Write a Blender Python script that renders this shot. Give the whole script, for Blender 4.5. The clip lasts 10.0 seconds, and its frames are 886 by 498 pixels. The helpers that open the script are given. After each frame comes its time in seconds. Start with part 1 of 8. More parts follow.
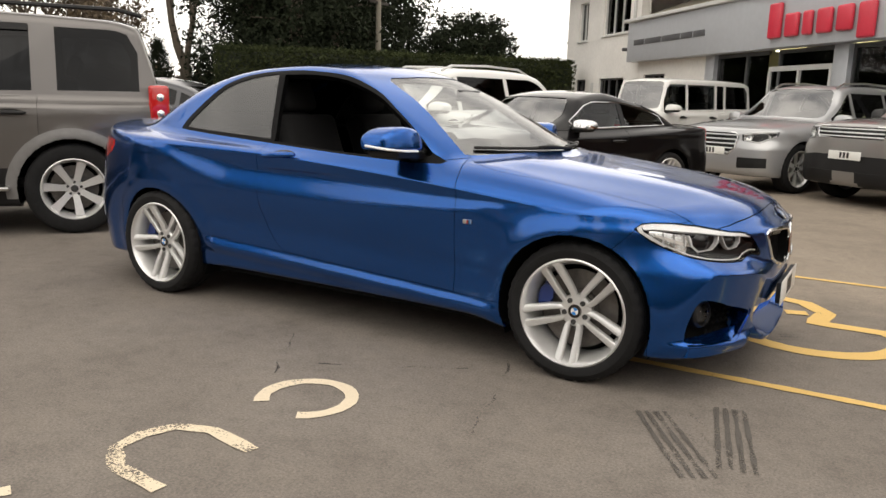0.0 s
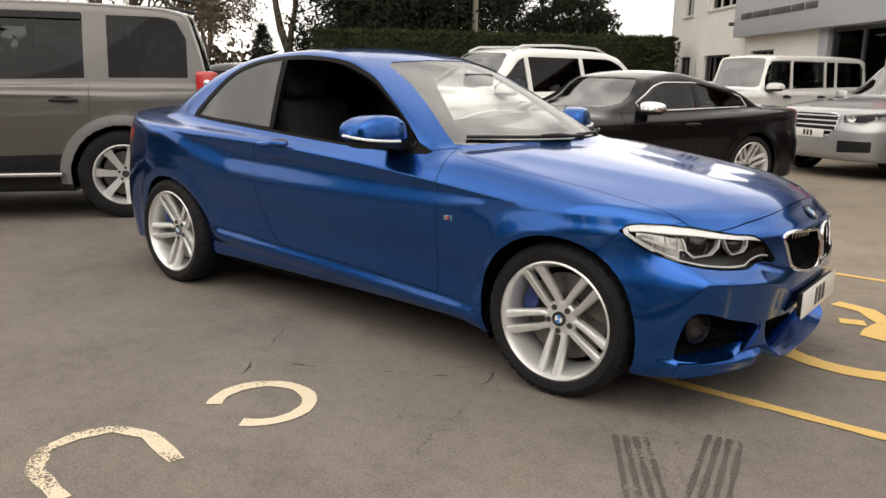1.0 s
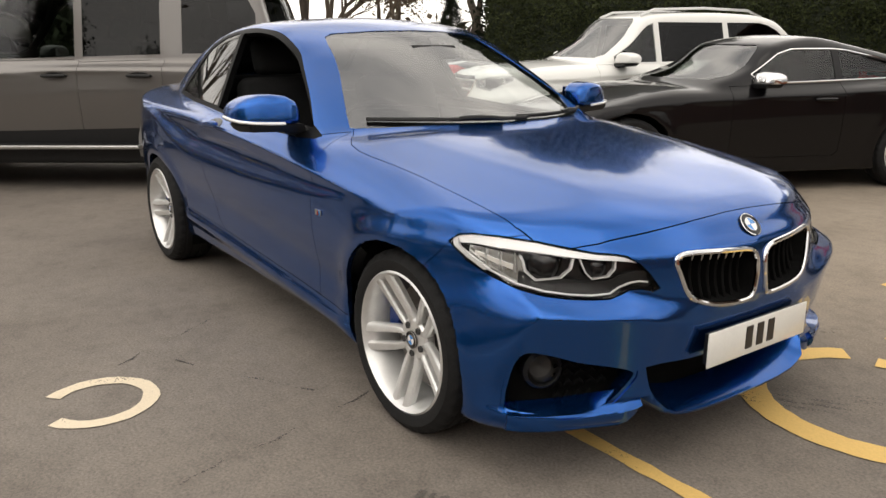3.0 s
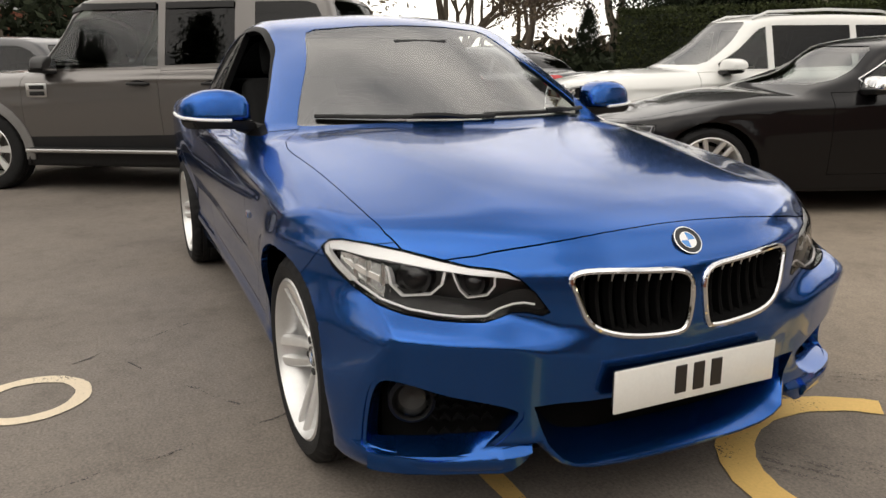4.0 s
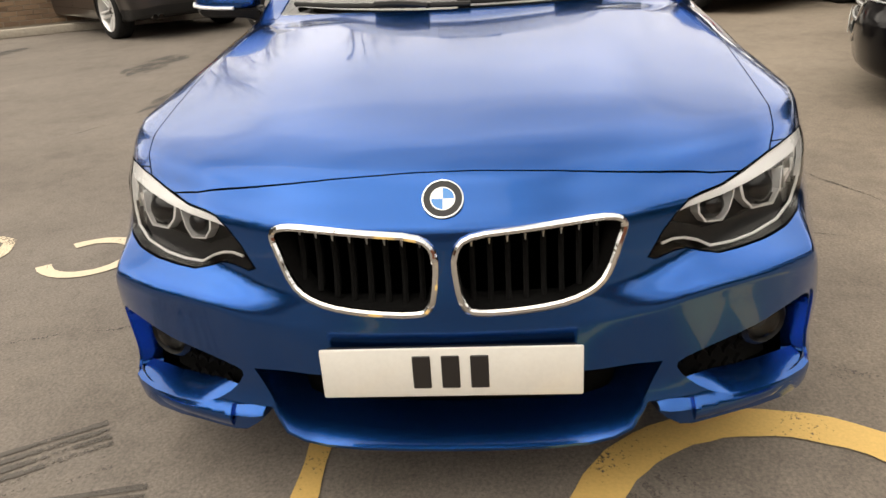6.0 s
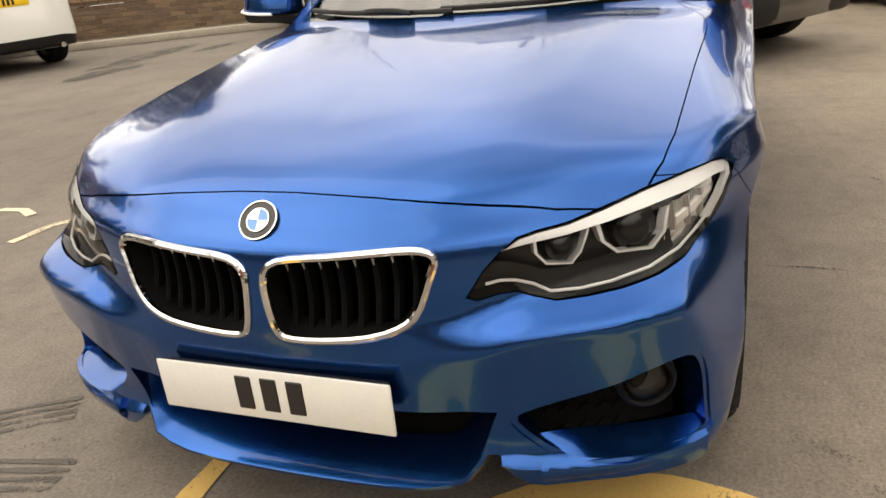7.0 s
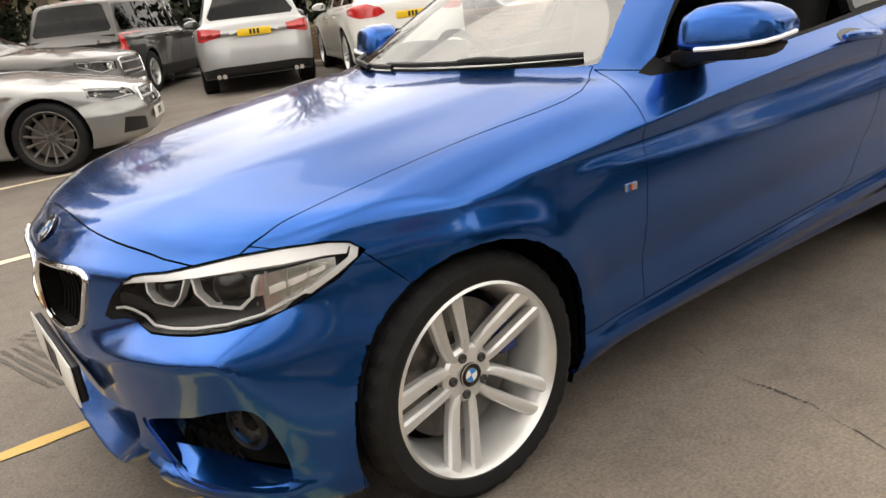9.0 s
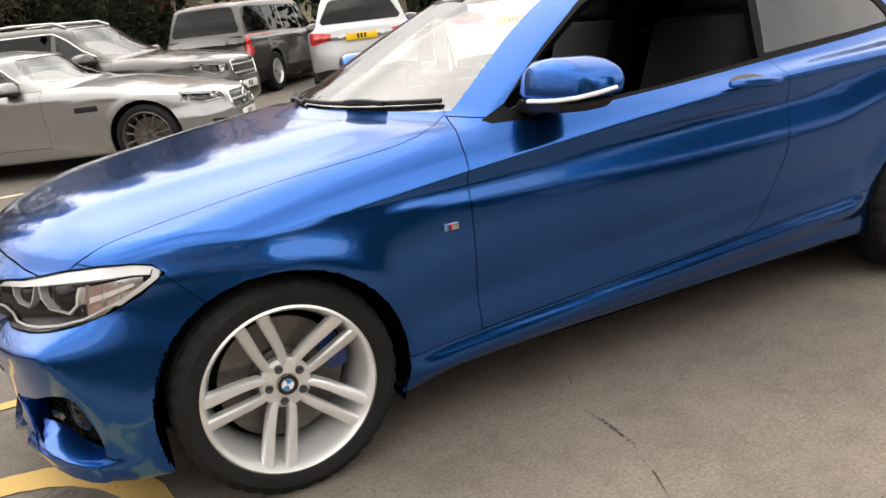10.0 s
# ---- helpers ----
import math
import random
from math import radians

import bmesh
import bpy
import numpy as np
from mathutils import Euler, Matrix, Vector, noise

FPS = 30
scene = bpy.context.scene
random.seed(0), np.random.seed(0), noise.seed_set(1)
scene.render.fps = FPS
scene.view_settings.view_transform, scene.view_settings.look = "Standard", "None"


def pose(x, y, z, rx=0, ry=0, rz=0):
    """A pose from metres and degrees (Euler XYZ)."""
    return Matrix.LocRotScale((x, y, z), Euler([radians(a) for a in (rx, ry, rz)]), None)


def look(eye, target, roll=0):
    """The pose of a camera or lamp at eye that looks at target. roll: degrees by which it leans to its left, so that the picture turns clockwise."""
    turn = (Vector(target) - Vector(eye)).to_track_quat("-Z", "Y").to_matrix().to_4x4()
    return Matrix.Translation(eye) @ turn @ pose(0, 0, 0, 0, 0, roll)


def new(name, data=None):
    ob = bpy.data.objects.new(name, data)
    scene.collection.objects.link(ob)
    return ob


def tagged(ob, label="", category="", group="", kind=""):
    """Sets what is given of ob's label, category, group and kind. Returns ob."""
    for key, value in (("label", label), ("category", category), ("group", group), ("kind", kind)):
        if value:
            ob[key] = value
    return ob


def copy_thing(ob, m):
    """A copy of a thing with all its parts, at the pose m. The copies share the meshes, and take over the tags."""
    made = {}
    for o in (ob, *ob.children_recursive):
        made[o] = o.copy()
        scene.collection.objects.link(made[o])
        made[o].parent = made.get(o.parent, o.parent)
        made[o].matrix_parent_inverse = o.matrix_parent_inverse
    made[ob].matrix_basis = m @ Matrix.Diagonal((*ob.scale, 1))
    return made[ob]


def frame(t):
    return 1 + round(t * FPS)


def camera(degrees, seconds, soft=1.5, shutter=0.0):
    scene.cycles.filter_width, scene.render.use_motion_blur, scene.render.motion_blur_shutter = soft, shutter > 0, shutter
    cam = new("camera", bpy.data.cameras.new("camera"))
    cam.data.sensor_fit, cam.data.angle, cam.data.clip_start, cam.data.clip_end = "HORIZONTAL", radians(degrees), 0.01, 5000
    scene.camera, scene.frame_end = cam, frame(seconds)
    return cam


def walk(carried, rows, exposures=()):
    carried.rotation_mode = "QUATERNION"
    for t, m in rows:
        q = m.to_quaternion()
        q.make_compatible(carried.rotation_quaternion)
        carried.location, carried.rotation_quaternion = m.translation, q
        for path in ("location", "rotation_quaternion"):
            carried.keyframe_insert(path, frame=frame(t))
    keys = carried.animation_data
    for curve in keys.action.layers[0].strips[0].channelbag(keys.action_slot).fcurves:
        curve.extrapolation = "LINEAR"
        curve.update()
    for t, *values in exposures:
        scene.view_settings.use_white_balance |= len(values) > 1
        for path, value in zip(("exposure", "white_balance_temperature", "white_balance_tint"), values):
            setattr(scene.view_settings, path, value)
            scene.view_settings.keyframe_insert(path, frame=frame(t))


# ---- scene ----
cam = camera(60.0, 10.0)
PATH = [
    (0, (2.501, -3.949, 1.221), (1.51, -2.255, 0.839), 1.7),
    (0.5, (2.69, -3.711, 1.259), (1.576, -2.102, 0.849), 1.4),
    (1, (2.82, -3.403, 1.256), (1.603, -1.877, 0.819), 1.0),
    (1.5, (2.987, -3.12, 1.267), (1.671, -1.688, 0.801), 0.7),
    (2, (3.158, -2.798, 1.276), (1.729, -1.485, 0.794), 0.3),
    (2.5, (3.234, -2.441, 1.261), (1.742, -1.207, 0.763), 0.2),
    (3, (3.387, -2.119, 1.277), (1.812, -0.999, 0.763), -0.0),
    (3.2, (3.418, -1.942, 1.254), (1.801, -0.872, 0.744), -0.1),
    (4.3, (3.552, -1.108, 1.175), (1.715, -0.475, 0.685), -1.2),
    (4.5, (3.572, -0.946, 1.194), (1.703, -0.45, 0.683), -1.9),
    (5, (3.547, -0.587, 1.17), (1.637, -0.344, 0.628), -2.7),
    (5.2, (3.514, -0.432, 1.18), (1.614, -0.273, 0.576), -3.1),
    (6.3, (3.371, 0.34, 1.225), (1.589, 0.005, 0.441), -4.4),
    (6.5, (3.327, 0.499, 1.175), (1.544, 0.008, 0.414), -5.5),
    (7, (3.177, 0.817, 1.195), (1.46, 0.123, 0.44), -5.9),
    (7.5, (3.05, 1.168, 1.185), (1.469, 0.166, 0.481), -6.5),
    (8, (2.825, 1.486, 1.161), (1.429, 0.224, 0.486), -6.9),
    (8.5, (2.558, 1.8, 1.16), (1.301, 0.39, 0.503), -7.0),
    (9, (2.317, 2.155, 1.202), (1.24, 0.594, 0.566), -6.8),
    (9.5, (2.004, 2.461, 1.201), (1.103, 0.786, 0.584), -6.6),
    (10, (1.686, 2.761, 1.267), (0.922, 1.014, 0.662), -6.7),
]
walk(cam, [(t, look(eye, target, roll)) for t, eye, target, roll in PATH], [(0.0, 0.1, 6850, 10), (3.0, 0.08, 6850, 10), (4.5, -0.1, 6850, 10), (5.0, 0.0, 6850, 10), (6.5, 0.42, 7450, 10), (8.0, 0.36, 7450, 10), (9.0, 0.46, 7000, 10), (10.0, 0.68, 6700, 10)])

# ---- world, sun and exposure ----
world = bpy.data.worlds.new("world")
scene.world = world
world.use_nodes = True
wn, wl = world.node_tree.nodes, world.node_tree.links
wn.clear()
SUN_EL, SUN_AZ = 55.0, -62.0      # degrees above the horizon; degrees from +x towards +y
w_out, w_bg = wn.new("ShaderNodeOutputWorld"), wn.new("ShaderNodeBackground")
w_sky = wn.new("ShaderNodeTexSky")
w_sky.sky_type, w_sky.sun_disc = "NISHITA", False
w_sky.sun_elevation, w_sky.sun_rotation = radians(SUN_EL), radians(90 - SUN_AZ)
w_co, w_map, w_noise = wn.new("ShaderNodeTexCoord"), wn.new("ShaderNodeMapping"), wn.new("ShaderNodeTexNoise")
w_map.inputs["Scale"].default_value = (1.0, 1.0, 2.6)
w_noise.inputs["Scale"].default_value, w_noise.inputs["Detail"].default_value = 1.7, 5.0
w_ramp, w_mix = wn.new("ShaderNodeValToRGB"), wn.new("ShaderNodeMixRGB")
w_ramp.color_ramp.elements[0].position, w_ramp.color_ramp.elements[0].color = 0.3, (5.4, 5.35, 5.4, 1)
w_ramp.color_ramp.elements[1].position, w_ramp.color_ramp.elements[1].color = 0.7, (15.0, 14.4, 13.6, 1)
w_mix.inputs[0].default_value = 0.9
wl.new(w_co.outputs["Generated"], w_map.inputs["Vector"])
wl.new(w_map.outputs[0], w_noise.inputs["Vector"])
wl.new(w_noise.outputs["Fac"], w_ramp.inputs[0])
wl.new(w_sky.outputs[0], w_mix.inputs[1])
wl.new(w_ramp.outputs[0], w_mix.inputs[2])
wl.new(w_mix.outputs[0], w_bg.inputs["Color"])
w_bg.inputs["Strength"].default_value = 0.15
wl.new(w_bg.outputs[0], w_out.inputs["Surface"])

sun = new("sun", bpy.data.lights.new("sun", "SUN"))
sun.data.energy, sun.data.angle, sun.data.color = 0.8, radians(70), (1.0, 0.95, 0.88)
se, sa = radians(SUN_EL), radians(SUN_AZ)
sun.matrix_world = look((30 * math.cos(se) * math.cos(sa), 30 * math.cos(se) * math.sin(sa), 30 * math.sin(se)), (0, 0, 0))


# ---- materials ----
def material(name, color, rough=0.5, metal=0.0, var=0.0, scale=6.0, bump=0.0, bscale=120.0, coat=0.0, color2=None, spec=0.5, detail=4.0, stretch=None, emit=0.0, rvar=0.0):
    """A surface with colour variation at two scales and fine relief."""
    m = bpy.data.materials.new(name)
    m.use_nodes = True
    n, l = m.node_tree.nodes, m.node_tree.links
    b = n["Principled BSDF"]
    b.inputs["Roughness"].default_value, b.inputs["Metallic"].default_value = rough, metal
    b.inputs["Coat Weight"].default_value, b.inputs["Coat Roughness"].default_value = coat, 0.015
    b.inputs["Specular IOR Level"].default_value = spec
    b.inputs["Base Color"].default_value = (*color, 1)
    if emit:
        b.inputs["Emission Color"].default_value, b.inputs["Emission Strength"].default_value = (*color, 1), emit
    co = n.new("ShaderNodeTexCoord")
    src = co.outputs["Object"]
    if stretch:
        mp = n.new("ShaderNodeMapping")
        mp.inputs["Scale"].default_value = stretch
        l.new(src, mp.inputs["Vector"])
        src = mp.outputs[0]
    if var:
        a, c, mix, ramp = n.new("ShaderNodeTexNoise"), n.new("ShaderNodeTexNoise"), n.new("ShaderNodeMixRGB"), n.new("ShaderNodeMath")
        a.inputs["Scale"].default_value, a.inputs["Detail"].default_value = scale, detail
        c.inputs["Scale"].default_value, c.inputs["Detail"].default_value = scale * 9, detail
        l.new(src, a.inputs["Vector"])
        l.new(src, c.inputs["Vector"])
        ramp.operation = "ADD"
        l.new(a.outputs["Fac"], ramp.inputs[0])
        l.new(c.outputs["Fac"], ramp.inputs[1])
        sub = n.new("ShaderNodeMapRange")
        sub.inputs["From Min"].default_value, sub.inputs["From Max"].default_value = 0.7, 1.3
        l.new(ramp.outputs[0], sub.inputs["Value"])
        l.new(sub.outputs[0], mix.inputs[0])
        c2 = color2 or tuple(v * (1 + var) for v in color)
        mix.inputs[1].default_value = (*[v * (1 - var) for v in color], 1)
        mix.inputs[2].default_value = (*c2, 1)
        l.new(mix.outputs[0], b.inputs["Base Color"])
        if rvar:
            rr = n.new("ShaderNodeMapRange")
            rr.inputs["To Min"].default_value, rr.inputs["To Max"].default_value = rough - rvar, rough + rvar
            l.new(sub.outputs[0], rr.inputs["Value"])
            l.new(rr.outputs[0], b.inputs["Roughness"])
    if bump:
        t, bp = n.new("ShaderNodeTexNoise"), n.new("ShaderNodeBump")
        t.inputs["Scale"].default_value, t.inputs["Detail"].default_value = bscale, 6
        bp.inputs["Strength"].default_value, bp.inputs["Distance"].default_value = bump, 0.01
        l.new(src, t.inputs["Vector"])
        l.new(t.outputs["Fac"], bp.inputs["Height"])
        l.new(bp.outputs[0], b.inputs["Normal"])
    return m


def paint(name, color, metal=0.55, rough=0.32, flake=0.04):
    """Car paint: metallic base with fine flake, under clear lacquer."""
    m = material(name, color, rough, metal, coat=1.0)
    n, l = m.node_tree.nodes, m.node_tree.links
    b = n["Principled BSDF"]
    co, t, bp = n.new("ShaderNodeTexCoord"), n.new("ShaderNodeTexNoise"), n.new("ShaderNodeBump")
    t.inputs["Scale"].default_value, t.inputs["Detail"].default_value = 900, 1
    bp.inputs["Strength"].default_value, bp.inputs["Distance"].default_value = flake, 0.002
    l.new(co.outputs["Object"], t.inputs["Vector"])
    l.new(t.outputs["Fac"], bp.inputs["Height"])
    l.new(bp.outputs[0], b.inputs["Normal"])
    d, rr = n.new("ShaderNodeTexNoise"), n.new("ShaderNodeMapRange")
    d.inputs["Scale"].default_value, d.inputs["Detail"].default_value = 7, 6
    rr.inputs["To Min"].default_value, rr.inputs["To Max"].default_value = 0.0, 0.09
    l.new(co.outputs["Object"], d.inputs["Vector"])
    l.new(d.outputs["Fac"], rr.inputs["Value"])
    l.new(rr.outputs[0], b.inputs["Coat Roughness"])
    return m


def pane(name, tint, gloss=1.5, haze=0.0):
    """A thin sheet of tinted glass: clear through, with a mirror-like face."""
    m = bpy.data.materials.new(name)
    m.use_nodes = True
    n, l = m.node_tree.nodes, m.node_tree.links
    n.clear()
    out, mix, tr, gl, fr = (n.new("ShaderNode" + k) for k in ("OutputMaterial", "MixShader", "BsdfTransparent", "BsdfGlossy", "Fresnel"))
    tr.inputs["Color"].default_value = (*tint, 1)
    gl.inputs["Roughness"].default_value = 0.01 + haze
    fr.inputs["IOR"].default_value = gloss
    l.new(fr.outputs[0], mix.inputs[0])
    l.new(tr.outputs[0], mix.inputs[1])
    l.new(gl.outputs[0], mix.inputs[2])
    l.new(mix.outputs[0], out.inputs["Surface"])
    return m


M_BLUE = paint("blue_paint", (0.008, 0.084, 0.330), 0.94, 0.21)
M_BLUE.node_tree.nodes["Principled BSDF"].inputs["Coat IOR"].default_value = 1.37
M_BLUE.node_tree.nodes["Principled BSDF"].inputs["Specular Tint"].default_value = (0.78, 0.84, 1.0, 1)
M_GREY = paint("grey_paint", (0.125, 0.115, 0.108), 0.5, 0.35)
M_BLACK = paint("black_paint", (0.004, 0.0036, 0.0042), 0.0, 0.3)
M_BLACK.node_tree.nodes["Principled BSDF"].inputs["Specular IOR Level"].default_value = 0.1
M_BLACK.node_tree.nodes["Principled BSDF"].inputs["Coat IOR"].default_value = 1.3
M_DARK = paint("dark_paint", (0.018, 0.018, 0.022), 0.4, 0.3)
M_BROWN = paint("dark_brown_paint", (0.035, 0.03, 0.03), 0.5, 0.3)
M_WHITE = paint("white_paint", (0.73, 0.73, 0.70), 0.0, 0.4, 0.0)
M_SILVER = paint("silver_paint", (0.40, 0.405, 0.41), 0.5, 0.33)
M_PALE = paint("pale_silver_paint", (0.27, 0.27, 0.268), 0.7, 0.33)
M_BRONZE = paint("bronze_paint", (0.27, 0.26, 0.25), 0.55, 0.35)
# grey for the estate and pickup, darkened to hold the trees' shade
M_SHADEDGREY = paint("shaded_grey_paint", (0.062, 0.058, 0.055), 0.5, 0.35)
M_GLASS = pane("side_glass", (0.58, 0.62, 0.60), 1.6)
M_QUARTER = pane("rear_quarter_glass", (0.42, 0.45, 0.44), 1.95)
M_TINT = pane("privacy_glass", (0.06, 0.062, 0.065), 1.40)
M_SCREEN = pane("windscreen_glass", (0.80, 0.85, 0.83), 3.05, 0.012)
M_LENS = pane("lamp_lens", (0.95, 0.955, 0.955), 1.28)
M_CHROME = material("chrome", (0.78, 0.78, 0.78), 0.06, 1.0)
M_SATIN = material("satin_metal", (0.62, 0.62, 0.61), 0.28, 1.0, var=0.05, scale=30)
M_ALLOY = material("alloy_silver", (0.74, 0.74, 0.73), 0.3, 0.55, var=0.05, scale=25, coat=0.4)
M_TYRE = material("tyre_rubber", (0.010, 0.010, 0.0105), 0.8, spec=0.3, var=0.35, scale=14, bump=0.15, bscale=220)
M_PLASTIC = material("black_plastic", (0.009, 0.009, 0.0095), 0.5, spec=0.35, var=0.2, scale=30, bump=0.1, bscale=400)
M_GLOSSBLACK = material("gloss_black", (0.006, 0.006, 0.007), 0.2)
M_WINTRIM = material("black_window_trim", (0.003, 0.003, 0.0033), 0.45, spec=0.08, var=0.2, scale=30)
M_GREYPLASTIC = material("grey_plastic", (0.035, 0.035, 0.035), 0.55, var=0.15, scale=30)
M_LINER = material("arch_liner", (0.005, 0.005, 0.005), 0.95, spec=0.1, var=0.3, scale=12)
M_CLOTH = material("dark_cloth", (0.007, 0.007, 0.0075), 0.9, var=0.3, scale=40, bump=0.2, bscale=500)
M_TRIM = material("dash_plastic", (0.022, 0.021, 0.021), 0.7, var=0.2, scale=40, bump=0.15, bscale=600)
M_RED = material("red_lamp", (0.5, 0.015, 0.015), 0.08, coat=1.0, var=0.25, scale=20)
M_AMBER = material("amber_lamp", (0.8, 0.25, 0.03), 0.1, coat=1.0)
M_PLATE = material("white_plate", (0.82, 0.82, 0.78), 0.3, coat=0.5, var=0.03, scale=12)
M_YPLATE = material("yellow_plate", (0.85, 0.55, 0.02), 0.3, coat=0.5, var=0.05, scale=12)
M_INK = material("black_ink", (0.02, 0.018, 0.018), 0.4)
M_BADGEBLUE = material("badge_blue", (0.02, 0.22, 0.62), 0.15, coat=1.0)
M_BADGEWHITE = material("badge_white", (0.8, 0.8, 0.8), 0.15, coat=1.0)
M_CALIPER = material("blue_caliper", (0.007, 0.03, 0.17), 0.35, coat=0.5)
M_DISC = material("brake_disc", (0.16, 0.15, 0.14), 0.42, 0.8, var=0.2, scale=40)
M_HLBODY = material("lamp_housing", (0.010, 0.010, 0.011), 0.3, 0.0, var=0.15, scale=30)
M_REFLECTOR = material("lamp_reflector", (0.86, 0.86, 0.84), 0.16, 0.85)
M_DRL = material("white_light_bar", (0.90, 0.90, 0.90), 0.25, 0.1, coat=0.6)
M_AMBERCLEAR = material("clear_indicator", (0.80, 0.76, 0.72), 0.2, coat=0.8)


# ---- curves and surfaces ----
def spl(*p, soft=0.0):
    """A smooth curve through (x, y) pairs without overshoot, as a function of arrays; soft: evens out its bends over that length."""
    p = sorted(p)
    x, y = np.array([q[0] for q in p], float), np.array([q[1] for q in p], float)
    h, d = np.diff(x), np.diff(y) / np.diff(x)
    m = np.zeros(len(x))
    m[0], m[-1] = d[0], d[-1]
    for i in range(1, len(x) - 1):
        if d[i - 1] * d[i] > 0:
            a, b = 2 * h[i] + h[i - 1], h[i] + 2 * h[i - 1]
            m[i] = (a + b) / (a / d[i - 1] + b / d[i])
    X = np.linspace(x[0], x[-1], 700)
    k = np.clip(np.searchsorted(x, X) - 1, 0, len(h) - 1)
    t = (X - x[k]) / h[k]
    Y = (2 * t**3 - 3 * t**2 + 1) * y[k] + (t**3 - 2 * t**2 + t) * h[k] * m[k] + (-2 * t**3 + 3 * t**2) * y[k + 1] + (t**3 - t**2) * h[k] * m[k + 1]
    if soft:
        d = X[1] - X[0]
        k = int(3 * soft / d) + 1
        w = np.exp(-0.5 * (np.arange(-k, k + 1) * d / soft) ** 2)
        ends = np.concatenate([Y[0] + (Y[1] - Y[0]) * np.arange(-k, 0), Y, Y[-1] + (Y[-1] - Y[-2]) * np.arange(1, k + 1)])
        Y = np.convolve(ends, w / w.sum(), "valid")
    return lambda v: np.interp(v, X, Y)


def smax(a, b, r):
    h = np.maximum(r - np.abs(a - b), 0) / r
    return np.maximum(a, b) + h * h * r * 0.25


def smin(a, b, r):
    return -smax(-a, -b, r)


def step(a, b, v):
    t = np.clip((v - a) / (b - a), 0, 1)
    return t * t * (3 - 2 * t)


def gradient(f, p, e=0.004):
    g = np.stack([f(*(p + d).T) - f(*(p - d).T) for d in np.eye(3) * e], 1)
    return g / (np.linalg.norm(g, axis=1, keepdims=True) + 1e-12)


def skin(f, lo, hi, h):
    """The surface f = 0 inside a box, as quads of about h, drawn onto the surface."""
    ax = [np.arange(a, b + h, h) for a, b in zip(lo, hi)]
    G = np.meshgrid(*ax, indexing="ij")
    v = f(*[g.ravel() for g in G]).reshape(G[0].shape)
    s = v < 0
    n = [len(a) for a in ax]
    cell = np.zeros([k - 1 for k in n], int)
    for i in (0, 1):
        for j in (0, 1):
            for k in (0, 1):
                cell += s[i:n[0] - 1 + i, j:n[1] - 1 + j, k:n[2] - 1 + k]
    live = (cell > 0) & (cell < 8)
    ids = -np.ones(live.shape, int)
    ids[live] = np.arange(live.sum())
    idx = np.argwhere(live)
    p = np.stack([ax[d][idx[:, d]] + h / 2 for d in range(3)], 1)
    for _ in range(5):
        g = np.stack([(f(*(p + d).T) - f(*(p - d).T)) / 0.004 for d in np.eye(3) * 0.002], 1)
        st = -(f(*p.T) / ((g * g).sum(1) + 1e-9))[:, None] * g
        p = p + np.clip(st, -h * 0.7, h * 0.7)
    quads = []
    for d in range(3):
        a, b = [k for k in range(3) if k != d]
        sl0, sl1 = [slice(None)] * 3, [slice(None)] * 3
        sl0[d], sl1[d] = slice(0, -1), slice(1, None)
        e = np.argwhere(s[tuple(sl0)] != s[tuple(sl1)])
        ok = (e[:, a] > 0) & (e[:, b] > 0) & (e[:, a] < n[a] - 1) & (e[:, b] < n[b] - 1)
        e = e[ok]
        inside = s[tuple(e.T)]
        A, B = np.zeros(3, int), np.zeros(3, int)
        A[a], B[b] = 1, 1
        q = np.stack([ids[tuple((e - A - B).T)], ids[tuple((e - B).T)], ids[tuple(e.T)], ids[tuple((e - A).T)]], 1)
        flip = inside if d != 1 else ~inside
        q[~flip] = q[~flip][:, ::-1]
        quads.append(q)
    return p, np.concatenate(quads)


def inside(poly, u, v):
    r = False
    for (a, b), (c, d) in zip(poly, poly[1:] + poly[:1]):
        if (b > v) != (d > v) and u < (c - a) * (v - b) / (d - b) + a:
            r = not r
    return r


def closed(poly, n=3):
    """A rounded outline through the corners of a polygon (Catmull-Rom, n steps a side)."""
    P, out = [Vector(p) for p in poly], []
    for i in range(len(P)):
        a, b, c, d = P[i - 1], P[i], P[(i + 1) % len(P)], P[(i + 2) % len(P)]
        for k in range(n):
            t = k / n
            q = 0.5 * (2 * b + (c - a) * t + (2 * a - 5 * b + 4 * c - d) * t * t + (3 * b - a - 3 * c + d) * t**3)
            out.append((q.x, q.y))
    return out


def grown(poly, r):
    """The polygon moved outwards by r (inwards if negative)."""
    area = sum(a[0] * b[1] - a[1] * b[0] for a, b in zip(poly, poly[1:] + poly[:1]))
    s, out = (1 if area > 0 else -1), []
    for i, p in enumerate(poly):
        a, b = Vector(poly[i - 1]), Vector(poly[(i + 1) % len(poly)])
        p = Vector(p)
        e0, e1 = (p - a), (b - p)
        e0 = e0.normalized() if e0.length else e1.normalized()
        e1 = e1.normalized() if e1.length else e0
        n0, n1 = Vector((e0.y, -e0.x)) * s, Vector((e1.y, -e1.x)) * s
        m = n0 + n1
        m = m / max(m.length_squared / 2, 0.6) if m.length else n0
        out.append(tuple(p + m * r))
    return out


SIDE = ((1, 0, 0), (0, 0, 1))
FRONT = ((0, 1, 0), (0, 0, 1))
TOP = ((1, 0, 0), (0, 1, 0))
Q = 0.70710678
CORNER = ((-Q, Q, 0), (0, 0, 1))      # seen from ahead of the left corner
RCORNER = ((Q, Q, 0), (0, 0, 1))      # seen from behind the left corner


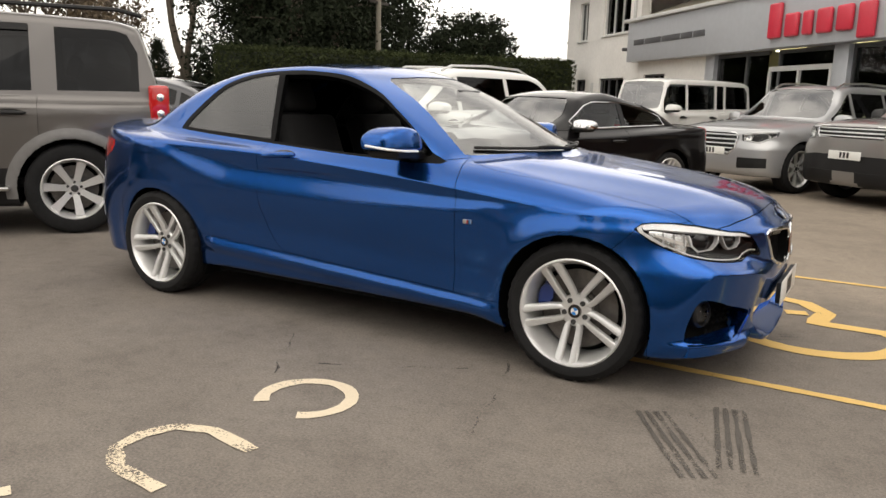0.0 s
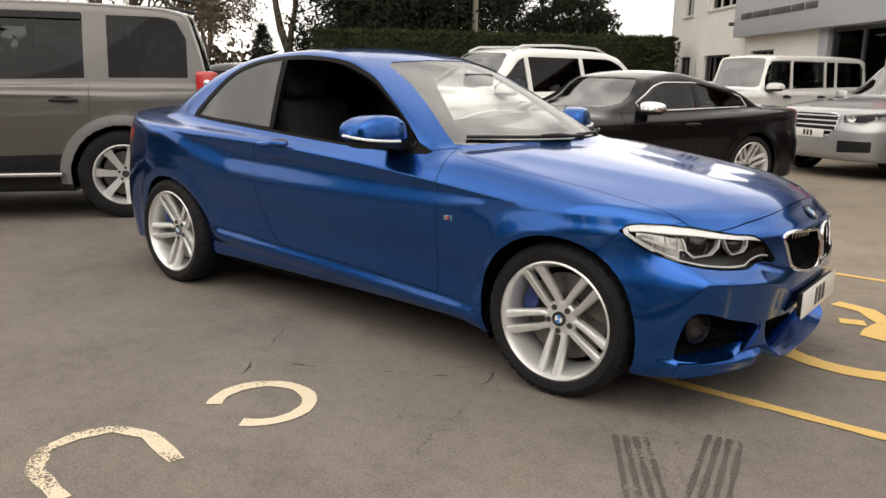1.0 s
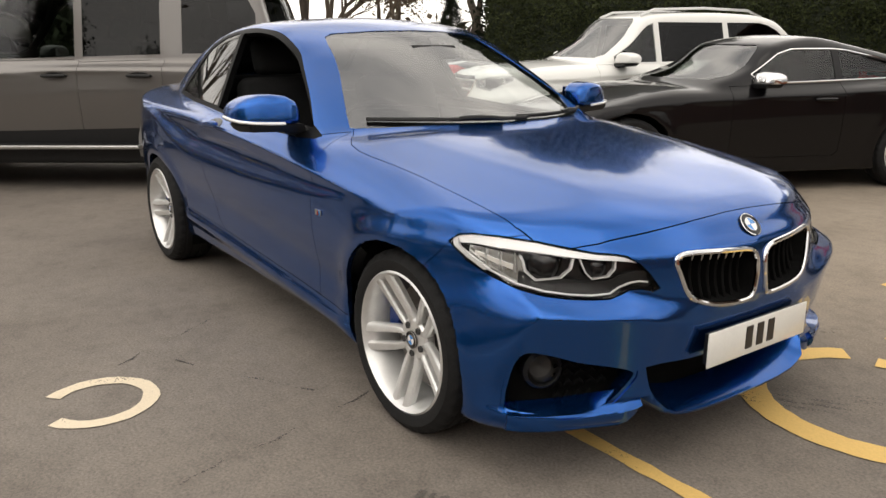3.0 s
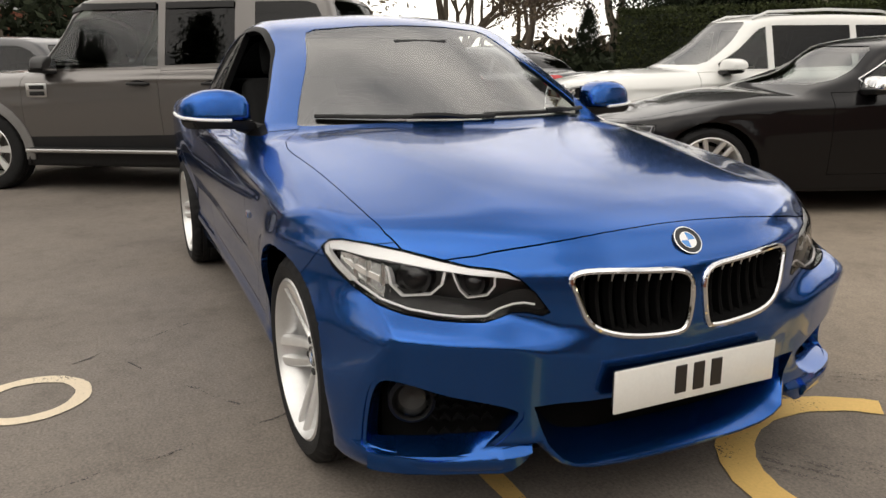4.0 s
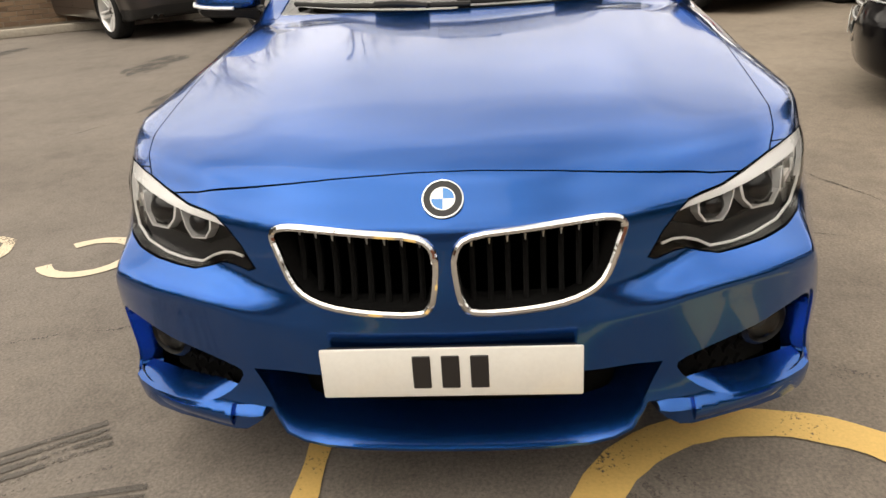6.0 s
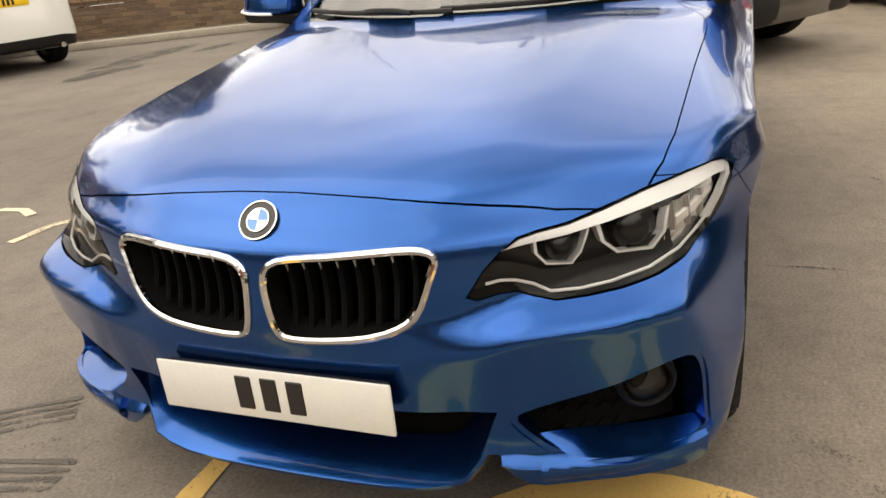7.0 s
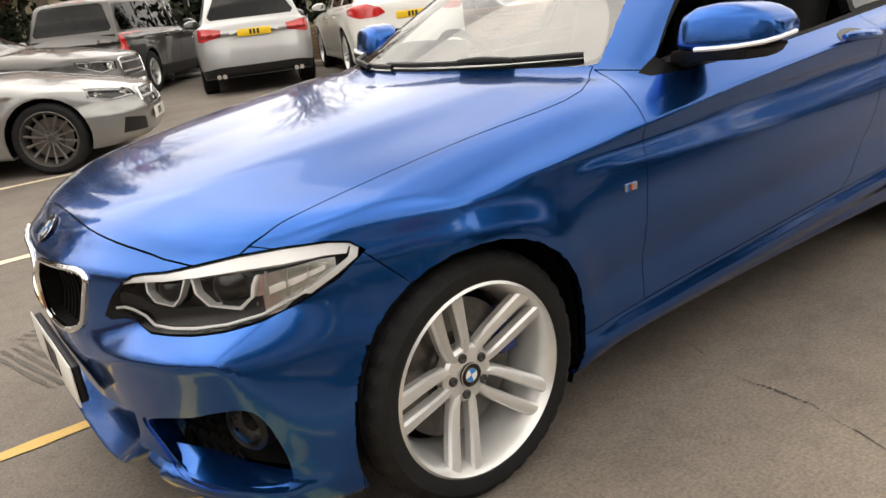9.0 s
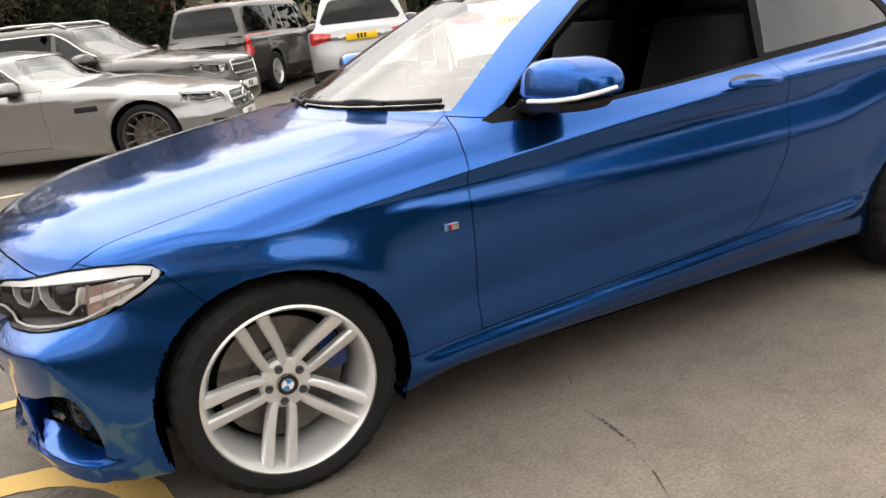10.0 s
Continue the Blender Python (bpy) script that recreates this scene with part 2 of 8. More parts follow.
class Shell:
    """The left half of a body, cut into regions along outlines seen from one side or another."""

    def __init__(self, f, lo, hi, h):
        self.f = f
        p, q = skin(f, (lo[0], -1.5 * h, lo[2]), hi, h)
        bm = self.bm = bmesh.new()
        vs = [bm.verts.new(c) for c in p]
        for a in q:
            if len(set(a)) == 4:
                try:
                    bm.faces.new([vs[i] for i in a])
                except ValueError:
                    pass
        geom = bm.verts[:] + bm.edges[:] + bm.faces[:]
        bmesh.ops.bisect_plane(bm, geom=geom, dist=h * 0.12, plane_co=(0, 0, 0), plane_no=(0, 1, 0), clear_inner=True)
        for v in bm.verts:
            if abs(v.co.y) < h * 0.13:
                v.co.y = 0
        self.reg = bm.faces.layers.int.new("reg")
        self.names = ["body"]

    def _faces(self, axes, poly, where):
        U, V = Vector(axes[0]), Vector(axes[1])
        us, vs = [p[0] for p in poly], [p[1] for p in poly]
        lo, hi = (min(us) - 0.05, min(vs) - 0.05), (max(us) + 0.05, max(vs) + 0.05)
        D = U.cross(V)
        out = []
        for f in self.bm.faces:
            c = f.calc_center_median()
            if lo[0] < c.dot(U) < hi[0] and lo[1] < c.dot(V) < hi[1] and where(c) and abs(f.normal.dot(D)) > 0.04:
                out.append(f)
        return out

    def cut(self, axes, poly, where):
        self.bm.normal_update()
        U, V = Vector(axes[0]), Vector(axes[1])
        D = U.cross(V)
        cand = set(self._faces(axes, poly, where))
        for a, b in zip(poly, poly[1:] + poly[:1]):
            if abs(a[0] - b[0]) + abs(a[1] - b[1]) < 1e-6:
                continue
            lo, hi = (min(a[0], b[0]) - 0.001, min(a[1], b[1]) - 0.001), (max(a[0], b[0]) + 0.001, max(a[1], b[1]) + 0.001)
            hit = []
            for f in cand:
                pu, pv = [v.co.dot(U) for v in f.verts], [v.co.dot(V) for v in f.verts]
                if min(pu) < hi[0] and max(pu) > lo[0] and min(pv) < hi[1] and max(pv) > lo[1]:
                    hit.append(f)
            if not hit:
                continue
            es = {e for f in hit for e in f.edges}
            vs = {v for f in hit for v in f.verts}
            no = (U * (b[0] - a[0]) + V * (b[1] - a[1])).cross(D).normalized()
            r = bmesh.ops.bisect_plane(self.bm, geom=hit + list(es) + list(vs), dist=2e-5, plane_co=U * a[0] + V * a[1], plane_no=no)
            cand |= {g for g in r["geom"] if isinstance(g, bmesh.types.BMFace)}
            cand = {f for f in cand if f.is_valid}
        return cand

    def mark(self, name, axes, poly, where=lambda c: True, gap=0.0, only=None, keep=()):
        """Gives the faces inside the outline a name; with a gap, a groove of that width is left round it."""
        if name not in self.names:
            self.names.append(name)
        k = self.names.index(name)
        cand = self.cut(axes, poly, where)
        U, V = Vector(axes[0]), Vector(axes[1])
        outer = None
        if gap:
            outer = grown(poly, gap)
            cand = set(self.cut(axes, outer, where)) | {f for f in cand if f.is_valid}
            if "groove" not in self.names:
                self.names.append("groove")
        lock = {self.names.index(n) for n in keep if n in self.names}
        ok = None if only is None else {self.names.index(n) for n in only}
        for f in cand:
            if not f.is_valid or f[self.reg] in lock or (ok is not None and f[self.reg] not in ok):
                continue
            c = f.calc_center_median()
            u, v = c.dot(U), c.dot(V)
            if not where(c):
                continue
            if inside(poly, u, v):
                f[self.reg] = k
            elif outer and inside(outer, u, v):
                f[self.reg] = self.names.index("groove")

    def clear_floor(self, x, z, r, y0):
        """Opens what is left of the body's floor inside a wheel arch."""
        k = self.names.index("open")
        for f in self.bm.faces:
            c = f.calc_center_median()
            if c.y > y0 and math.hypot(c.x - x, c.z - z) < r:
                f[self.reg] = k

    def settle(self):
        """Draws the corners made by the cuts back onto the surface."""
        vs = [v for v in self.bm.verts]
        p = np.array([v.co[:] for v in vs])
        for _ in range(2):
            g = np.stack([(self.f(*(p + d).T) - self.f(*(p - d).T)) / 0.004 for d in np.eye(3) * 0.002], 1)
            st = -(self.f(*p.T) / ((g * g).sum(1) + 1e-9))[:, None] * g
            st[np.abs(p[:, 1]) < 1e-6, 1] = 0
            p = p + np.clip(st, -0.006, 0.006)
        for v, c in zip(vs, p):
            v.co = c

    def take(self, name, side="both", lip=0.012, push=0.0):
        """Vertices, faces and normals of a region; side: both, left or right."""
        k = self.names.index(name)
        faces = [f for f in self.bm.faces if f[self.reg] == k]
        vid, co = {}, []
        for f in faces:
            for v in f.verts:
                if v not in vid:
                    vid[v] = len(co)
                    co.append(v.co[:])
        if not co:
            return [], [], []
        co = np.array(co)
        nor = gradient(self.f, co)
        mid = np.abs(co[:, 1]) < 1e-6
        nor[mid, 1] = 0
        nor /= np.linalg.norm(nor, axis=1, keepdims=True)
        co = co - nor * push
        fl = [[vid[v] for v in f.verts] for f in faces]
        C, N, F = list(map(tuple, co)), list(map(tuple, nor)), list(fl)
        if lip:
            use = {}
            for f in fl:
                for a, b in zip(f, f[1:] + f[:1]):
                    use[(a, b)] = use.get((a, b), 0) + 1
            for (a, b) in list(use):
                if (b, a) in use or (mid[a] and mid[b]):
                    continue
                pa, pb, na, nb = co[a], co[b], nor[a], nor[b]
                t = np.cross(pb - pa, -na)
                t = t / (np.linalg.norm(t) + 1e-12)
                i = len(C)
                C += [tuple(pa), tuple(pb), tuple(pb - nb * lip), tuple(pa - na * lip)]
                N += [tuple(-t)] * 4
                F.append([i + 1, i, i + 3, i + 2])
        C, N = np.array(C), np.array(N)
        if side == "left":
            return C, F, N
        Cm, Nm = C * (1, -1, 1), N * (1, -1, 1)
        if side == "right":
            return Cm, [f[::-1] for f in F], Nm
        n = len(C)
        remap = np.arange(n) + n
        for i in range(len(mid)):
            if mid[i]:
                remap[i] = i
        return np.concatenate([C, Cm]), F + [[int(remap[i]) for i in f[::-1]] for f in F], np.concatenate([N, Nm])


# ---- making objects ----
def mesh_from(name, verts, faces, normals=None, mat=None, smooth=True):
    me = bpy.data.meshes.new(name)
    me.from_pydata([tuple(v) for v in verts], [], [list(f) for f in faces])
    me.polygons.foreach_set("use_smooth", [smooth] * len(me.polygons))
    if mat:
        me.materials.append(mat)
    me.update()
    if normals is not None and len(verts):
        me.normals_split_custom_set_from_vertices([tuple(n) for n in normals])
    return me


def under(ob, parent, label=""):
    if parent is not None:
        ob.parent = parent
    if label:
        ob["label"] = label
    return ob


def part(name, bm, mat, parent=None, label="", smooth=True, sharp=35, m=None):
    """Links a bmesh as one mesh object under a thing or a part."""
    bmesh.ops.recalc_face_normals(bm, faces=bm.faces)
    me = bpy.data.meshes.new(name)
    if smooth:
        for f in bm.faces:
            f.smooth = True
        lim = radians(sharp)
        for e in bm.edges:
            if len(e.link_faces) == 2 and e.calc_face_angle(0) > lim:
                e.smooth = False
    bm.to_mesh(me)
    bm.free()
    me.materials.append(mat)
    ob = new(name, me)
    if m is not None:
        ob.matrix_basis = m
    return under(ob, parent, label)


def thing(name, label, category, m=None, group="", kind=""):
    e = new(name)
    e.empty_display_size = 0.2
    if m is not None:
        e.matrix_basis = m
    return tagged(e, label, category, group, kind)


def box(size, at=(0, 0, 0), bevel=0.0, seg=2, bm=None, rot=None):
    bm = bm or bmesh.new()
    mat = Matrix.Translation(at) @ (rot or Matrix()) @ Matrix.Diagonal((*size, 1))
    r = bmesh.ops.create_cube(bm, size=1, matrix=mat)
    if bevel:
        es = {e for v in r["verts"] for e in v.link_edges}
        bmesh.ops.bevel(bm, geom=list(es), offset=bevel, segments=seg, affect="EDGES", profile=0.5)
    return bm


def lathe(profile, n=48, axis="y", bm=None, m=None):
    """A turned body: (radius, height) pairs round an axis."""
    bm = bm or bmesh.new()
    rings = []
    for r, h in profile:
        ring = []
        for i in range(n):
            a = 2 * math.pi * i / n
            c = Vector((r * math.cos(a), h, r * math.sin(a))) if axis == "y" else Vector((r * math.cos(a), r * math.sin(a), h))
            ring.append(bm.verts.new(m @ c if m else c))
        rings.append(ring)
    for a, b in zip(rings, rings[1:]):
        for i in range(n):
            bm.faces.new((a[i], a[(i + 1) % n], b[(i + 1) % n], b[i]))
    return bm


def prism(poly, lo, hi, place, bm=None, bevel=0.0):
    """A slab with the outline poly between two depths; place(u, v, w) gives the point."""
    bm = bm or bmesh.new()
    a = [bm.verts.new(place(u, v, lo)) for u, v in poly]
    b = [bm.verts.new(place(u, v, hi)) for u, v in poly]
    n = len(poly)
    fs = [bm.faces.new(a[::-1]), bm.faces.new(b)]
    for i in range(n):
        fs.append(bm.faces.new((a[i], a[(i + 1) % n], b[(i + 1) % n], b[i])))
    if bevel:
        es = {e for f in fs[:2] for e in f.edges}
        bmesh.ops.bevel(bm, geom=list(es), offset=bevel, segments=2, affect="EDGES")
    return bm


def tube(path, r, n=8, bm=None, close=False, taper=None):
    """A round bar along points."""
    bm = bm or bmesh.new()
    P = [Vector(p) for p in path]
    rings, ref = [], None
    for i, p in enumerate(P):
        a = P[i - 1] if (i or close) else p
        b = P[(i + 1) % len(P)] if (i < len(P) - 1 or close) else p
        t = (b - a).normalized()
        if ref is None:
            ref = t.orthogonal().normalized()
        ref = (ref - t * ref.dot(t)).normalized()
        s = t.cross(ref)
        rr = r if taper is None else r * taper[i]
        rings.append([bm.verts.new(p + (ref * math.cos(2 * math.pi * k / n) + s * math.sin(2 * math.pi * k / n)) * rr) for k in range(n)])
    pairs = list(zip(rings, rings[1:])) + ([(rings[-1], rings[0])] if close else [])
    for a, b in pairs:
        for k in range(n):
            bm.faces.new((a[k], a[(k + 1) % n], b[(k + 1) % n], b[k]))
    if not close:
        bm.faces.new(rings[0][::-1])
        bm.faces.new(rings[-1])
    return bm


# ---- motor cars ----
OUT = {SIDE: Vector((0, 1, 0)), FRONT: Vector((1, 0, 0)), TOP: Vector((0, 0, 1)), CORNER: Vector((Q, Q, 0)), RCORNER: Vector((-Q, Q, 0))}
REAR = ((0, 1, 0), (0, 0, 1.0000001))
OUT[REAR] = Vector((-1, 0, 0))


def on(f, axes, u, v, push=0.0):
    """The point of the surface seen at (u, v) from that side, pushed inwards."""
    base, o = Vector(axes[0]) * u + Vector(axes[1]) * v, OUT[axes]
    t = np.linspace(3.0, -0.2, 400)
    p = np.array(base)[None, :] + t[:, None] * np.array(o)[None, :]
    s = f(*p.T)
    k = np.argmax(s < 0)
    if k == 0:
        k = int(np.argmin(s))
        return Vector(p[k])
    a, b = t[k - 1], t[k]
    for _ in range(14):
        m = (a + b) / 2
        q = np.array(base + o * m)[None, :]
        if f(*q.T)[0] < 0:
            b = m
        else:
            a = m
    q = np.array(base + o * b)[None, :]
    return Vector(q[0] - gradient(f, q)[0] * push)


def ribbon(f, axes, pairs, push=0.0, thick=0.008, flip=1, bm=None):
    """A strip that follows the surface between two lines given as pairs of (u, v) points."""
    bm = bm or bmesh.new()
    rows = []
    for (a, b) in pairs:
        row = []
        for (u, v) in (a, ((a[0] + b[0]) / 2, (a[1] + b[1]) / 2), b):
            p = on(f, axes, u, v, push)
            n = Vector(gradient(f, np.array(p)[None, :])[0])
            for q in (p, p - n * thick):
                row.append(bm.verts.new((q.x, q.y * flip, q.z)))
        rows.append(row)
    order = (0, 2, 4, 5, 3, 1)
    for r, s in zip(rows, rows[1:]):
        for i in range(6):
            j = (i + 1) % 6
            bm.faces.new((r[order[i]], r[order[j]], s[order[j]], s[order[i]]))
    for r in (rows[0], rows[-1]):
        bm.faces.new([r[i] for i in order])
    return bm


def loop_on(f, axes, poly, r, push=0.0, flip=1, n=6, bm=None, close=True):
    """A round bead along an outline on the surface."""
    pts = [on(f, axes, u, v, push) for u, v in poly]
    return tube([(p.x, p.y * flip, p.z) for p in pts], r, n, bm, close)


def body_function(S):
    def f(x, y, z):
        a = np.abs(y)
        s = z - S["zch"](x)
        fade = S["fade"](x) if "fade" in S else 1.0
        side = a - S["W"](x) + S["inset"](s) + (S["band"](x, s) if "band" in S else S["groove"](s) * fade)
        for xa, za, ra, amp in S["arches"]:
            side = side - amp * np.exp(-(((np.hypot(x - xa, z - za) - ra) / 0.055) ** 2))
        if "shoulder" in S:
            side = side + S["shoulder"](x, s)
        if "skirt" in S:
            side = side - S["skirt"](x, z)
        w = step(S["zl"](a), S["zh"](a), z) if callable(S["zl"]) else step(S["zl"], S["zh"], z)
        front = x - (S["xf"] - S["pl"](a) * (1 - w) - S["pu"](a) * w - S["q"](z))
        if "face" in S:
            front = front - S["face"](a, z)
        rear = S["xr"] + S["pr"](a) + S["qr"](z) - x
        top = z - (S["H"](x) - S["crown"](x) * (a / 0.8) ** 2.4)
        if "ridge" in S:
            top = top - S["ridge"](x, a)
        low = smax(smax(side, top, S["rt"]), smax(front, rear, 0.02), S["rf"])
        low = smax(low, S["zb"](x) - z, 0.03)
        k = step(S["x0"] - 0.4, S["x0"] + 0.4, x)
        xx = x + a * a * (S["kf"] * k - S["kr"] * (1 - k))
        g = smax(a - S["gb"](x) + S["tum"] * np.maximum(z - S["zbelt"], -0.1), z - S["Zg"](xx) + S["rc"] * (a / 0.6) ** 2, S["rg"])
        g = np.maximum(g, S["zbelt"] - 0.12 - z)
        return smin(low, g, S["rb"])
    return f


def circle(x, z, r, n=36):
    return [(x + r * math.cos(2 * math.pi * i / n), z + r * math.sin(2 * math.pi * i / n)) for i in range(n)]


def panel(sh, name, reg, mat, parent, side="both", lip=0.012, push=0.0, label=""):
    C, F, N = sh.take(reg, side, lip, push)
    if not len(F):
        return None
    ob = new(name, mesh_from(name, C, F, N, mat))
    return under(ob, parent, label)


def roundel(r, m, parent, name="badge"):
    """A round badge: dark ring with a pale edge and four coloured quarters."""
    o = part(name, lathe([(0, 0.0), (r, 0.0), (r, 0.004), (r * 0.96, 0.006), (r * 0.93, 0.0045), (0.0001, 0.0045)], 32, "z"), M_GLOSSBLACK, parent, "round badge with a dark ring and blue and white quarters")
    o.matrix_basis = m
    part("rim_ring", lathe([(r * 0.97, 0.003), (r * 1.0, 0.006), (r * 0.93, 0.0065), (r * 0.93, 0.004)], 32, "z"), M_CHROME, o)
    part("inner_ring", lathe([(r * 0.60, 0.004), (r * 0.60, 0.0068), (r * 0.55, 0.0068), (r * 0.55, 0.004)], 32, "z"), M_CHROME, o)
    for k in range(4):
        bm = bmesh.new()
        pts = [(0, 0)] + [(r * 0.56 * math.cos(k * math.pi / 2 + j * math.pi / 12), r * 0.56 * math.sin(k * math.pi / 2 + j * math.pi / 12)) for j in range(7)]
        prism(pts, 0.0045, 0.0062, lambda u, v, w: (u, v, w), bm)
        part("quarter", bm, M_BADGEBLUE if k % 2 == 0 else M_BADGEWHITE, o)
    return o


def make_wheel(R, width, rim, style, spokes, hub_y, caliper=None, mat=None, badge=False, low=False):
    """A wheel whose outer face looks along +y, with its tyre, rim, spokes, bolts and brake, built round its own centre."""
    mat = mat or M_ALLOY
    h = width / 2
    n = 40 if low else 144
    barrel = [(rim * 0.93, -h * 0.85), (rim * 0.985, -h * 0.95), (rim, -h * 0.9), (rim * 0.9, -h * 0.6), (rim * 0.88, h * 0.3), (rim * 0.955, h * 0.80), (rim * 1.0, h * 0.92), (rim * 1.012, h * 0.98), (rim * 0.985, h * 1.02), (rim * 0.955, h * 0.93), (rim * 0.93, h * 0.8), (rim * 0.86, h * 0.28), (rim * 0.85, -h * 0.6)]
    w = part("wheel", lathe(barrel, n), mat, None, "silver alloy wheel with a black tyre")
    prof = [(rim * 0.97, -h * 0.9), (rim + 0.012, -h * 1.02), (rim + (R - rim) * 0.55, -h * 1.05), (R - 0.018, -h * 1.0), (R - 0.004, -h * 0.86)]
    for g in (-0.6, -0.22, 0.22, 0.6):
        prof += [(R, h * (g - 0.07)), (R - 0.007, h * (g - 0.045)), (R - 0.007, h * (g + 0.045)), (R, h * (g + 0.07))]
    prof += [(R - 0.004, h * 0.86), (R - 0.018, h * 0.98), (R - 0.03, h * 1.02), (rim + (R - rim) * 0.55, h * 1.05), (rim + 0.014, h * 1.04), (rim + 0.004, h * 0.99), (rim * 0.97, h * 0.9)]
    bm = lathe(prof, n)
    if not low:
        for v in bm.verts:
            rad = math.hypot(v.co.x, v.co.z)
            if rad > R - 0.02 and abs(v.co.y) > h * 0.62 and round(math.atan2(v.co.z, v.co.x) / (2 * math.pi / n) + (2 if v.co.y > 0 else 0)) % 4 == 0:
                k = (rad - 0.006) / rad
                v.co.x, v.co.z = v.co.x * k, v.co.z * k
    under(part("tyre", bm, M_TYRE), w)
    face = h * 0.55
    sink = h * 0.30

    def spoke(poly, depth0, depth1, ang, nm="spoke"):
        bm = bmesh.new()
        vs = []
        for dz in (0.0, -0.022):
            vs.append([bm.verts.new((u, (depth0 + (depth1 - depth0) * (v / rim)) + dz, v)) for u, v in poly])
        a, b = vs
        k = len(poly)
        bm.faces.new(a)
        bm.faces.new(b[::-1])
        for i in range(k):
            bm.faces.new((a[i], b[i], b[(i + 1) % k], a[(i + 1) % k]))
        bmesh.ops.bevel(bm, geom=bm.edges[:], offset=0.005, segments=2, affect="EDGES")
        o = part(nm, bm, mat, w)
        o.matrix_basis = Matrix.Rotation(ang, 4, "Y")

    hubr = rim * 0.30
    if style == "double":
        # each pair is one U: down a prong, round a bolt and up the other prong
        k = rim / 0.243
        half = [(0.0345, 0.975, 0.0190), (0.0335, 0.80, 0.0175), (0.0325, 0.62, 0.0160), (0.0310, 0.45, 0.0148), (0.0280, 0.32, 0.0138), (0.0225, 0.235, 0.0125), (0.0130, 0.180, 0.0118), (0.0, 0.160, 0.0112)]
        line = [*half, *[(-u, v, g) for u, v, g in half[-2::-1]]]
        for i in range(spokes):
            bm = bmesh.new()
            rows = []
            for q, (u, v, g) in enumerate(line):
                p0, p1 = line[max(q - 1, 0)], line[min(q + 1, len(line) - 1)]
                t = Vector(((p1[0] - p0[0]) * k, (p1[1] - p0[1]) * rim)).normalized()
                nx = Vector((t.y, -t.x))
                c = Vector((u * k, v * rim))
                d = face * 0.74 + face * 0.98 * v ** 1.3
                rows.append([bm.verts.new((c.x + nx.x * g * k * e, d + dz, c.y + nx.y * g * k * e)) for e, dz in ((1.0, -0.030), (1.0, -0.007), (0.7, 0.0), (0.0, 0.0005), (-0.7, -0.004), (-1.0, -0.012), (-1.0, -0.030))])
            for r0, r1 in zip(rows, rows[1:]):
                for e in range(6):
                    bm.faces.new((r0[e], r0[e + 1], r1[e + 1], r1[e]))
            for r0 in (rows[0], rows[-1]):
                bm.faces.new(r0)
            o = part("spoke", bm, mat, w, "", True, 28)
            o.matrix_basis = Matrix.Rotation(2 * math.pi * i / spokes, 4, "Y")
    elif style == "slot":
        for i in range(spokes):
            p = [(-0.028, hubr * 0.6), (-0.024, rim * 0.5), (-0.040, rim * 0.93), (0.040, rim * 0.93), (0.024, rim * 0.5), (0.028, hubr * 0.6)]
            spoke(p, face * 0.8, face * 1.4, 2 * math.pi * i / spokes)
    else:
        for i in range(spokes):
            p = [(-0.010, hubr * 0.6), (-0.007, rim * 0.5), (-0.013, rim * 0.93), (0.013, rim * 0.93), (0.007, rim * 0.5), (0.010, hubr * 0.6)]
            spoke(p, face * 0.8, face * 1.4, 2 * math.pi * i / spokes)
    part("hub", lathe([(hubr * 0.2, face * 0.2), (hubr * 1.02, face * 0.25), (hubr * 1.02, face * 0.72), (hubr * 0.92, face * 0.86), (hubr * 0.5, face * 0.9), (0.0001, face * 0.9)], 30), mat, w)
    bolts = 5
    for i in range(bolts):
        a = 2 * math.pi * (i + (0.0 if style == "double" and spokes == 5 else 0.5)) / bolts
        b = part("wheel_bolt", lathe([(0.012, 0), (0.012, 0.006), (0.008, 0.008), (0.0001, 0.003)], 10), M_GREYPLASTIC, w)
        b.matrix_basis = Matrix.Translation((hubr * 0.7 * math.sin(a), face * 0.87, hubr * 0.7 * math.cos(a)))
    if badge:
        roundel(0.031, Matrix.Translation((0, face * 0.93, 0)) @ Matrix.Rotation(-math.pi / 2, 4, "X"), w, "centre_cap")
    else:
        part("centre_cap", lathe([(0.03, face * 0.88), (0.03, face * 1.0), (0.0001, face * 1.04)], 20), M_GREYPLASTIC, w)
    part("brake_disc", lathe([(0.05, -h * 0.1), (rim * 0.74, -h * 0.1), (rim * 0.74, -h * 0.02), (rim * 0.4, -h * 0.02), (rim * 0.38, h * 0.1), (0.05, h * 0.1)], 36), M_DISC, w)
    part("back_plate", lathe([(0.02, -h * 0.5), (rim * 0.86, -h * 0.5), (rim * 0.86, -h * 0.55), (0.02, -h * 0.55)], 30), M_LINER, w)
    if caliper:
        bm = bmesh.new()
        pts = [(rim * r * math.cos(a), rim * r * math.sin(a)) for r, a in [(0.78, -0.34), (0.80, -0.15), (0.81, 0.0), (0.80, 0.15), (0.78, 0.34), (0.56, 0.38), (0.54, 0.0), (0.56, -0.38)]]
        prism(pts, -h * 0.2, h * 0.26, lambda u, v, d: (u, d, v), bm, 0.008)
        part("brake_caliper", bm, caliper, w, "blue painted brake caliper")
    return w


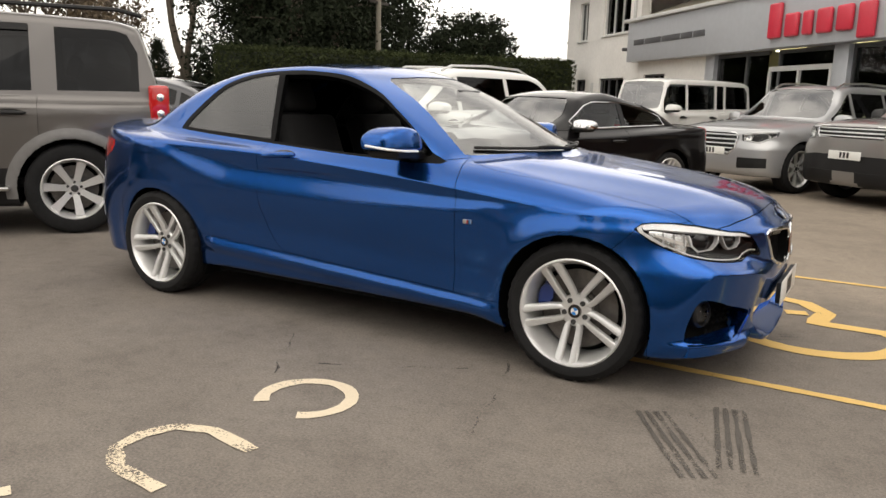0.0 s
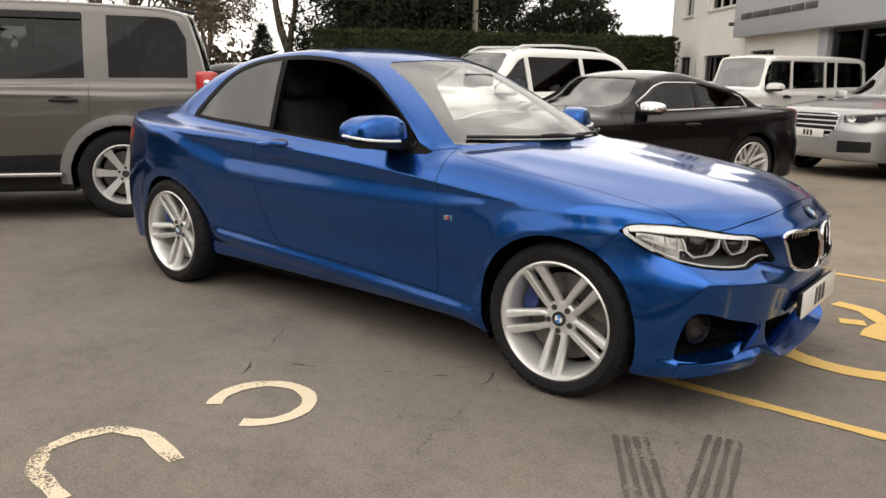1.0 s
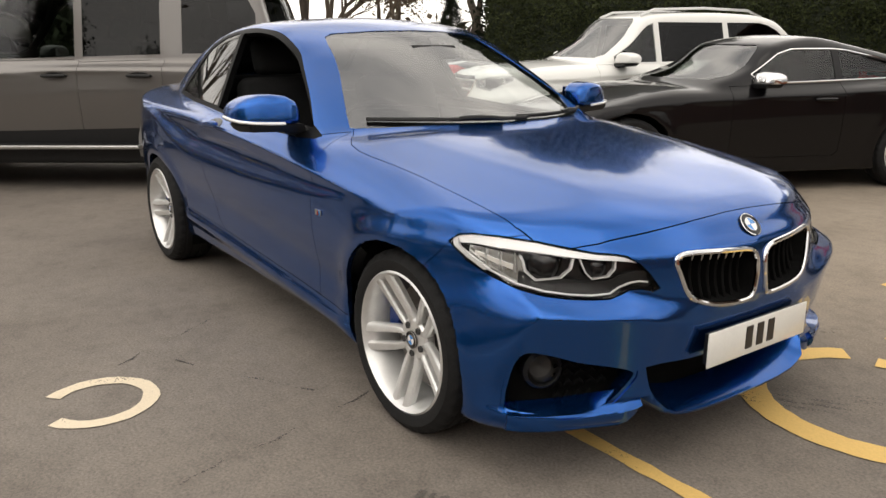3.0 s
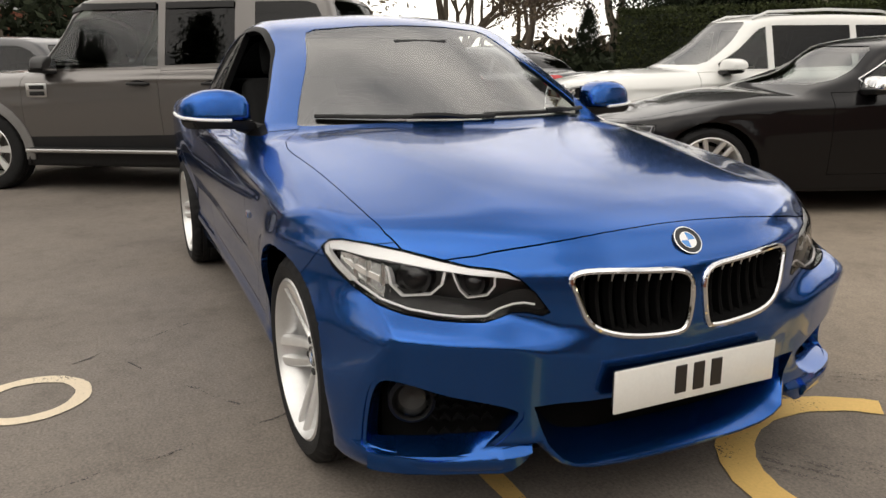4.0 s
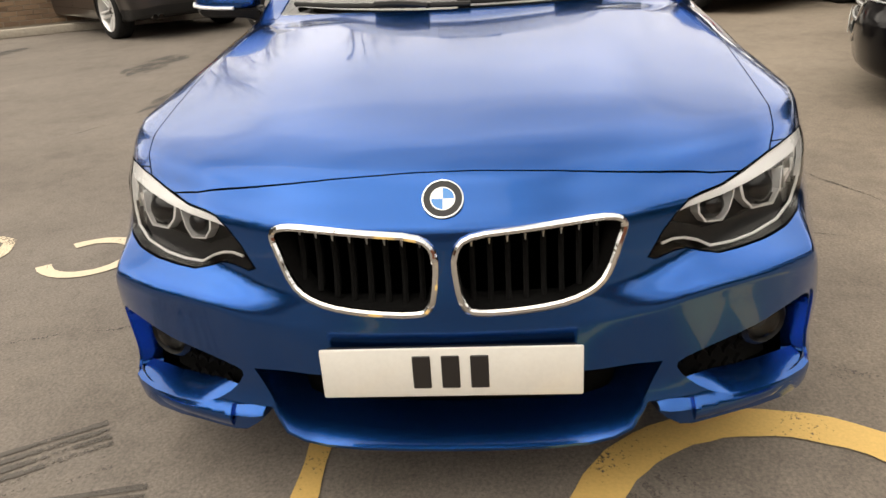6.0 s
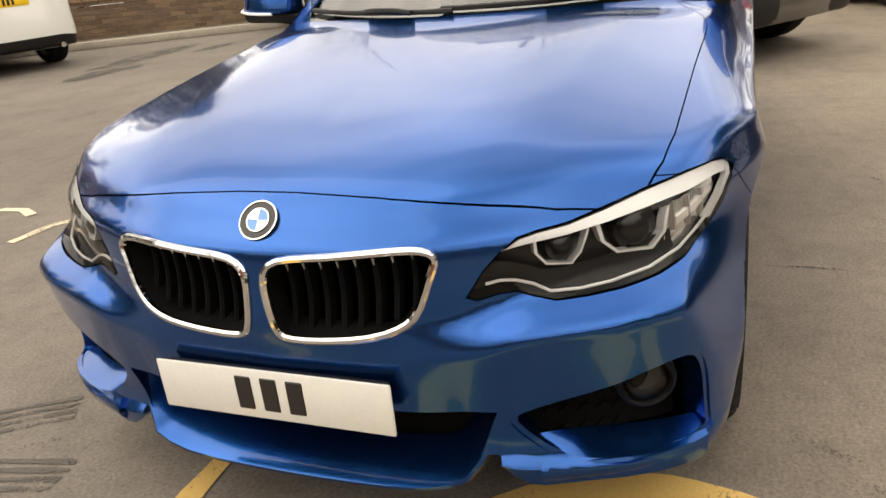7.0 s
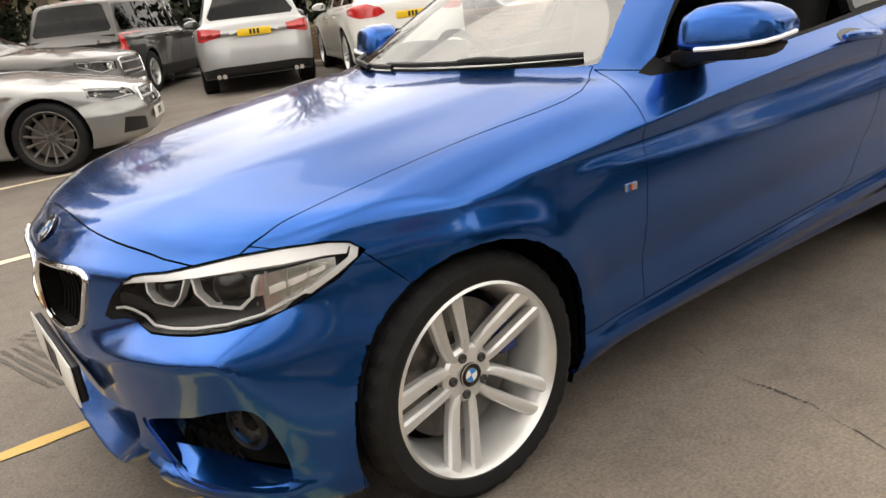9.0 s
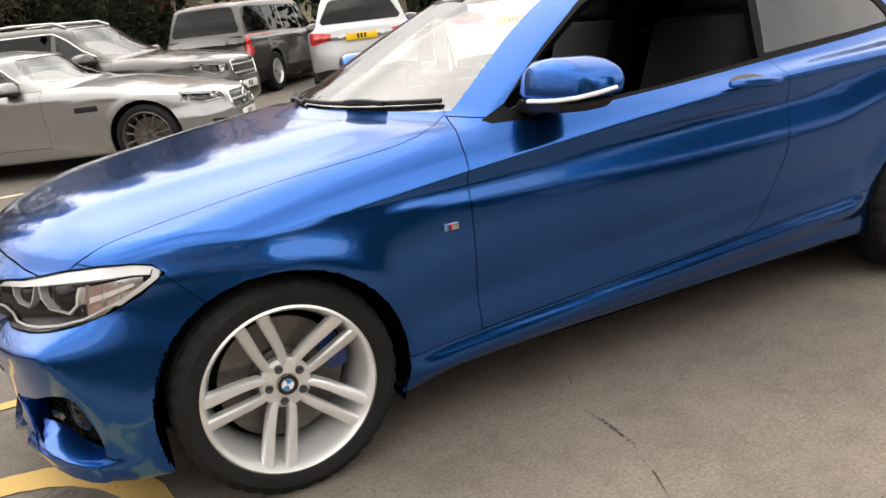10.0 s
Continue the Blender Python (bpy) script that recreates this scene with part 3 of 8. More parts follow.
def place_wheel(w, car, x, y, z, steer=0.0, spin=0.0):
    """A copy of a wheel on a car's side; y < 0 turns it round."""
    turn = Matrix.Rotation(radians(steer), 4, "Z")
    if y < 0:
        turn = turn @ Matrix.Rotation(math.pi, 4, "Z")
    c = copy_thing(w, Matrix.Translation((x, y, z)) @ turn @ Matrix.Rotation(spin, 4, "Y"))
    c.parent = car
    for o in c.children:
        if o.name.startswith("brake_caliper"):
            o.matrix_basis = Matrix.Rotation((math.pi + 0.3 if y > 0 else -0.3) - spin, 4, "Y")
    return c


def drop_model(w):
    for o in [*w.children_recursive, w]:
        bpy.data.objects.remove(o)


def plate(parent, m, mat, name="number_plate", bars=3, w=0.52, h=0.111):
    p = part(name, box((w, 0.006, h), (0, 0, 0), 0.004), mat, parent, "blank-edged plate with dark bars")
    p.matrix_basis = m
    for k in range(bars):
        part("plate_mark", box((0.036, 0.003, 0.074), (-0.0575 * (bars - 1) / 2 + k * 0.0575, -0.0035, 0.002), 0.002, 1), M_INK, p)
    return p


def seat(parent, x, y, mat):
    """A front seat with cushion, backrest and headrest."""
    s = part("seat", box((0.5, 0.5, 0.16), (x, y, 0.5), 0.05, 3), mat, parent)
    b = part("backrest", box((0.14, 0.5, 0.62), (0, 0, 0.31), 0.05, 3), mat, s)
    b.matrix_basis = Matrix.Translation((x - 0.25, y, 0.52)) @ Matrix.Rotation(radians(-20), 4, "Y")
    hr = part("headrest", box((0.1, 0.27, 0.19), (0, 0, 0.74), 0.04, 3), mat, s)
    hr.matrix_basis = b.matrix_basis.copy()
    return s


def mirror_pod(f, car, x, z, side, mat, strip=True, scale=1.0, foot_y=0.74):
    """A door mirror: painted cap, black base and glass, with its indicator strip."""
    s = scale

    def place(p):
        return (x + p[0] * s, side * (foot_y + p[1] * s), z + p[2] * s)
    prof = [(0.0, 0.046, -0.040, 0.024, 0.088), (0.018, 0.064, -0.058, 0.019, 0.114), (0.055, 0.076, -0.074, 0.017, 0.132), (0.11, 0.078, -0.086, 0.017, 0.138), (0.16, 0.073, -0.094, 0.019, 0.134), (0.20, 0.062, -0.100, 0.022, 0.122), (0.232, 0.044, -0.102, 0.026, 0.104), (0.250, 0.020, -0.096, 0.031, 0.082)]
    bm = bmesh.new()
    rings = []
    for yy, xf, xb, lo, hi in prof:
        ring = []
        for k in range(24):
            a = 2 * math.pi * (k + 0.5) / 24
            c, sn = math.cos(a), math.sin(a)
            px = (xf if c > 0 else -xb) * abs(c) ** 0.42 * (1 if c > 0 else -1)
            pz = (lo + hi) / 2 + (hi - lo) / 2 * (abs(sn) ** (0.5 if sn > 0 else 0.3)) * (1 if sn > 0 else -1)
            ring.append(bm.verts.new(place((px - 0.035 * yy / 0.25 - 0.022 * (pz - 0.02) / 0.1, yy + 0.045, pz))))
        rings.append(ring)
    for a, b in zip(rings, rings[1:]):
        for k in range(24):
            bm.faces.new((a[k], a[(k + 1) % 24], b[(k + 1) % 24], b[k]))
    bm.faces.new(rings[-1])
    bm.faces.new(rings[0][::-1])
    pod = part("door_mirror", bm, mat, car, "", True, 60)
    bm = bmesh.new()
    pts = [(-0.09, 0.03), (0.055, 0.02), (0.066, 0.12), (0.045, 0.25), (-0.03, 0.286), (-0.125, 0.272)]
    a = [bm.verts.new(place((u, v + 0.01, 0.024 if v > 0.05 else 0.018))) for u, v in pts]
    b = [bm.verts.new(place((u * 0.85, v * 0.98, -0.006 if v > 0.05 else -0.022))) for u, v in pts]
    bm.faces.new(a)
    bm.faces.new(b[::-1])
    for i in range(6):
        bm.faces.new((a[i], b[i], b[(i + 1) % 6], a[(i + 1) % 6]))
    bmesh.ops.bevel(bm, geom=bm.edges[:], offset=0.006, segments=2, affect="EDGES")
    part("mirror_base", bm, M_PLASTIC, pod)
    bm = bmesh.new()
    tube([place((0.035, -0.06, -0.045)), place((0.02, 0.0, -0.022)), place((0.0, 0.09, 0.004))], 0.026 * s, 8, bm)
    part("mirror_foot", bm, M_PLASTIC, pod)
    bm = box((0.004, 0.17 * s, 0.10 * s), place((-0.105, 0.16, 0.062)), 0.0)
    part("mirror_glass", bm, M_CHROME, pod)
    if strip:
        bm = bmesh.new()
        tube([place((0.066, 0.12, 0.024)), place((0.057, 0.18, 0.026)), place((0.042, 0.235, 0.029)), place((0.012, 0.285, 0.035)), place((-0.04, 0.303, 0.041)), place((-0.105, 0.306, 0.048))], 0.0062 * s, 8, bm)
        part("indicator_strip", bm, M_DRL, pod)
    return pod


def window_handle(f, car, x, z, side, mat, chrome=False):
    """A pull handle standing off a shallow dark bowl."""
    pts = [on(f, SIDE, x + t, z, -0.024 if 0.02 < k < 6.5 else -0.004) for k, t in enumerate((-0.115, -0.10, -0.06, 0, 0.05, 0.085, 0.105))]
    h = part("door_handle", tube([(p.x, p.y * side, p.z) for p in pts], 0.0165, 10, None, False, (0.5, 0.85, 1, 1.0, 0.95, 0.8, 0.5)), M_CHROME if chrome else mat, car)
    bm = bmesh.new()
    pr = [((x + 0.085 * math.cos(a), z + 0.004), (x + 0.085 * math.cos(a), z + 0.004 + 0.028 * math.sin(a))) for a in [math.pi * k / 8 for k in range(9)]]
    ribbon(f, SIDE, pr, -0.002, 0.004, side, bm)
    part("handle_bowl", bm, M_GLOSSBLACK, h)
    return h


# ---- the blue coupe ----
def blue_coupe():
    LEDGE = spl((0.0, 0.510), (0.3, 0.510), (0.4, 0.522), (0.5, 0.548), (0.66, 0.567), (0.757, 0.577), (0.83, 0.587), (1.0, 0.60))
    # the shoulder crease, and the hollow band below it that runs out on the front wing
    CREASE = spl((-2.4, 0.96), (-1.7, 0.957), (-1.2, 0.944), (-0.85, 0.931), (-0.5, 0.908), (-0.09, 0.882), (0.4, 0.845), (0.754, 0.813), (1.1, 0.778), (1.5, 0.75), (2.2, 0.72))
    BAND = spl((-2.4, 0.004), (-1.6, 0.006), (-1.4, 0.012), (-1.2, 0.030), (-0.95, 0.060), (-0.7, 0.078), (-0.5, 0.076), (-0.1, 0.068), (0.4, 0.050), (0.755, 0.033), (1.0, 0.012), (1.12, 0.003), (2.2, 0.003))
    SEAM = spl((-1.2, 0.421), (-0.85, 0.4025), (0.25, 0.344), (1.1, 0.298))

    def band(x, s):
        w = BAND(x)
        t = -s / w
        return 0.38 * (w - 0.003) * np.where(t < 1, np.clip(t, 0, 1), 1 - step(1.0, 3.0, t))

    def skirt(x, z):
        u = z - SEAM(x)
        return (0.021 * step(0.15, 0.0, u) + 0.017 * step(0.004, -0.05, u) - 0.020 * step(-0.055, -0.11, u)) * step(-1.0, -0.86, x) * step(1.06, 0.9, x)

    S = dict(
        W=spl((-2.4, 0.80), (-1.9, 0.852), (-1.325, 0.884), (-0.8, 0.872), (-0.2, 0.864), (0.5, 0.864), (0.9, 0.870), (1.345, 0.886), (1.7, 0.884), (2.2, 0.86), soft=0.10),
        zch=CREASE, band=band,
        inset=spl((-0.85, 0.10), (-0.62, 0.066), (-0.5, 0.054), (-0.40, 0.038), (-0.30, 0.015), (-0.22, 0.003), (-0.15, 0.0), (0, 0.0), (0.03, 0.020), (0.07, 0.063), (0.12, 0.13), (0.2, 0.24), (0.5, 0.8)),
        arches=[(1.345, 0.315, 0.368, 0.012), (-1.325, 0.315, 0.365, 0.011)],
        shoulder=lambda x, s: spl((0.5, 0), (0.6, 0), (0.85, 0.25), (1.1, 0.8), (1.345, 1.0), (1.6, 0.75), (1.8, 0.2), (2.0, 0), (2.2, 0), soft=0.06)(x) * spl((-0.15, 0), (-0.10, 0.003), (-0.05, 0.012), (0.0, 0.019), (0.04, 0.020), (0.09, 0.013), (0.16, 0.0), soft=0.02)(s),
        skirt=skirt,
        face=lambda a, z: 0.010 * step(0.38, 0.27, a) * step(0.30, 0.375, z) * step(0.53, 0.44, z),
        xf=2.105, zl=lambda a: LEDGE(a) - 0.030 - 0.24 * step(0.74, 0.85, a), zh=lambda a: LEDGE(a) + 0.060 + 0.05 * step(0.76, 0.85, a),
        pl=spl((0, 0), (0.2, 0.004), (0.4, 0.026), (0.5, 0.054), (0.58, 0.086), (0.66, 0.122), (0.757, 0.188), (0.80, 0.238), (0.83, 0.285), (0.86, 0.345), (0.89, 0.43), (0.95, 0.70), soft=0.02),
        pu=spl((0, 0.0), (0.2, 0.012), (0.33, 0.045), (0.41, 0.078), (0.52, 0.135), (0.62, 0.203), (0.655, 0.227), (0.717, 0.284), (0.764, 0.340), (0.80, 0.415), (0.82, 0.476), (0.85, 0.570), (0.88, 0.68), (0.95, 0.98), soft=0.02),
        q=spl((0.0, 0.2), (0.12, 0.14), (0.165, 0.07), (0.19, 0.045), (0.21, 0.026), (0.235, 0.016), (0.265, 0.040), (0.30, 0.046), (0.36, 0.038), (0.42, 0.027), (0.50, 0.010), (0.545, 0.0), (0.60, 0.002), (0.64, 0.006), (0.69, 0.014), (0.735, 0.055), (0.775, 0.088), (0.82, 0.16), (1.0, 0.6)),
        xr=-2.225,
        pr=spl((0, 0), (0.4, 0.02), (0.6, 0.08), (0.7, 0.18), (0.75, 0.255), (0.80, 0.35), (0.84, 0.47), (0.87, 0.60), (0.95, 0.9)),
        qr=spl((0, 0.12), (0.25, 0.05), (0.5, 0.0), (0.7, 0.03), (0.85, 0.055), (0.93, 0.09), (1.0, 0.13), (1.04, 0.16), (1.2, 0.4)),
        H=spl((-2.4, 1.03), (-2.2, 1.045), (-1.9, 1.04), (-1.4, 1.02), (0.0, 0.99), (0.8, 0.975), (1.0, 0.952), (1.345, 0.912), (1.7, 0.862), (1.9, 0.822), (2.02, 0.785), (2.2, 0.70), soft=0.09),
        crown=spl((-2.4, 0.05), (-1.5, 0.06), (0.7, 0.066), (1.2, 0.072), (1.7, 0.092), (2.0, 0.105), (2.2, 0.10), soft=0.15),
        ridge=lambda x, a: 0.010 * np.exp(-((np.maximum(a - (0.36 + (1.95 - x) * 0.165), 0) / 0.10) ** 2)) * step(2.0, 1.7, x) * step(0.8, 1.0, x) * np.exp(-((np.maximum((0.36 + (1.95 - x) * 0.165) - a, 0) / 0.30) ** 2)),
        rt=0.05, rf=0.045,
        zb=spl((-2.4, 0.22), (-1.8, 0.19), (-1.1, 0.20), (-0.8, 0.222), (0.8, 0.215), (1.05, 0.18), (1.7, 0.172), (1.9, 0.183), (2.1, 0.192), (2.2, 0.195)),
        x0=-0.2, kf=0.52, kr=0.2, tum=0.52, zbelt=0.96, rc=0.045, rg=0.06, rb=0.035,
        gb=spl((-2.2, 0.50), (-1.7, 0.64), (-1.3, 0.725), (-0.9, 0.765), (-0.4, 0.785), (0.1, 0.785), (0.6, 0.758), (0.9, 0.72), (1.2, 0.6), soft=0.08),
        Zg=spl((1.3, 0.78), (1.15, 0.87), (1.0, 0.955), (0.75, 1.085), (0.5, 1.205), (0.3, 1.293), (0.15, 1.347), (0, 1.384), (-0.2, 1.410), (-0.45, 1.418), (-0.75, 1.404), (-1.0, 1.368), (-1.3, 1.275), (-1.55, 1.15), (-1.72, 1.06), (-1.9, 0.96), (-2.1, 0.8), soft=0.06),
    )
    f = body_function(S)
    sh = Shell(f, (-2.42, 0, 0.08), (2.2, 0.96, 1.48), 0.018)
    xs = np.linspace(1.08, -1.62, 40)
    for up, down in ((0.004, 0.003), (0.0, 0.0)):
        sh.cut(SIDE, [(float(x), float(CREASE(x)) + up) for x in xs] + [(float(x), float(CREASE(x) - (down or BAND(x)))) for x in xs[::-1]], lambda c: c.y > 0.7)
    ys = np.linspace(-0.05, 0.74, 34)
    for lo, hi in ((0.0, 0.013), (0.028, 0.045)):
        sh.cut(FRONT, [(float(y), float(LEDGE(abs(y))) - 0.030 + hi) for y in ys] + [(float(y), float(LEDGE(abs(y))) - 0.030 + lo) for y in ys[::-1]], lambda c: c.x > 1.7)
    mid = lambda c: c.y > 0.5
    upper = lambda c: c.y > 0.4 and c.z > 0.86
    fwd = lambda c: c.x > 1.5
    sh.mark("open", SIDE, circle(1.345, 0.314, 0.355), mid)
    sh.mark("open", SIDE, circle(-1.325, 0.312, 0.340), mid)
    # glass and its dark surround
    trim = closed([(0.612, 0.918), (0.548, 0.966), (0.460, 1.034), (0.377, 1.093), (0.235, 1.184), (0.10, 1.262), (-0.08, 1.328), (-0.28, 1.352), (-0.5, 1.358), (-0.8, 1.330), (-1.0, 1.262), (-1.165, 1.125), (-1.245, 1.024), (-1.17, 0.998), (-0.5, 0.962), (0.1, 0.930)], 3)
    sh.mark("window_trim", SIDE, trim, upper)
    sh.mark("open", SIDE, closed([(0.535, 0.944), (0.480, 1.012), (0.400, 1.070), (0.255, 1.162), (0.115, 1.240), (-0.08, 1.308), (-0.29, 1.334), (-0.47, 1.335), (-0.525, 1.332), (-0.52, 1.30), (-0.486, 1.15), (-0.449, 1.02), (-0.438, 0.982), (-0.40, 0.970), (0.1, 0.941)], 3), upper)
    sh.mark("quarter_glass", SIDE, closed([(-0.54, 0.987), (-0.478, 0.987), (-0.487, 1.02), (-0.525, 1.15), (-0.565, 1.30), (-0.577, 1.332), (-0.63, 1.331), (-0.80, 1.306), (-0.98, 1.24), (-1.13, 1.11), (-1.195, 1.030), (-1.13, 1.014)], 3), upper)
    scr = [(-0.1, 0.975), (0.35, 0.972), (0.62, 0.958), (0.645, 0.960), (0.617, 1.014), (0.57, 1.092), (0.53, 1.152), (0.49, 1.22), (0.462, 1.278), (0.44, 1.312), (0.40, 1.328), (0.2, 1.342), (-0.1, 1.348)]
    ahead = lambda c: c.x > -0.1 and c.z > 0.9 and c.y < 0.72
    edge = [on(f, FRONT, y, z).xy[:] for y, z in ((0.0, 0.779), (0.06, 0.7785), (0.125, 0.776), (0.19, 0.773), (0.25, 0.7685), (0.30, 0.7635), (0.34, 0.759), (0.38, 0.754), (0.42, 0.7485), (0.46, 0.743), (0.495, 0.737), (0.53, 0.729))]
    hood = [(edge[0][0], -0.1)] + edge + [on(f, CORNER, u, v).xy[:] for u, v in ((-0.905, 0.7185), (-0.87, 0.7245), (-0.83, 0.7305), (-0.80, 0.736))] + [(1.75, 0.697), (1.667, 0.711), (1.5, 0.718), (1.3, 0.725), (1.0, 0.737), (0.91, 0.737), (0.832, 0.723), (0.767, 0.688), (0.735, 0.66), (0.70, 0.64), (0.745, 0.5), (0.85, 0.3), (0.91, 0.1), (0.915, -0.1)]
    sh.mark("cowl", TOP, [(1.2, -0.1), (1.2, 0.4), (0.95, 0.56), (0.79, 0.60), (0.74, 0.58), (0.78, 0.5), (0.85, -0.1)], lambda c: 0.9 < c.z < 1.08)
    sh.mark("bonnet", TOP, hood, lambda c: 0.6 < c.z < 1.0, 0.003)
    sh.mark("windscreen", FRONT, scr, ahead)
    back = lambda c: c.x < -0.8 and c.z > 1.0
    sh.mark("rear_glass", REAR, [(-0.1, 1.09), (0.5, 1.085), (0.53, 1.12), (0.45, 1.31), (0.4, 1.335), (-0.1, 1.35)], back)
    # lamps and openings of the nose
    hl = [(-0.547, 0.714), (-0.575, 0.735), (-0.62, 0.743), (-0.70, 0.743), (-0.805, 0.733), (-0.893, 0.718), (-0.972, 0.705), (-1.028, 0.701), (-1.063, 0.695), (-1.097, 0.674), (-1.128, 0.645), (-1.160, 0.601), (-1.145, 0.594), (-1.108, 0.602), (-1.076, 0.602), (-1.052, 0.592), (-1.02, 0.583), (-0.97, 0.584), (-0.91, 0.588), (-0.83, 0.597), (-0.75, 0.611), (-0.68, 0.633), (-0.602, 0.668)]
    sh.mark("headlamp", CORNER, hl, fwd, 0.003)
    kid = closed([(0.017, 0.65), (0.05, 0.681), (0.15, 0.691), (0.25, 0.698), (0.32, 0.696), (0.345, 0.678), (0.335, 0.64), (0.305, 0.569), (0.25, 0.538), (0.155, 0.521), (0.062, 0.517), (0.030, 0.535), (0.017, 0.59)], 3)
    sh.mark("kidney", FRONT, kid, fwd)
    sh.mark("open", FRONT, grown(kid, -0.0085), fwd)
    fog = closed([(-1.10, 0.338), (-1.071, 0.368), (-0.947, 0.402), (-0.87, 0.428), (-0.80, 0.438), (-0.765, 0.41), (-0.742, 0.34), (-0.732, 0.275), (-0.745, 0.258), (-0.85, 0.252), (-0.947, 0.250), (-1.029, 0.266)], 3)
    sh.mark("fog_rim", CORNER, grown(fog, 0.012), lambda c: fwd(c) and c.y > 0.3)
    sh.mark("open", CORNER, fog, lambda c: fwd(c) and c.y > 0.3)
    sh.mark("open", FRONT, [(-0.1, 0.366), (0.38, 0.368), (0.430, 0.366), (0.418, 0.335), (0.400, 0.285), (0.392, 0.268), (0.42, 0.268), (0.46, 0.268), (0.505, 0.262), (0.52, 0.05), (-0.1, 0.05)], lambda c: fwd(c) and c.y < 0.53)
    # panels
    only = ("body",)
    door = [(0.705, 0.945), (0.735, 0.88), (0.752, 0.80), (0.753, 0.6), (0.748, 0.45), (0.742, 0.321)] + [(x, float(SEAM(x)) + 0.003) for x in (0.5, 0.25, 0.0, -0.2)] + [(-0.32, 0.378), (-0.385, 0.42), (-0.445, 0.50), (-0.485, 0.62), (-0.503, 0.75), (-0.503, 0.86), (-0.485, 0.94), (-0.455, 1.02), (0.1, 0.95), (0.6, 0.93)]
    sh.mark("door", SIDE, door, lambda c: c.y > 0.6 and c.z < 1.0, 0.003, only)
    sh.mark("side_skirt", SIDE, [(float(x), float(SEAM(x))) for x in np.linspace(1.1, -1.1, 12)] + [(-1.1, 0.1), (1.1, 0.1)], lambda c: c.y > 0.5 and -1.05 < c.x < 1.05, 0.002, only)
    sh.mark("front_bumper", SIDE, [(1.597, 0.710), (1.49, 0.598), (1.69, 0.3), (1.69, 0.02), (2.5, 0.02), (2.5, 0.9), (1.95, 0.9), (1.80, 0.752)], lambda c: c.x > 1.5, 0.0025, only)
    sh.mark("tail_lamp", RCORNER, closed([(-0.645, 0.915), (-0.665, 0.850), (-0.80, 0.800), (-1.0, 0.790), (-1.17, 0.795), (-1.18, 0.89), (-1.0, 0.928), (-0.82, 0.930)], 2), lambda c: c.x < -1.7, 0.002, only)
    sh.mark("fuel_flap", SIDE, closed([(-1.40, 0.935), (-1.48, 0.93), (-1.48, 0.865), (-1.40, 0.858), (-1.31, 0.865), (-1.31, 0.93)], 2), lambda c: c.y > 0.6, 0.002, only)
    sh.mark("rear_bumper", SIDE, [(-1.66, 0.70), (-1.70, 0.3), (-1.70, 0.02), (-2.6, 0.02), (-2.6, 0.76), (-2.2, 0.77), (-1.9, 0.745)], lambda c: c.x < -1.6, 0.002, only)

    sh.clear_floor(1.345, 0.314, 0.356, 0.5)
    sh.clear_floor(-1.325, 0.312, 0.341, 0.5)
    sh.settle()
    car = thing("coupe", "metallic blue two-door coupe with twin-spoke alloy wheels, parked", "car")
    panel(sh, "body", "body", M_BLUE, car, "both", 0.02)
    panel(sh, "bonnet", "bonnet", M_BLUE, car, "both")
    bumper = panel(sh, "front_bumper", "front_bumper", M_BLUE, car, "both", 0.045)
    panel(sh, "rear_bumper", "rear_bumper", M_BLUE, car)
    panel(sh, "windscreen", "windscreen", M_SCREEN, car, "both", 0, 0.003, "clear windscreen")
    panel(sh, "rear_glass", "rear_glass", M_TINT, car, "both", 0, 0.003)
    cowl = panel(sh, "cowl", "cowl", M_PLASTIC, car, "both", 0, 0.012)
    for s, nm in ((1, "left"), (-1, "right")):
        door_ob = panel(sh, "door", "door", M_BLUE, car, nm)
        panel(sh, "side_skirt", "side_skirt", M_BLUE, car, nm)
        panel(sh, "quarter_window", "quarter_glass", M_QUARTER, car, nm, 0, 0.004)
        panel(sh, "window_trim", "window_trim", M_WINTRIM, car, nm, 0.03, 0.001)
        if s < 0:
            panel(sh, "fuel_flap", "fuel_flap", M_BLUE, car, nm)
        else:
            panel(sh, "wing_patch", "fuel_flap", M_BLUE, car, nm)
        panel(sh, "tail_lamp", "tail_lamp", M_RED, car, nm, 0.02, 0, "red tail lamp")
        panel(sh, "fog_surround", "fog_rim", M_BLUE, bumper, nm, 0.05, 0.004)
        mirror_pod(f, car, 0.47, 0.952, s, M_BLUE, True, 1.0, 0.735)
        window_handle(f, door_ob, -0.32, 0.899, s, M_BLUE)
        # headlamp: lens, housing, light bar, two projectors with bright surrounds
        lamp = panel(sh, "headlamp", "headlamp", M_LENS, car, nm, 0.0, -0.0015, "clear headlamp with white light bar and twin projectors")
        lamp.visible_shadow = False
        C, F, N = sh.take("headlamp", nm, 0.0, 0.05)
        under(new("lamp_housing", mesh_from("lamp_housing", C, F, N, M_HLBODY)), lamp)
        C, F, N = sh.take("headlamp", nm, 0.055, 0.0)
        walls = F[len([g for g in sh.bm.faces if g[sh.reg] == sh.names.index("headlamp")]):]
        under(new("lamp_wall", mesh_from("lamp_wall", C, walls, N, M_GLOSSBLACK)), lamp)
        hook = [(-0.655, 0.646), (-0.60, 0.676), (-0.560, 0.704), (-0.556, 0.722), (-0.574, 0.733)]
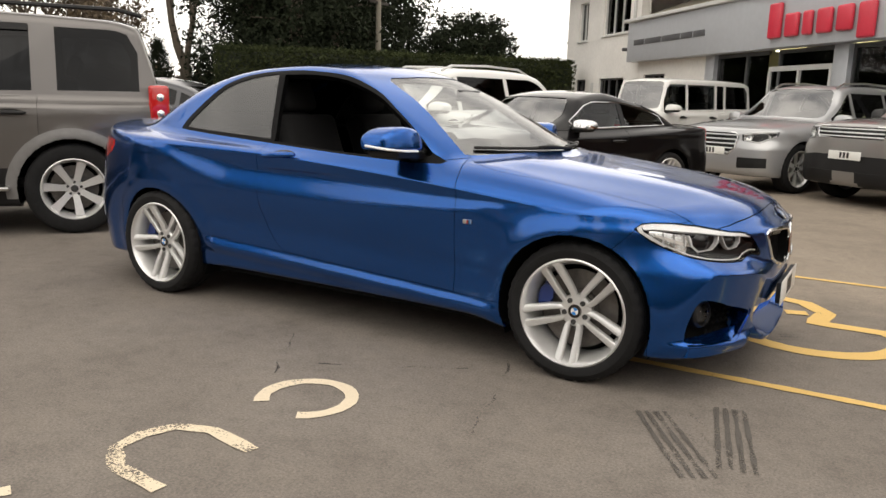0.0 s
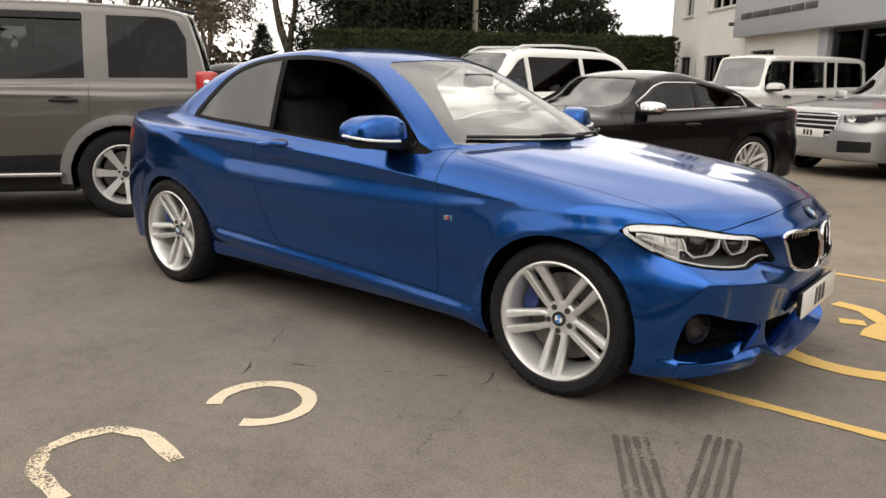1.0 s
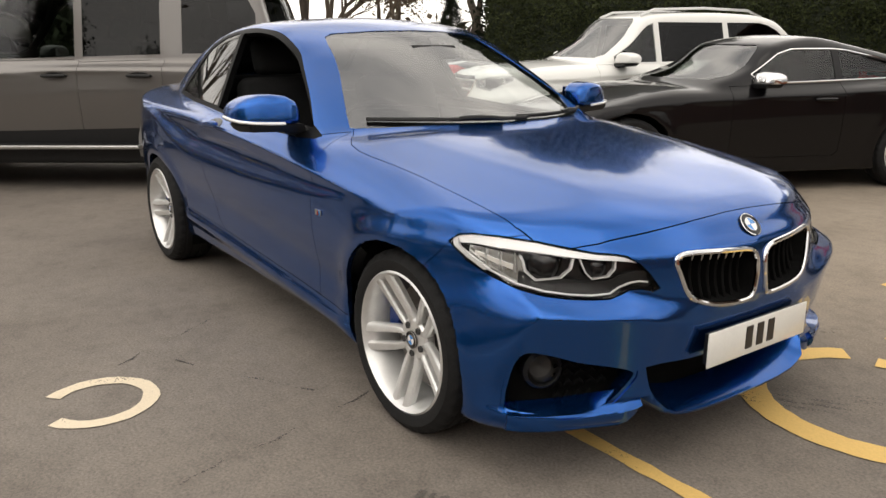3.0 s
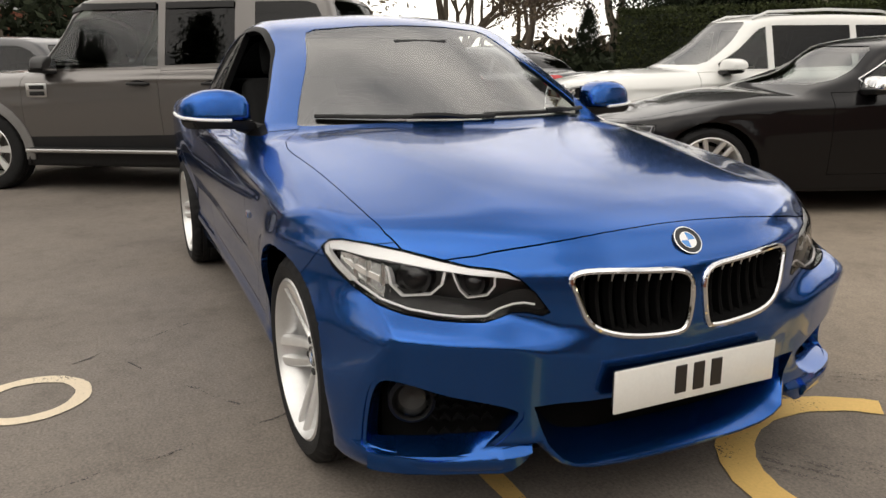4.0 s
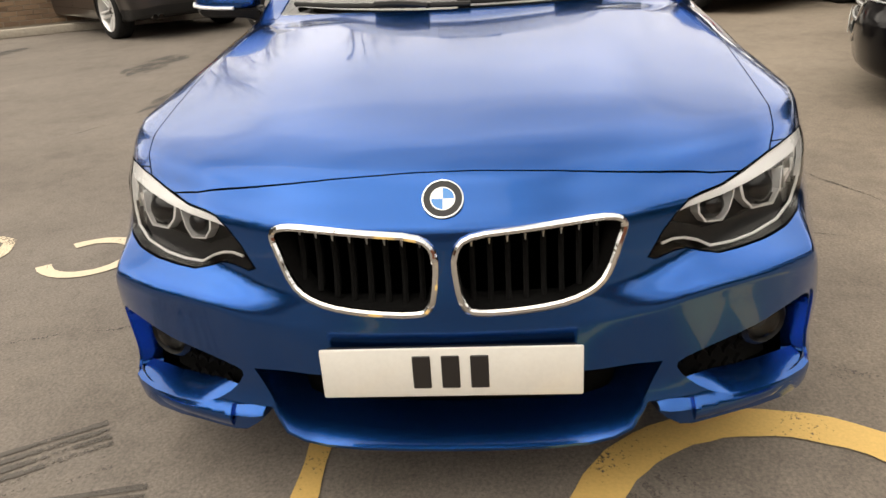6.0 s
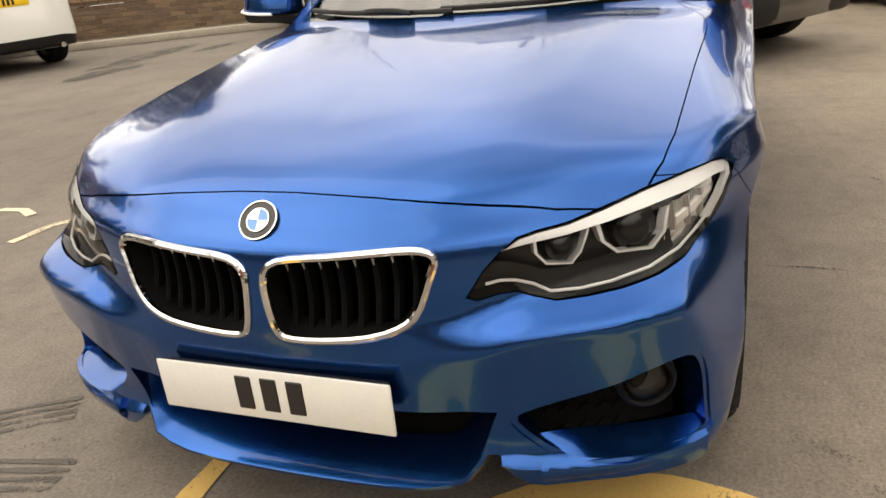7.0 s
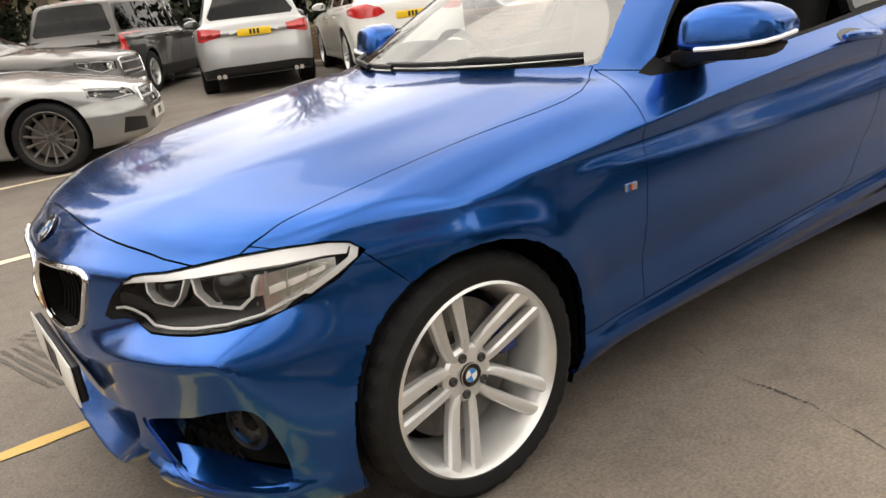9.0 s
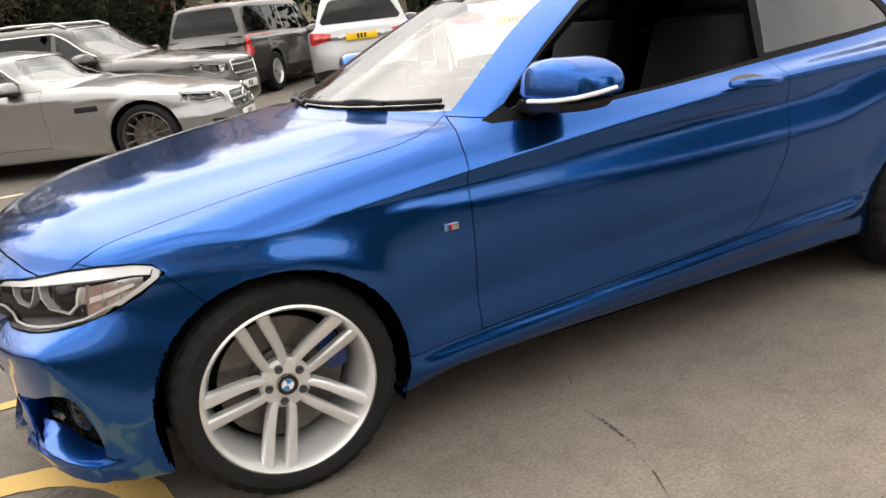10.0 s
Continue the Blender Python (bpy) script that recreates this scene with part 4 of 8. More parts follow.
        low_edge = [(-0.60, 0.684), (-0.62, 0.670), (-0.685, 0.643), (-0.755, 0.621), (-0.833, 0.607), (-0.91, 0.598), (-0.968, 0.594), (-1.02, 0.595), (-1.046, 0.608), (-1.078, 0.620), (-1.103, 0.623), (-1.128, 0.619)]
        top_edge = [(-1.089, 0.679), (-1.060, 0.693), (-1.028, 0.699), (-0.972, 0.7035), (-0.893, 0.716), (-0.805, 0.731), (-0.70, 0.741), (-0.615, 0.741), (-0.573, 0.733)]
        width = (0.003, 0.012, 0.015, 0.016, 0.019, 0.023, 0.026, 0.022, 0.018)
        part("light_bar", ribbon(f, CORNER, [((u, v), (u - 0.006, v - w)) for (u, v), w in zip(top_edge, width)], 0.004, 0.015, s), M_DRL, lamp, "white light bar")
        part("light_hook", ribbon(f, CORNER, [((u, v), (u - 0.016, v + 0.004)) for u, v in hook], 0.004, 0.012, s), M_DRL, lamp)
        part("lower_strip", loop_on(f, CORNER, low_edge, 0.0032, 0.007, s, 6, None, False), M_DRL, lamp)
        part("bezel", ribbon(f, CORNER, [((u, v + 0.004), (u - 0.002, v + 0.030)) for u, v in low_edge[3:]], 0.020, 0.006, s), M_PLASTIC, lamp)
        rings = ([(-0.758, 0.702), (-0.768, 0.677), (-0.774, 0.650), (-0.807, 0.627), (-0.883, 0.633), (-0.912, 0.660), (-0.918, 0.697)], [(-0.930, 0.695), (-0.937, 0.675), (-0.950, 0.648), (-0.970, 0.629), (-1.019, 0.637), (-1.037, 0.660), (-1.037, 0.684)])
        for (u, v, r), ring in zip(((-0.842, 0.668, 0.052), (-0.984, 0.664, 0.040)), rings):
            c = on(f, CORNER, u, v, 0.034)
            ax = Vector((0.92, 0.36 * s, -0.05)).normalized()
            mm = Matrix.Translation((c.x, c.y * s, c.z)) @ ax.to_track_quat("Z", "Y").to_matrix().to_4x4()
            part("projector", lathe([(r * 1.1, -0.05), (r * 1.0, -0.01), (r * 0.8, 0.0), (r * 0.74, 0.004), (r * 0.60, 0.016), (r * 0.3, 0.024), (0.0001, 0.026)], 24, "z", None, mm), M_GLOSSBLACK, lamp, "dark projector lens")
            part("light_ring", ribbon(f, CORNER, [(p, (p[0] + (u - p[0]) * 0.10, p[1] + (v - p[1]) * 0.10)) for p in ring], 0.012, 0.022, s), M_DRL, lamp, "pale light ring")
        pts = [((-0.765, 0.702), (-0.775, 0.622)), ((-0.72, 0.708), (-0.725, 0.622)), ((-0.68, 0.712), (-0.68, 0.640)), ((-0.63, 0.716), (-0.63, 0.662)), ((-0.60, 0.714), (-0.597, 0.684))]
        part("side_reflector", ribbon(f, CORNER, pts, 0.024, 0.008, s), M_REFLECTOR, lamp, "bright ribbed side reflector")
        for u in (-0.745, -0.70, -0.655):
            part("reflector_rib", ribbon(f, CORNER, [((u - 0.002, 0.708), (u + 0.002, 0.708)), ((u - 0.004, 0.645), (u, 0.645))], 0.016, 0.008, s), M_SATIN, lamp)
        part("indicator", ribbon(f, CORNER, [((-0.74, 0.668), (-0.74, 0.652)), ((-0.68, 0.682), (-0.68, 0.668)), ((-0.62, 0.700), (-0.62, 0.688))], 0.018, 0.006, s), M_AMBERCLEAR, lamp)
        # grille half: chrome frame, dark slats and a dark box behind
        frame_ob = panel(sh, "grille_frame", "kidney", M_CHROME, bumper, nm, 0.014, -0.007, "chrome-framed grille with dark upright slats")
        part("frame_bead", loop_on(f, FRONT, grown(kid, -0.0045), 0.0078, -0.001, s, 8), M_CHROME, frame_ob)
        panel(sh, "grille_liner", "kidney", M_LINER, bumper, nm, 0.06, 0.003)
        hole = grown(kid, -0.012)
        for k in range(8):
            u = 0.050 + k * 0.0345
            vs = [v for uu, v in [(u, w / 400) for w in range(190, 290)] if inside(hole, u, v)]
            if len(vs) < 4:
                continue
            a, b = (on(f, FRONT, u, v) - Vector((0.032, 0, 0)) for v in (vs[0], vs[-1]))
            bm = bmesh.new()
            row = []
            for t in np.linspace(0, 1, 7):
                p = a.lerp(b, t)
                bow = 0.012 * math.sin(math.pi * t)
                ww = 0.0055
                row.append([bm.verts.new((p.x + dx - bow, (p.y + dy) * s, p.z)) for dx, dy in ((0.0, -ww), (0.003, 0), (0.0, ww), (-0.03, ww * 0.6), (-0.03, -ww * 0.6))])
            for r0, r1 in zip(row, row[1:]):
                for i in range(5):
                    bm.faces.new((r0[i], r0[(i + 1) % 5], r1[(i + 1) % 5], r1[i]))
            part("grille_slat", bm, M_LINER, frame_ob)
            bm = bmesh.new()
            p, q = a.lerp(b, 0.80), a.lerp(b, 0.985)
            tube([((p.x - 0.006), p.y * s, p.z), (q.x + 0.003, q.y * s, q.z)], 0.0036, 6, bm, False, (0.3, 1.0))
            part("slat_tip", bm, M_SATIN, frame_ob)
        # fog lamp and mesh in its duct
        back_pts = [on(f, CORNER, u, v, 0.10) for u, v in grown(fog, 0.03)]
        bm = bmesh.new()
        bm.faces.new([bm.verts.new((p.x, p.y * s, p.z)) for p in back_pts])
        part("duct_back", bm, M_LINER, bumper)
        for k in range(5):
            for j in range(4):
                u, v = -1.05 + 0.034 * k, 0.275 + 0.026 * j
                if inside(fog, u, v) and inside(fog, u + 0.028, v + 0.01):
                    part("duct_mesh", ribbon(f, CORNER, [((u, v), (u, v + 0.007)), ((u + 0.014, v + 0.010), (u + 0.014, v + 0.017)), ((u + 0.028, v), (u + 0.028, v + 0.007))], 0.06, 0.01, s), M_LINER, bumper)
        c = on(f, CORNER, -0.848, 0.355, 0.055)
        mm = Matrix.Translation((c.x, c.y * s, c.z)) @ Vector((0.92, 0.38 * s, 0)).to_track_quat("Z", "Y").to_matrix().to_4x4()
        fl = part("fog_lamp", lathe([(0.062, -0.05), (0.060, 0.0), (0.050, 0.010), (0.046, 0.004), (0.044, -0.004)], 28, "z", None, mm), M_PLASTIC, bumper)
        part("fog_lens", lathe([(0.044, -0.003), (0.036, 0.010), (0.018, 0.016), (0.0001, 0.018)], 24, "z", None, mm), M_LENS, fl)
        part("fog_bowl", lathe([(0.044, -0.004), (0.034, -0.022), (0.0001, -0.034)], 24, "z", None, mm), M_GREYPLASTIC, fl)
        # blade below the duct
        bm = bmesh.new()
        rows = []
        for yy, zz, proud, rise, deep in ((0.800, 0.240, 0.008, 0.030, 0.030), (0.775, 0.241, 0.006, 0.032, 0.045), (0.722, 0.243, 0.002, 0.034, 0.055), (0.657, 0.244, -0.003, 0.036, 0.060), (0.60, 0.243, -0.008, 0.040, 0.058), (0.55, 0.241, -0.011, 0.048, 0.040), (0.51, 0.239, -0.013, 0.052, 0.030), (0.48, 0.239, -0.015, 0.050, 0.030), (0.452, 0.241, -0.018, 0.046, 0.030), (0.430, 0.246, -0.022, 0.036, 0.034)):
            x0 = on(f, FRONT, yy, 0.235).x + proud
            r0 = on(f, FRONT, yy - 0.4 * max(deep - 0.012, 0), zz + rise, deep)
            low = zz - 0.046 * step(0.40, 0.50, yy)
            ring = [tuple(r0), (x0 - 0.004, yy, zz + 0.004), (x0, yy, zz - 0.003), (x0 - 0.008, yy - 0.002, low), (x0 - 0.09, yy - 0.02, low - 0.006)]
            rows.append([bm.verts.new((p[0], p[1] * s, p[2])) for p in ring])
        for r0, r1 in zip(rows, rows[1:]):
            for i in range(5):
                bm.faces.new((r0[i], r0[(i + 1) % 5], r1[(i + 1) % 5], r1[i]))
        bm.faces.new(rows[0])
        bm.faces.new(rows[-1][::-1])
        bmesh.ops.recalc_face_normals(bm, faces=bm.faces[:])
        part("bumper_blade", bm, M_BLUE, bumper)
        # small enamel badge on the wing
        c = on(f, SIDE, 0.825, 0.671, -0.003)
        g = part("wing_badge", box((0.046, 0.005, 0.020), (c.x, c.y * s, c.z), 0.002), M_SATIN, car, "small chrome badge with coloured stripes")
        for k, mt in enumerate((M_BADGEBLUE, M_INK, M_RED)):
            part("stripe", box((0.006, 0.006, 0.018), (c.x + 0.016 - 0.007 * k, (c.y + 0.0012) * s, c.z), 0), mt, g)
        # wheel arch liners
        for xa in (1.345, -1.325):
            bm = bmesh.new()
            n, rr = 26, 0.372
            rows = []
            for yy in (0.50, 0.80):
                rows.append([bm.verts.new((xa + rr * math.cos(a), yy * s, 0.312 + rr * math.sin(a))) for a in np.linspace(-0.45, math.pi + 0.45, n)])
            for i in range(n - 1):
                bm.faces.new((rows[0][i], rows[0][i + 1], rows[1][i + 1], rows[1][i]))
            bm.faces.new(rows[0])
            part("arch_liner", bm, M_LINER, car)
    # dark shell beneath the joints
    base = sh.names.index("body")
    keep = {sh.names.index(n) for n in sh.names if n not in ("open", "windscreen", "quarter_glass", "rear_glass", "headlamp")}
    for g in sh.bm.faces:
        g[sh.reg] = base if g[sh.reg] in keep else -1
    panel(sh, "inner_shell", "body", M_LINER, car, "both", 0.0, 0.022)
    # lower intake
    bm = bmesh.new()
    rows = []
    for yy in np.linspace(-0.42, 0.42, 15):
        rows.append([bm.verts.new((on(f, FRONT, abs(yy), 0.28).x - 0.11, yy, z)) for z in (0.19, 0.42)])
    for a, b in zip(rows, rows[1:]):
        bm.faces.new((a[0], b[0], b[1], a[1]))
    part("intake_back", bm, M_LINER, bumper)
    # painted lip that sweeps round the foot of the intake
    half = [(0.0, 0.193), (0.10, 0.193), (0.20, 0.195), (0.28, 0.200), (0.33, 0.210), (0.365, 0.228), (0.388, 0.255), (0.406, 0.29), (0.421, 0.33), (0.432, 0.364)]
    path = [(-y, z) for y, z in half[:0:-1]] + half
    bm = bmesh.new()
    rows = []
    for k, (y, z) in enumerate(path):
        (ya, za), (yb, zb) = path[max(k - 1, 0)], path[min(k + 1, len(path) - 1)]
        n = Vector((0, -(zb - za), yb - ya)).normalized()
        e = on(f, FRONT, abs(y), max(z, 0.235))
        e = Vector((e.x + 0.004 * step(0.27, 0.23, z), y, z))
        rows.append([bm.verts.new(e + Vector((dx, 0, 0)) + n * d) for dx, d in ((-0.11, 0.05), (-0.05, 0.022), (-0.012, 0.006), (-0.002, 0.0), (-0.004, -0.008), (-0.014, -0.014), (-0.12, -0.012))])
    for a, b in zip(rows, rows[1:]):
        for i in range(6):
            bm.faces.new((a[i], a[i + 1], b[i + 1], b[i]))
    bmesh.ops.recalc_face_normals(bm, faces=bm.faces[:])
    part("lower_lip", bm, M_BLUE, bumper)
    part("plate_holder", box((0.02, 0.50, 0.10), (2.106, 0, 0.402), 0.006), M_PLASTIC, bumper)
    plate(bumper, Matrix.Translation((2.120, 0, 0.402)) @ Matrix.Rotation(math.pi / 2, 4, "Z"), M_PLATE)
    c = on(f, FRONT, 0.0, 0.737, 0.0)
    nn = Vector(gradient(f, np.array(c)[None, :])[0])
    roundel(0.040, Matrix.Translation(c) @ nn.to_track_quat("Z", "Y").to_matrix().to_4x4(), car, "bonnet_badge")
    # interior
    part("underbody", box((3.95, 1.16, 0.03), (-0.06, 0, 0.195), 0.01), M_LINER, car)
    part("underbody_pan", box((1.85, 1.5, 0.03), (0, 0, 0.20), 0.01), M_LINER, car)
    part("cabin_floor", box((2.6, 1.30, 0.06), (-0.45, 0, 0.34), 0.02), M_CLOTH, car)
    bm = bmesh.new()
    prof = [(0.78, 0.86), (0.74, 0.935), (0.60, 0.965), (0.48, 0.95), (0.42, 0.85), (0.45, 0.62), (0.6, 0.42), (0.78, 0.42)]
    prism(prof, -0.57, 0.57, lambda u, v, w: (u, w, v), bm, 0.02)
    part("dashboard", bm, M_TRIM, car)
    part("binnacle", box((0.2, 0.36, 0.1), (0.56, -0.36, 0.97), 0.04, 3), M_TRIM, car)
    for yy in (0.36, -0.36):
        seat(car, -0.15, yy, M_CLOTH)
    part("rear_bench", box((0.5, 1.15, 0.2), (-0.95, 0, 0.55), 0.06, 3), M_CLOTH, car)
    rb = part("rear_backrest", box((0.16, 1.15, 0.55), (0, 0, 0.26), 0.06, 3), M_CLOTH, car)
    rb.matrix_basis = Matrix.Translation((-1.15, 0, 0.6)) @ Matrix.Rotation(radians(-25), 4, "Y")
    part("parcel_shelf", box((0.5, 1.1, 0.03), (-1.45, 0, 1.0), 0.01), M_CLOTH, car)
    bm = bmesh.new()
    tube([(0.185 * math.cos(2 * math.pi * k / 32), 0.185 * math.sin(2 * math.pi * k / 32), 0) for k in range(32)], 0.016, 8, bm, True)
    lathe([(0.07, -0.02), (0.065, 0.02), (0.0001, 0.03)], 20, "z", bm)
    for a in (0.2, math.pi - 0.2, -math.pi / 2):
        tube([(0.05 * math.cos(a), 0.05 * math.sin(a), 0), (0.18 * math.cos(a), 0.18 * math.sin(a), 0)], 0.014, 6, bm)
    w = part("steering_wheel", bm, M_TRIM, car)
    w.matrix_basis = Matrix.Translation((0.33, -0.36, 0.87)) @ Vector((-0.9, 0, 0.42)).to_track_quat("Z", "Y").to_matrix().to_4x4()
    part("interior_mirror", box((0.03, 0.25, 0.065), (0.33, 0, 1.245), 0.012, 3), M_PLASTIC, car)
    part("headlining", box((0.9, 0.85, 0.02), (-0.45, 0, 1.335), 0.005), M_GREYPLASTIC, car)
    for s in (1, -1):
        part("door_card", box((1.15, 0.05, 0.5), (0.0, 0.70 * s, 0.66), 0.02), M_TRIM, car)
    # wipers lie along the foot of the windscreen
    for y0, y1, yr in ((0.60, -0.01, 0.45), (0.03, -0.58, -0.10)):
        def scr_pt(y, z, up):
            p = on(f, FRONT, abs(y), z, -up)
            return (p.x, y, p.z)
        arm = part("wiper", tube([scr_pt(yr + (y0 + (y1 - y0) * 0.5 - yr) * t, 0.974 + 0.006 * t, 0.016 + 0.006 * math.sin(math.pi * t)) for t in np.linspace(0, 1, 7)], 0.009, 6), M_PLASTIC, car)
        part("wiper_blade", tube([scr_pt(y0 + (y1 - y0) * t, 0.978 + 0.006 * t, 0.010) for t in np.linspace(0.0, 1.0, 11)], 0.008, 6), M_PLASTIC, arm)
    # wheels
    w = make_wheel(0.316, 0.225, 0.243, "double", 5, 0.8, M_CALIPER, M_ALLOY, True)
    for x, y, sp, st in ((1.345, 0.738, 0.32, 1.0), (1.345, -0.738, 0.54, 1.0), (-1.325, 0.752, 0.1, 0), (-1.325, -0.752, 0.454, 0)):
        place_wheel(w, car, x, y, 0.314, st, sp)
    drop_model(w)
    return car, f


coupe, coupe_f = blue_coupe()


# ---- the other vehicles ----
def u_front(f, pts):
    """Outline points given on the nose ("f", y, z) or on the flank ("s", x, z), as seen from the front corner."""
    out = []
    for k, a, z in pts:
        p = on(f, FRONT if k == "f" else SIDE, a, z)
        out.append(((p.y - p.x) * Q, z))
    return out


def u_rear(f, pts):
    out = []
    for k, a, z in pts:
        p = on(f, REAR if k == "r" else SIDE, a, z)
        out.append(((p.x + p.y) * Q, z))
    return out


def vehicle(name, label, category, mat, m, L, wb, hw, zr, zn, zc, xc, xrf, xrr, xg, zd, zbelt, R, rim, fo=None, tum=0.34, kf=0.3, h=0.042, style="slot", spokes=7,
            pillars=(-0.1, -1.0), tint_from=-0.2, head=None, tail=None, grille=None, bars=3, lower=None, cladding=0.0, rails=False, front_plate=None, rear_plate=None,
            chrome_line=False, vents=False, step_bar=False, exhaust=False, flare=None, round_x=1.0, arch=None, doors=2, extra=None, caps=None, roof_hw=None, low_wheels=True, cloth=M_CLOTH, steer=0, wheel_mat=None, glass_end=None):
    xa = wb / 2
    xf = xa + (fo or 0.85)
    xr = xf - L
    rr = round_x
    zb0 = 0.24 if zr > 1.5 else 0.18
    beltline = spl((xr - 0.2, zbelt + 0.05), (xr + 0.8, zbelt + 0.04), (0, zbelt), (xf + 0.2, zbelt - 0.04))
    S = dict(
        W=spl((xr - 0.1, hw - 0.07), (xr + 0.4, hw - 0.02), (-xa, hw), (0, hw - 0.012), (xa, hw), (xf - 0.35, hw - 0.02), (xf + 0.1, hw - 0.07)),
        zch=spl((xr - 0.2, zbelt - 0.03), (-0.5, zbelt - 0.07), (xa, zbelt - 0.16), (xf + 0.1, zbelt - 0.22)),
        inset=spl((-1.2, 0.09), (-0.75, 0.055), (-0.5, 0.03), (-0.25, 0.006), (-0.08, 0.0), (0, 0.006), (0.05, 0.03), (0.11, 0.085), (0.2, 0.2), (0.6, 0.9)),
        groove=spl((-1.2, 0), (-0.2, 0), (-0.1, 0.006), (-0.03, 0.008), (0.0, 0.0), (0.6, 0)),
        arches=[(xa, R, R + 0.06, 0.014), (-xa, R, R + 0.06, 0.014)],
        xf=xf, zl=zn * 0.66, zh=zn * 0.82,
        pl=spl((0, 0), (0.25 * hw, 0.008), (0.5 * hw, 0.04), (0.7 * hw, 0.10 * rr), (0.85 * hw, 0.20 * rr), (0.95 * hw, 0.38 * rr), (1.0 * hw, 0.55 * rr), (1.1 * hw, 0.9)),
        pu=spl((0, 0), (0.25 * hw, 0.012), (0.5 * hw, 0.06 * rr), (0.7 * hw, 0.15 * rr), (0.85 * hw, 0.30 * rr), (0.95 * hw, 0.50 * rr), (1.0 * hw, 0.7 * rr), (1.1 * hw, 1.1)),
        q=spl((0.0, 0.2), (zb0 - 0.02, 0.09), (zb0 + 0.08, 0.02), (0.45, 0.0), (zn * 0.72, 0.01), (zn - 0.10, 0.03), (zn - 0.02, 0.075), (zn + 0.1, 0.25), (zn + 0.4, 0.8)),
        xr=xr,
        pr=spl((0, 0), (0.4 * hw, 0.012), (0.65 * hw, 0.05 * rr), (0.82 * hw, 0.12 * rr), (0.93 * hw, 0.26 * rr), (1.0 * hw, 0.48 * rr), (1.1 * hw, 0.8)),
        qr=spl((0, 0.16), (zb0, 0.07), (0.45, 0.0), (0.62, 0.01), (zd - 0.25, 0.045), (zd - 0.03, 0.075), (zd + 0.15, 0.3), (zd + 0.6, 1.0)),
        H=spl((xr - 0.1, zd - 0.03), (xr + 0.2, zd), (min(xg + 0.05, -xa * 0.9), zd + 0.01), (0, zc), (xc, zc), ((xc + xf) / 2, zc * 0.42 + zn * 0.58 + 0.02), (xf - 0.22, zn), (xf - 0.02, zn - 0.07), (xf + 0.1, zn - 0.2)),
        crown=spl((xr - 0.1, 0.04), (xc, 0.05), (xf, 0.06), (xf + 0.1, 0.06)),
        rt=0.06, rf=0.05, zb=spl((xr - 0.1, zb0 + 0.08), (xr + 0.6, zb0), (xf - 0.6, zb0), (xf + 0.1, zb0 + 0.02)),
        x0=(xrf + xrr) / 2, kf=kf, kr=0.08 if xg < xr + 0.4 else 0.18, tum=tum, zbelt=zbelt, rc=0.03, rg=0.07, rb=0.04,
        gb=spl((xr - 0.1, hw - 0.24), (xg + 0.1, hw - 0.15), (-0.6, hw - 0.095), (0.3, hw - 0.09), (xc - 0.1, hw - 0.13), (xc + 0.4, hw - 0.2)),
        Zg=spl((xc + 0.35, zc - 0.22), (xc + 0.02, zc), (xrf * 0.6 + xc * 0.4, zr - 0.10 - (zr - zc) * 0.34), (xrf, zr - 0.06), (xrf - 0.3, zr - 0.012), ((xrf + xrr) / 2, zr), (xrr + 0.3, zr - 0.02), (xrr, zr - 0.075), ((xrr + xg) / 2, (zr + zd) / 2 + 0.02), (xg, zd), (xg - 0.25, zd - 0.25)),
    )
    f = body_function(S)
    sh = Shell(f, (xr - 0.08, 0, 0.1), (xf + 0.08, hw + 0.06, zr + 0.06), h)
    ra = arch or R + 0.045
    flank = lambda c: c.y > hw * 0.55
    if flare:
        for k, x in enumerate((xa, -xa)):
            sh.mark("flare_%d" % k, SIDE, circle(x, R, ra + flare, 30), lambda c: c.y > hw * 0.6 and c.z > 0.3)
    for x in (xa, -xa):
        sh.mark("open", SIDE, circle(x, R, ra, 30), flank)
        sh.clear_floor(x, R, ra + 0.001, hw * 0.58)
    # side glass
    up = lambda c: c.y > hw * 0.45 and c.z > zbelt - 0.1
    xs = np.linspace(xg + 0.02, xc + 0.1, 60)
    y2 = (hw - 0.2) ** 2
    topz = np.minimum(S["Zg"](xs + kf * y2 * (xs > S["x0"]) - 0.1 * (xs < S["x0"])) - 0.10, zr - 0.14)
    botz = beltline(xs) + 0.035
    ok = np.where(topz - botz > 0.035)[0]
    x_lo, x_hi = max(xs[ok[0]] + 0.04, glass_end if glass_end is not None else -9), xs[ok[-1]] - 0.02
    edges = [x_hi] + [p for p in pillars if x_lo + 0.1 < p < x_hi - 0.1] + [x_lo]
    n_glass = 0
    outline = []
    for k in range(len(edges) - 1):
        b, a = edges[k] - (0.035 if k else 0), edges[k + 1] + (0.035 if k < len(edges) - 2 else 0)
        if b - a < 0.08:
            continue
        q = np.linspace(a, b, 9)
        tz, bz = np.interp(q, xs, topz), np.interp(q, xs, botz)
        poly = [(float(u), float(v)) for u, v in zip(q, bz)] + [(float(u), float(v)) for u, v in zip(q[::-1], tz[::-1])]
        sh.mark("glass_a" if (a + b) / 2 > tint_from else "glass_b", SIDE, poly, up)
    if len(ok):
        q = np.linspace(x_lo, x_hi, 24)
        outline = [(float(u), float(v) - 0.008) for u, v in zip(q, np.interp(q, xs, botz))] + [(float(u), float(v) + 0.012) for u, v in zip(q[::-1], np.interp(q, xs, topz)[::-1])]
    gtop = lambda z: hw - 0.11 - tum * (z - zbelt)
    z0, z1 = zc + 0.03, zr - 0.095
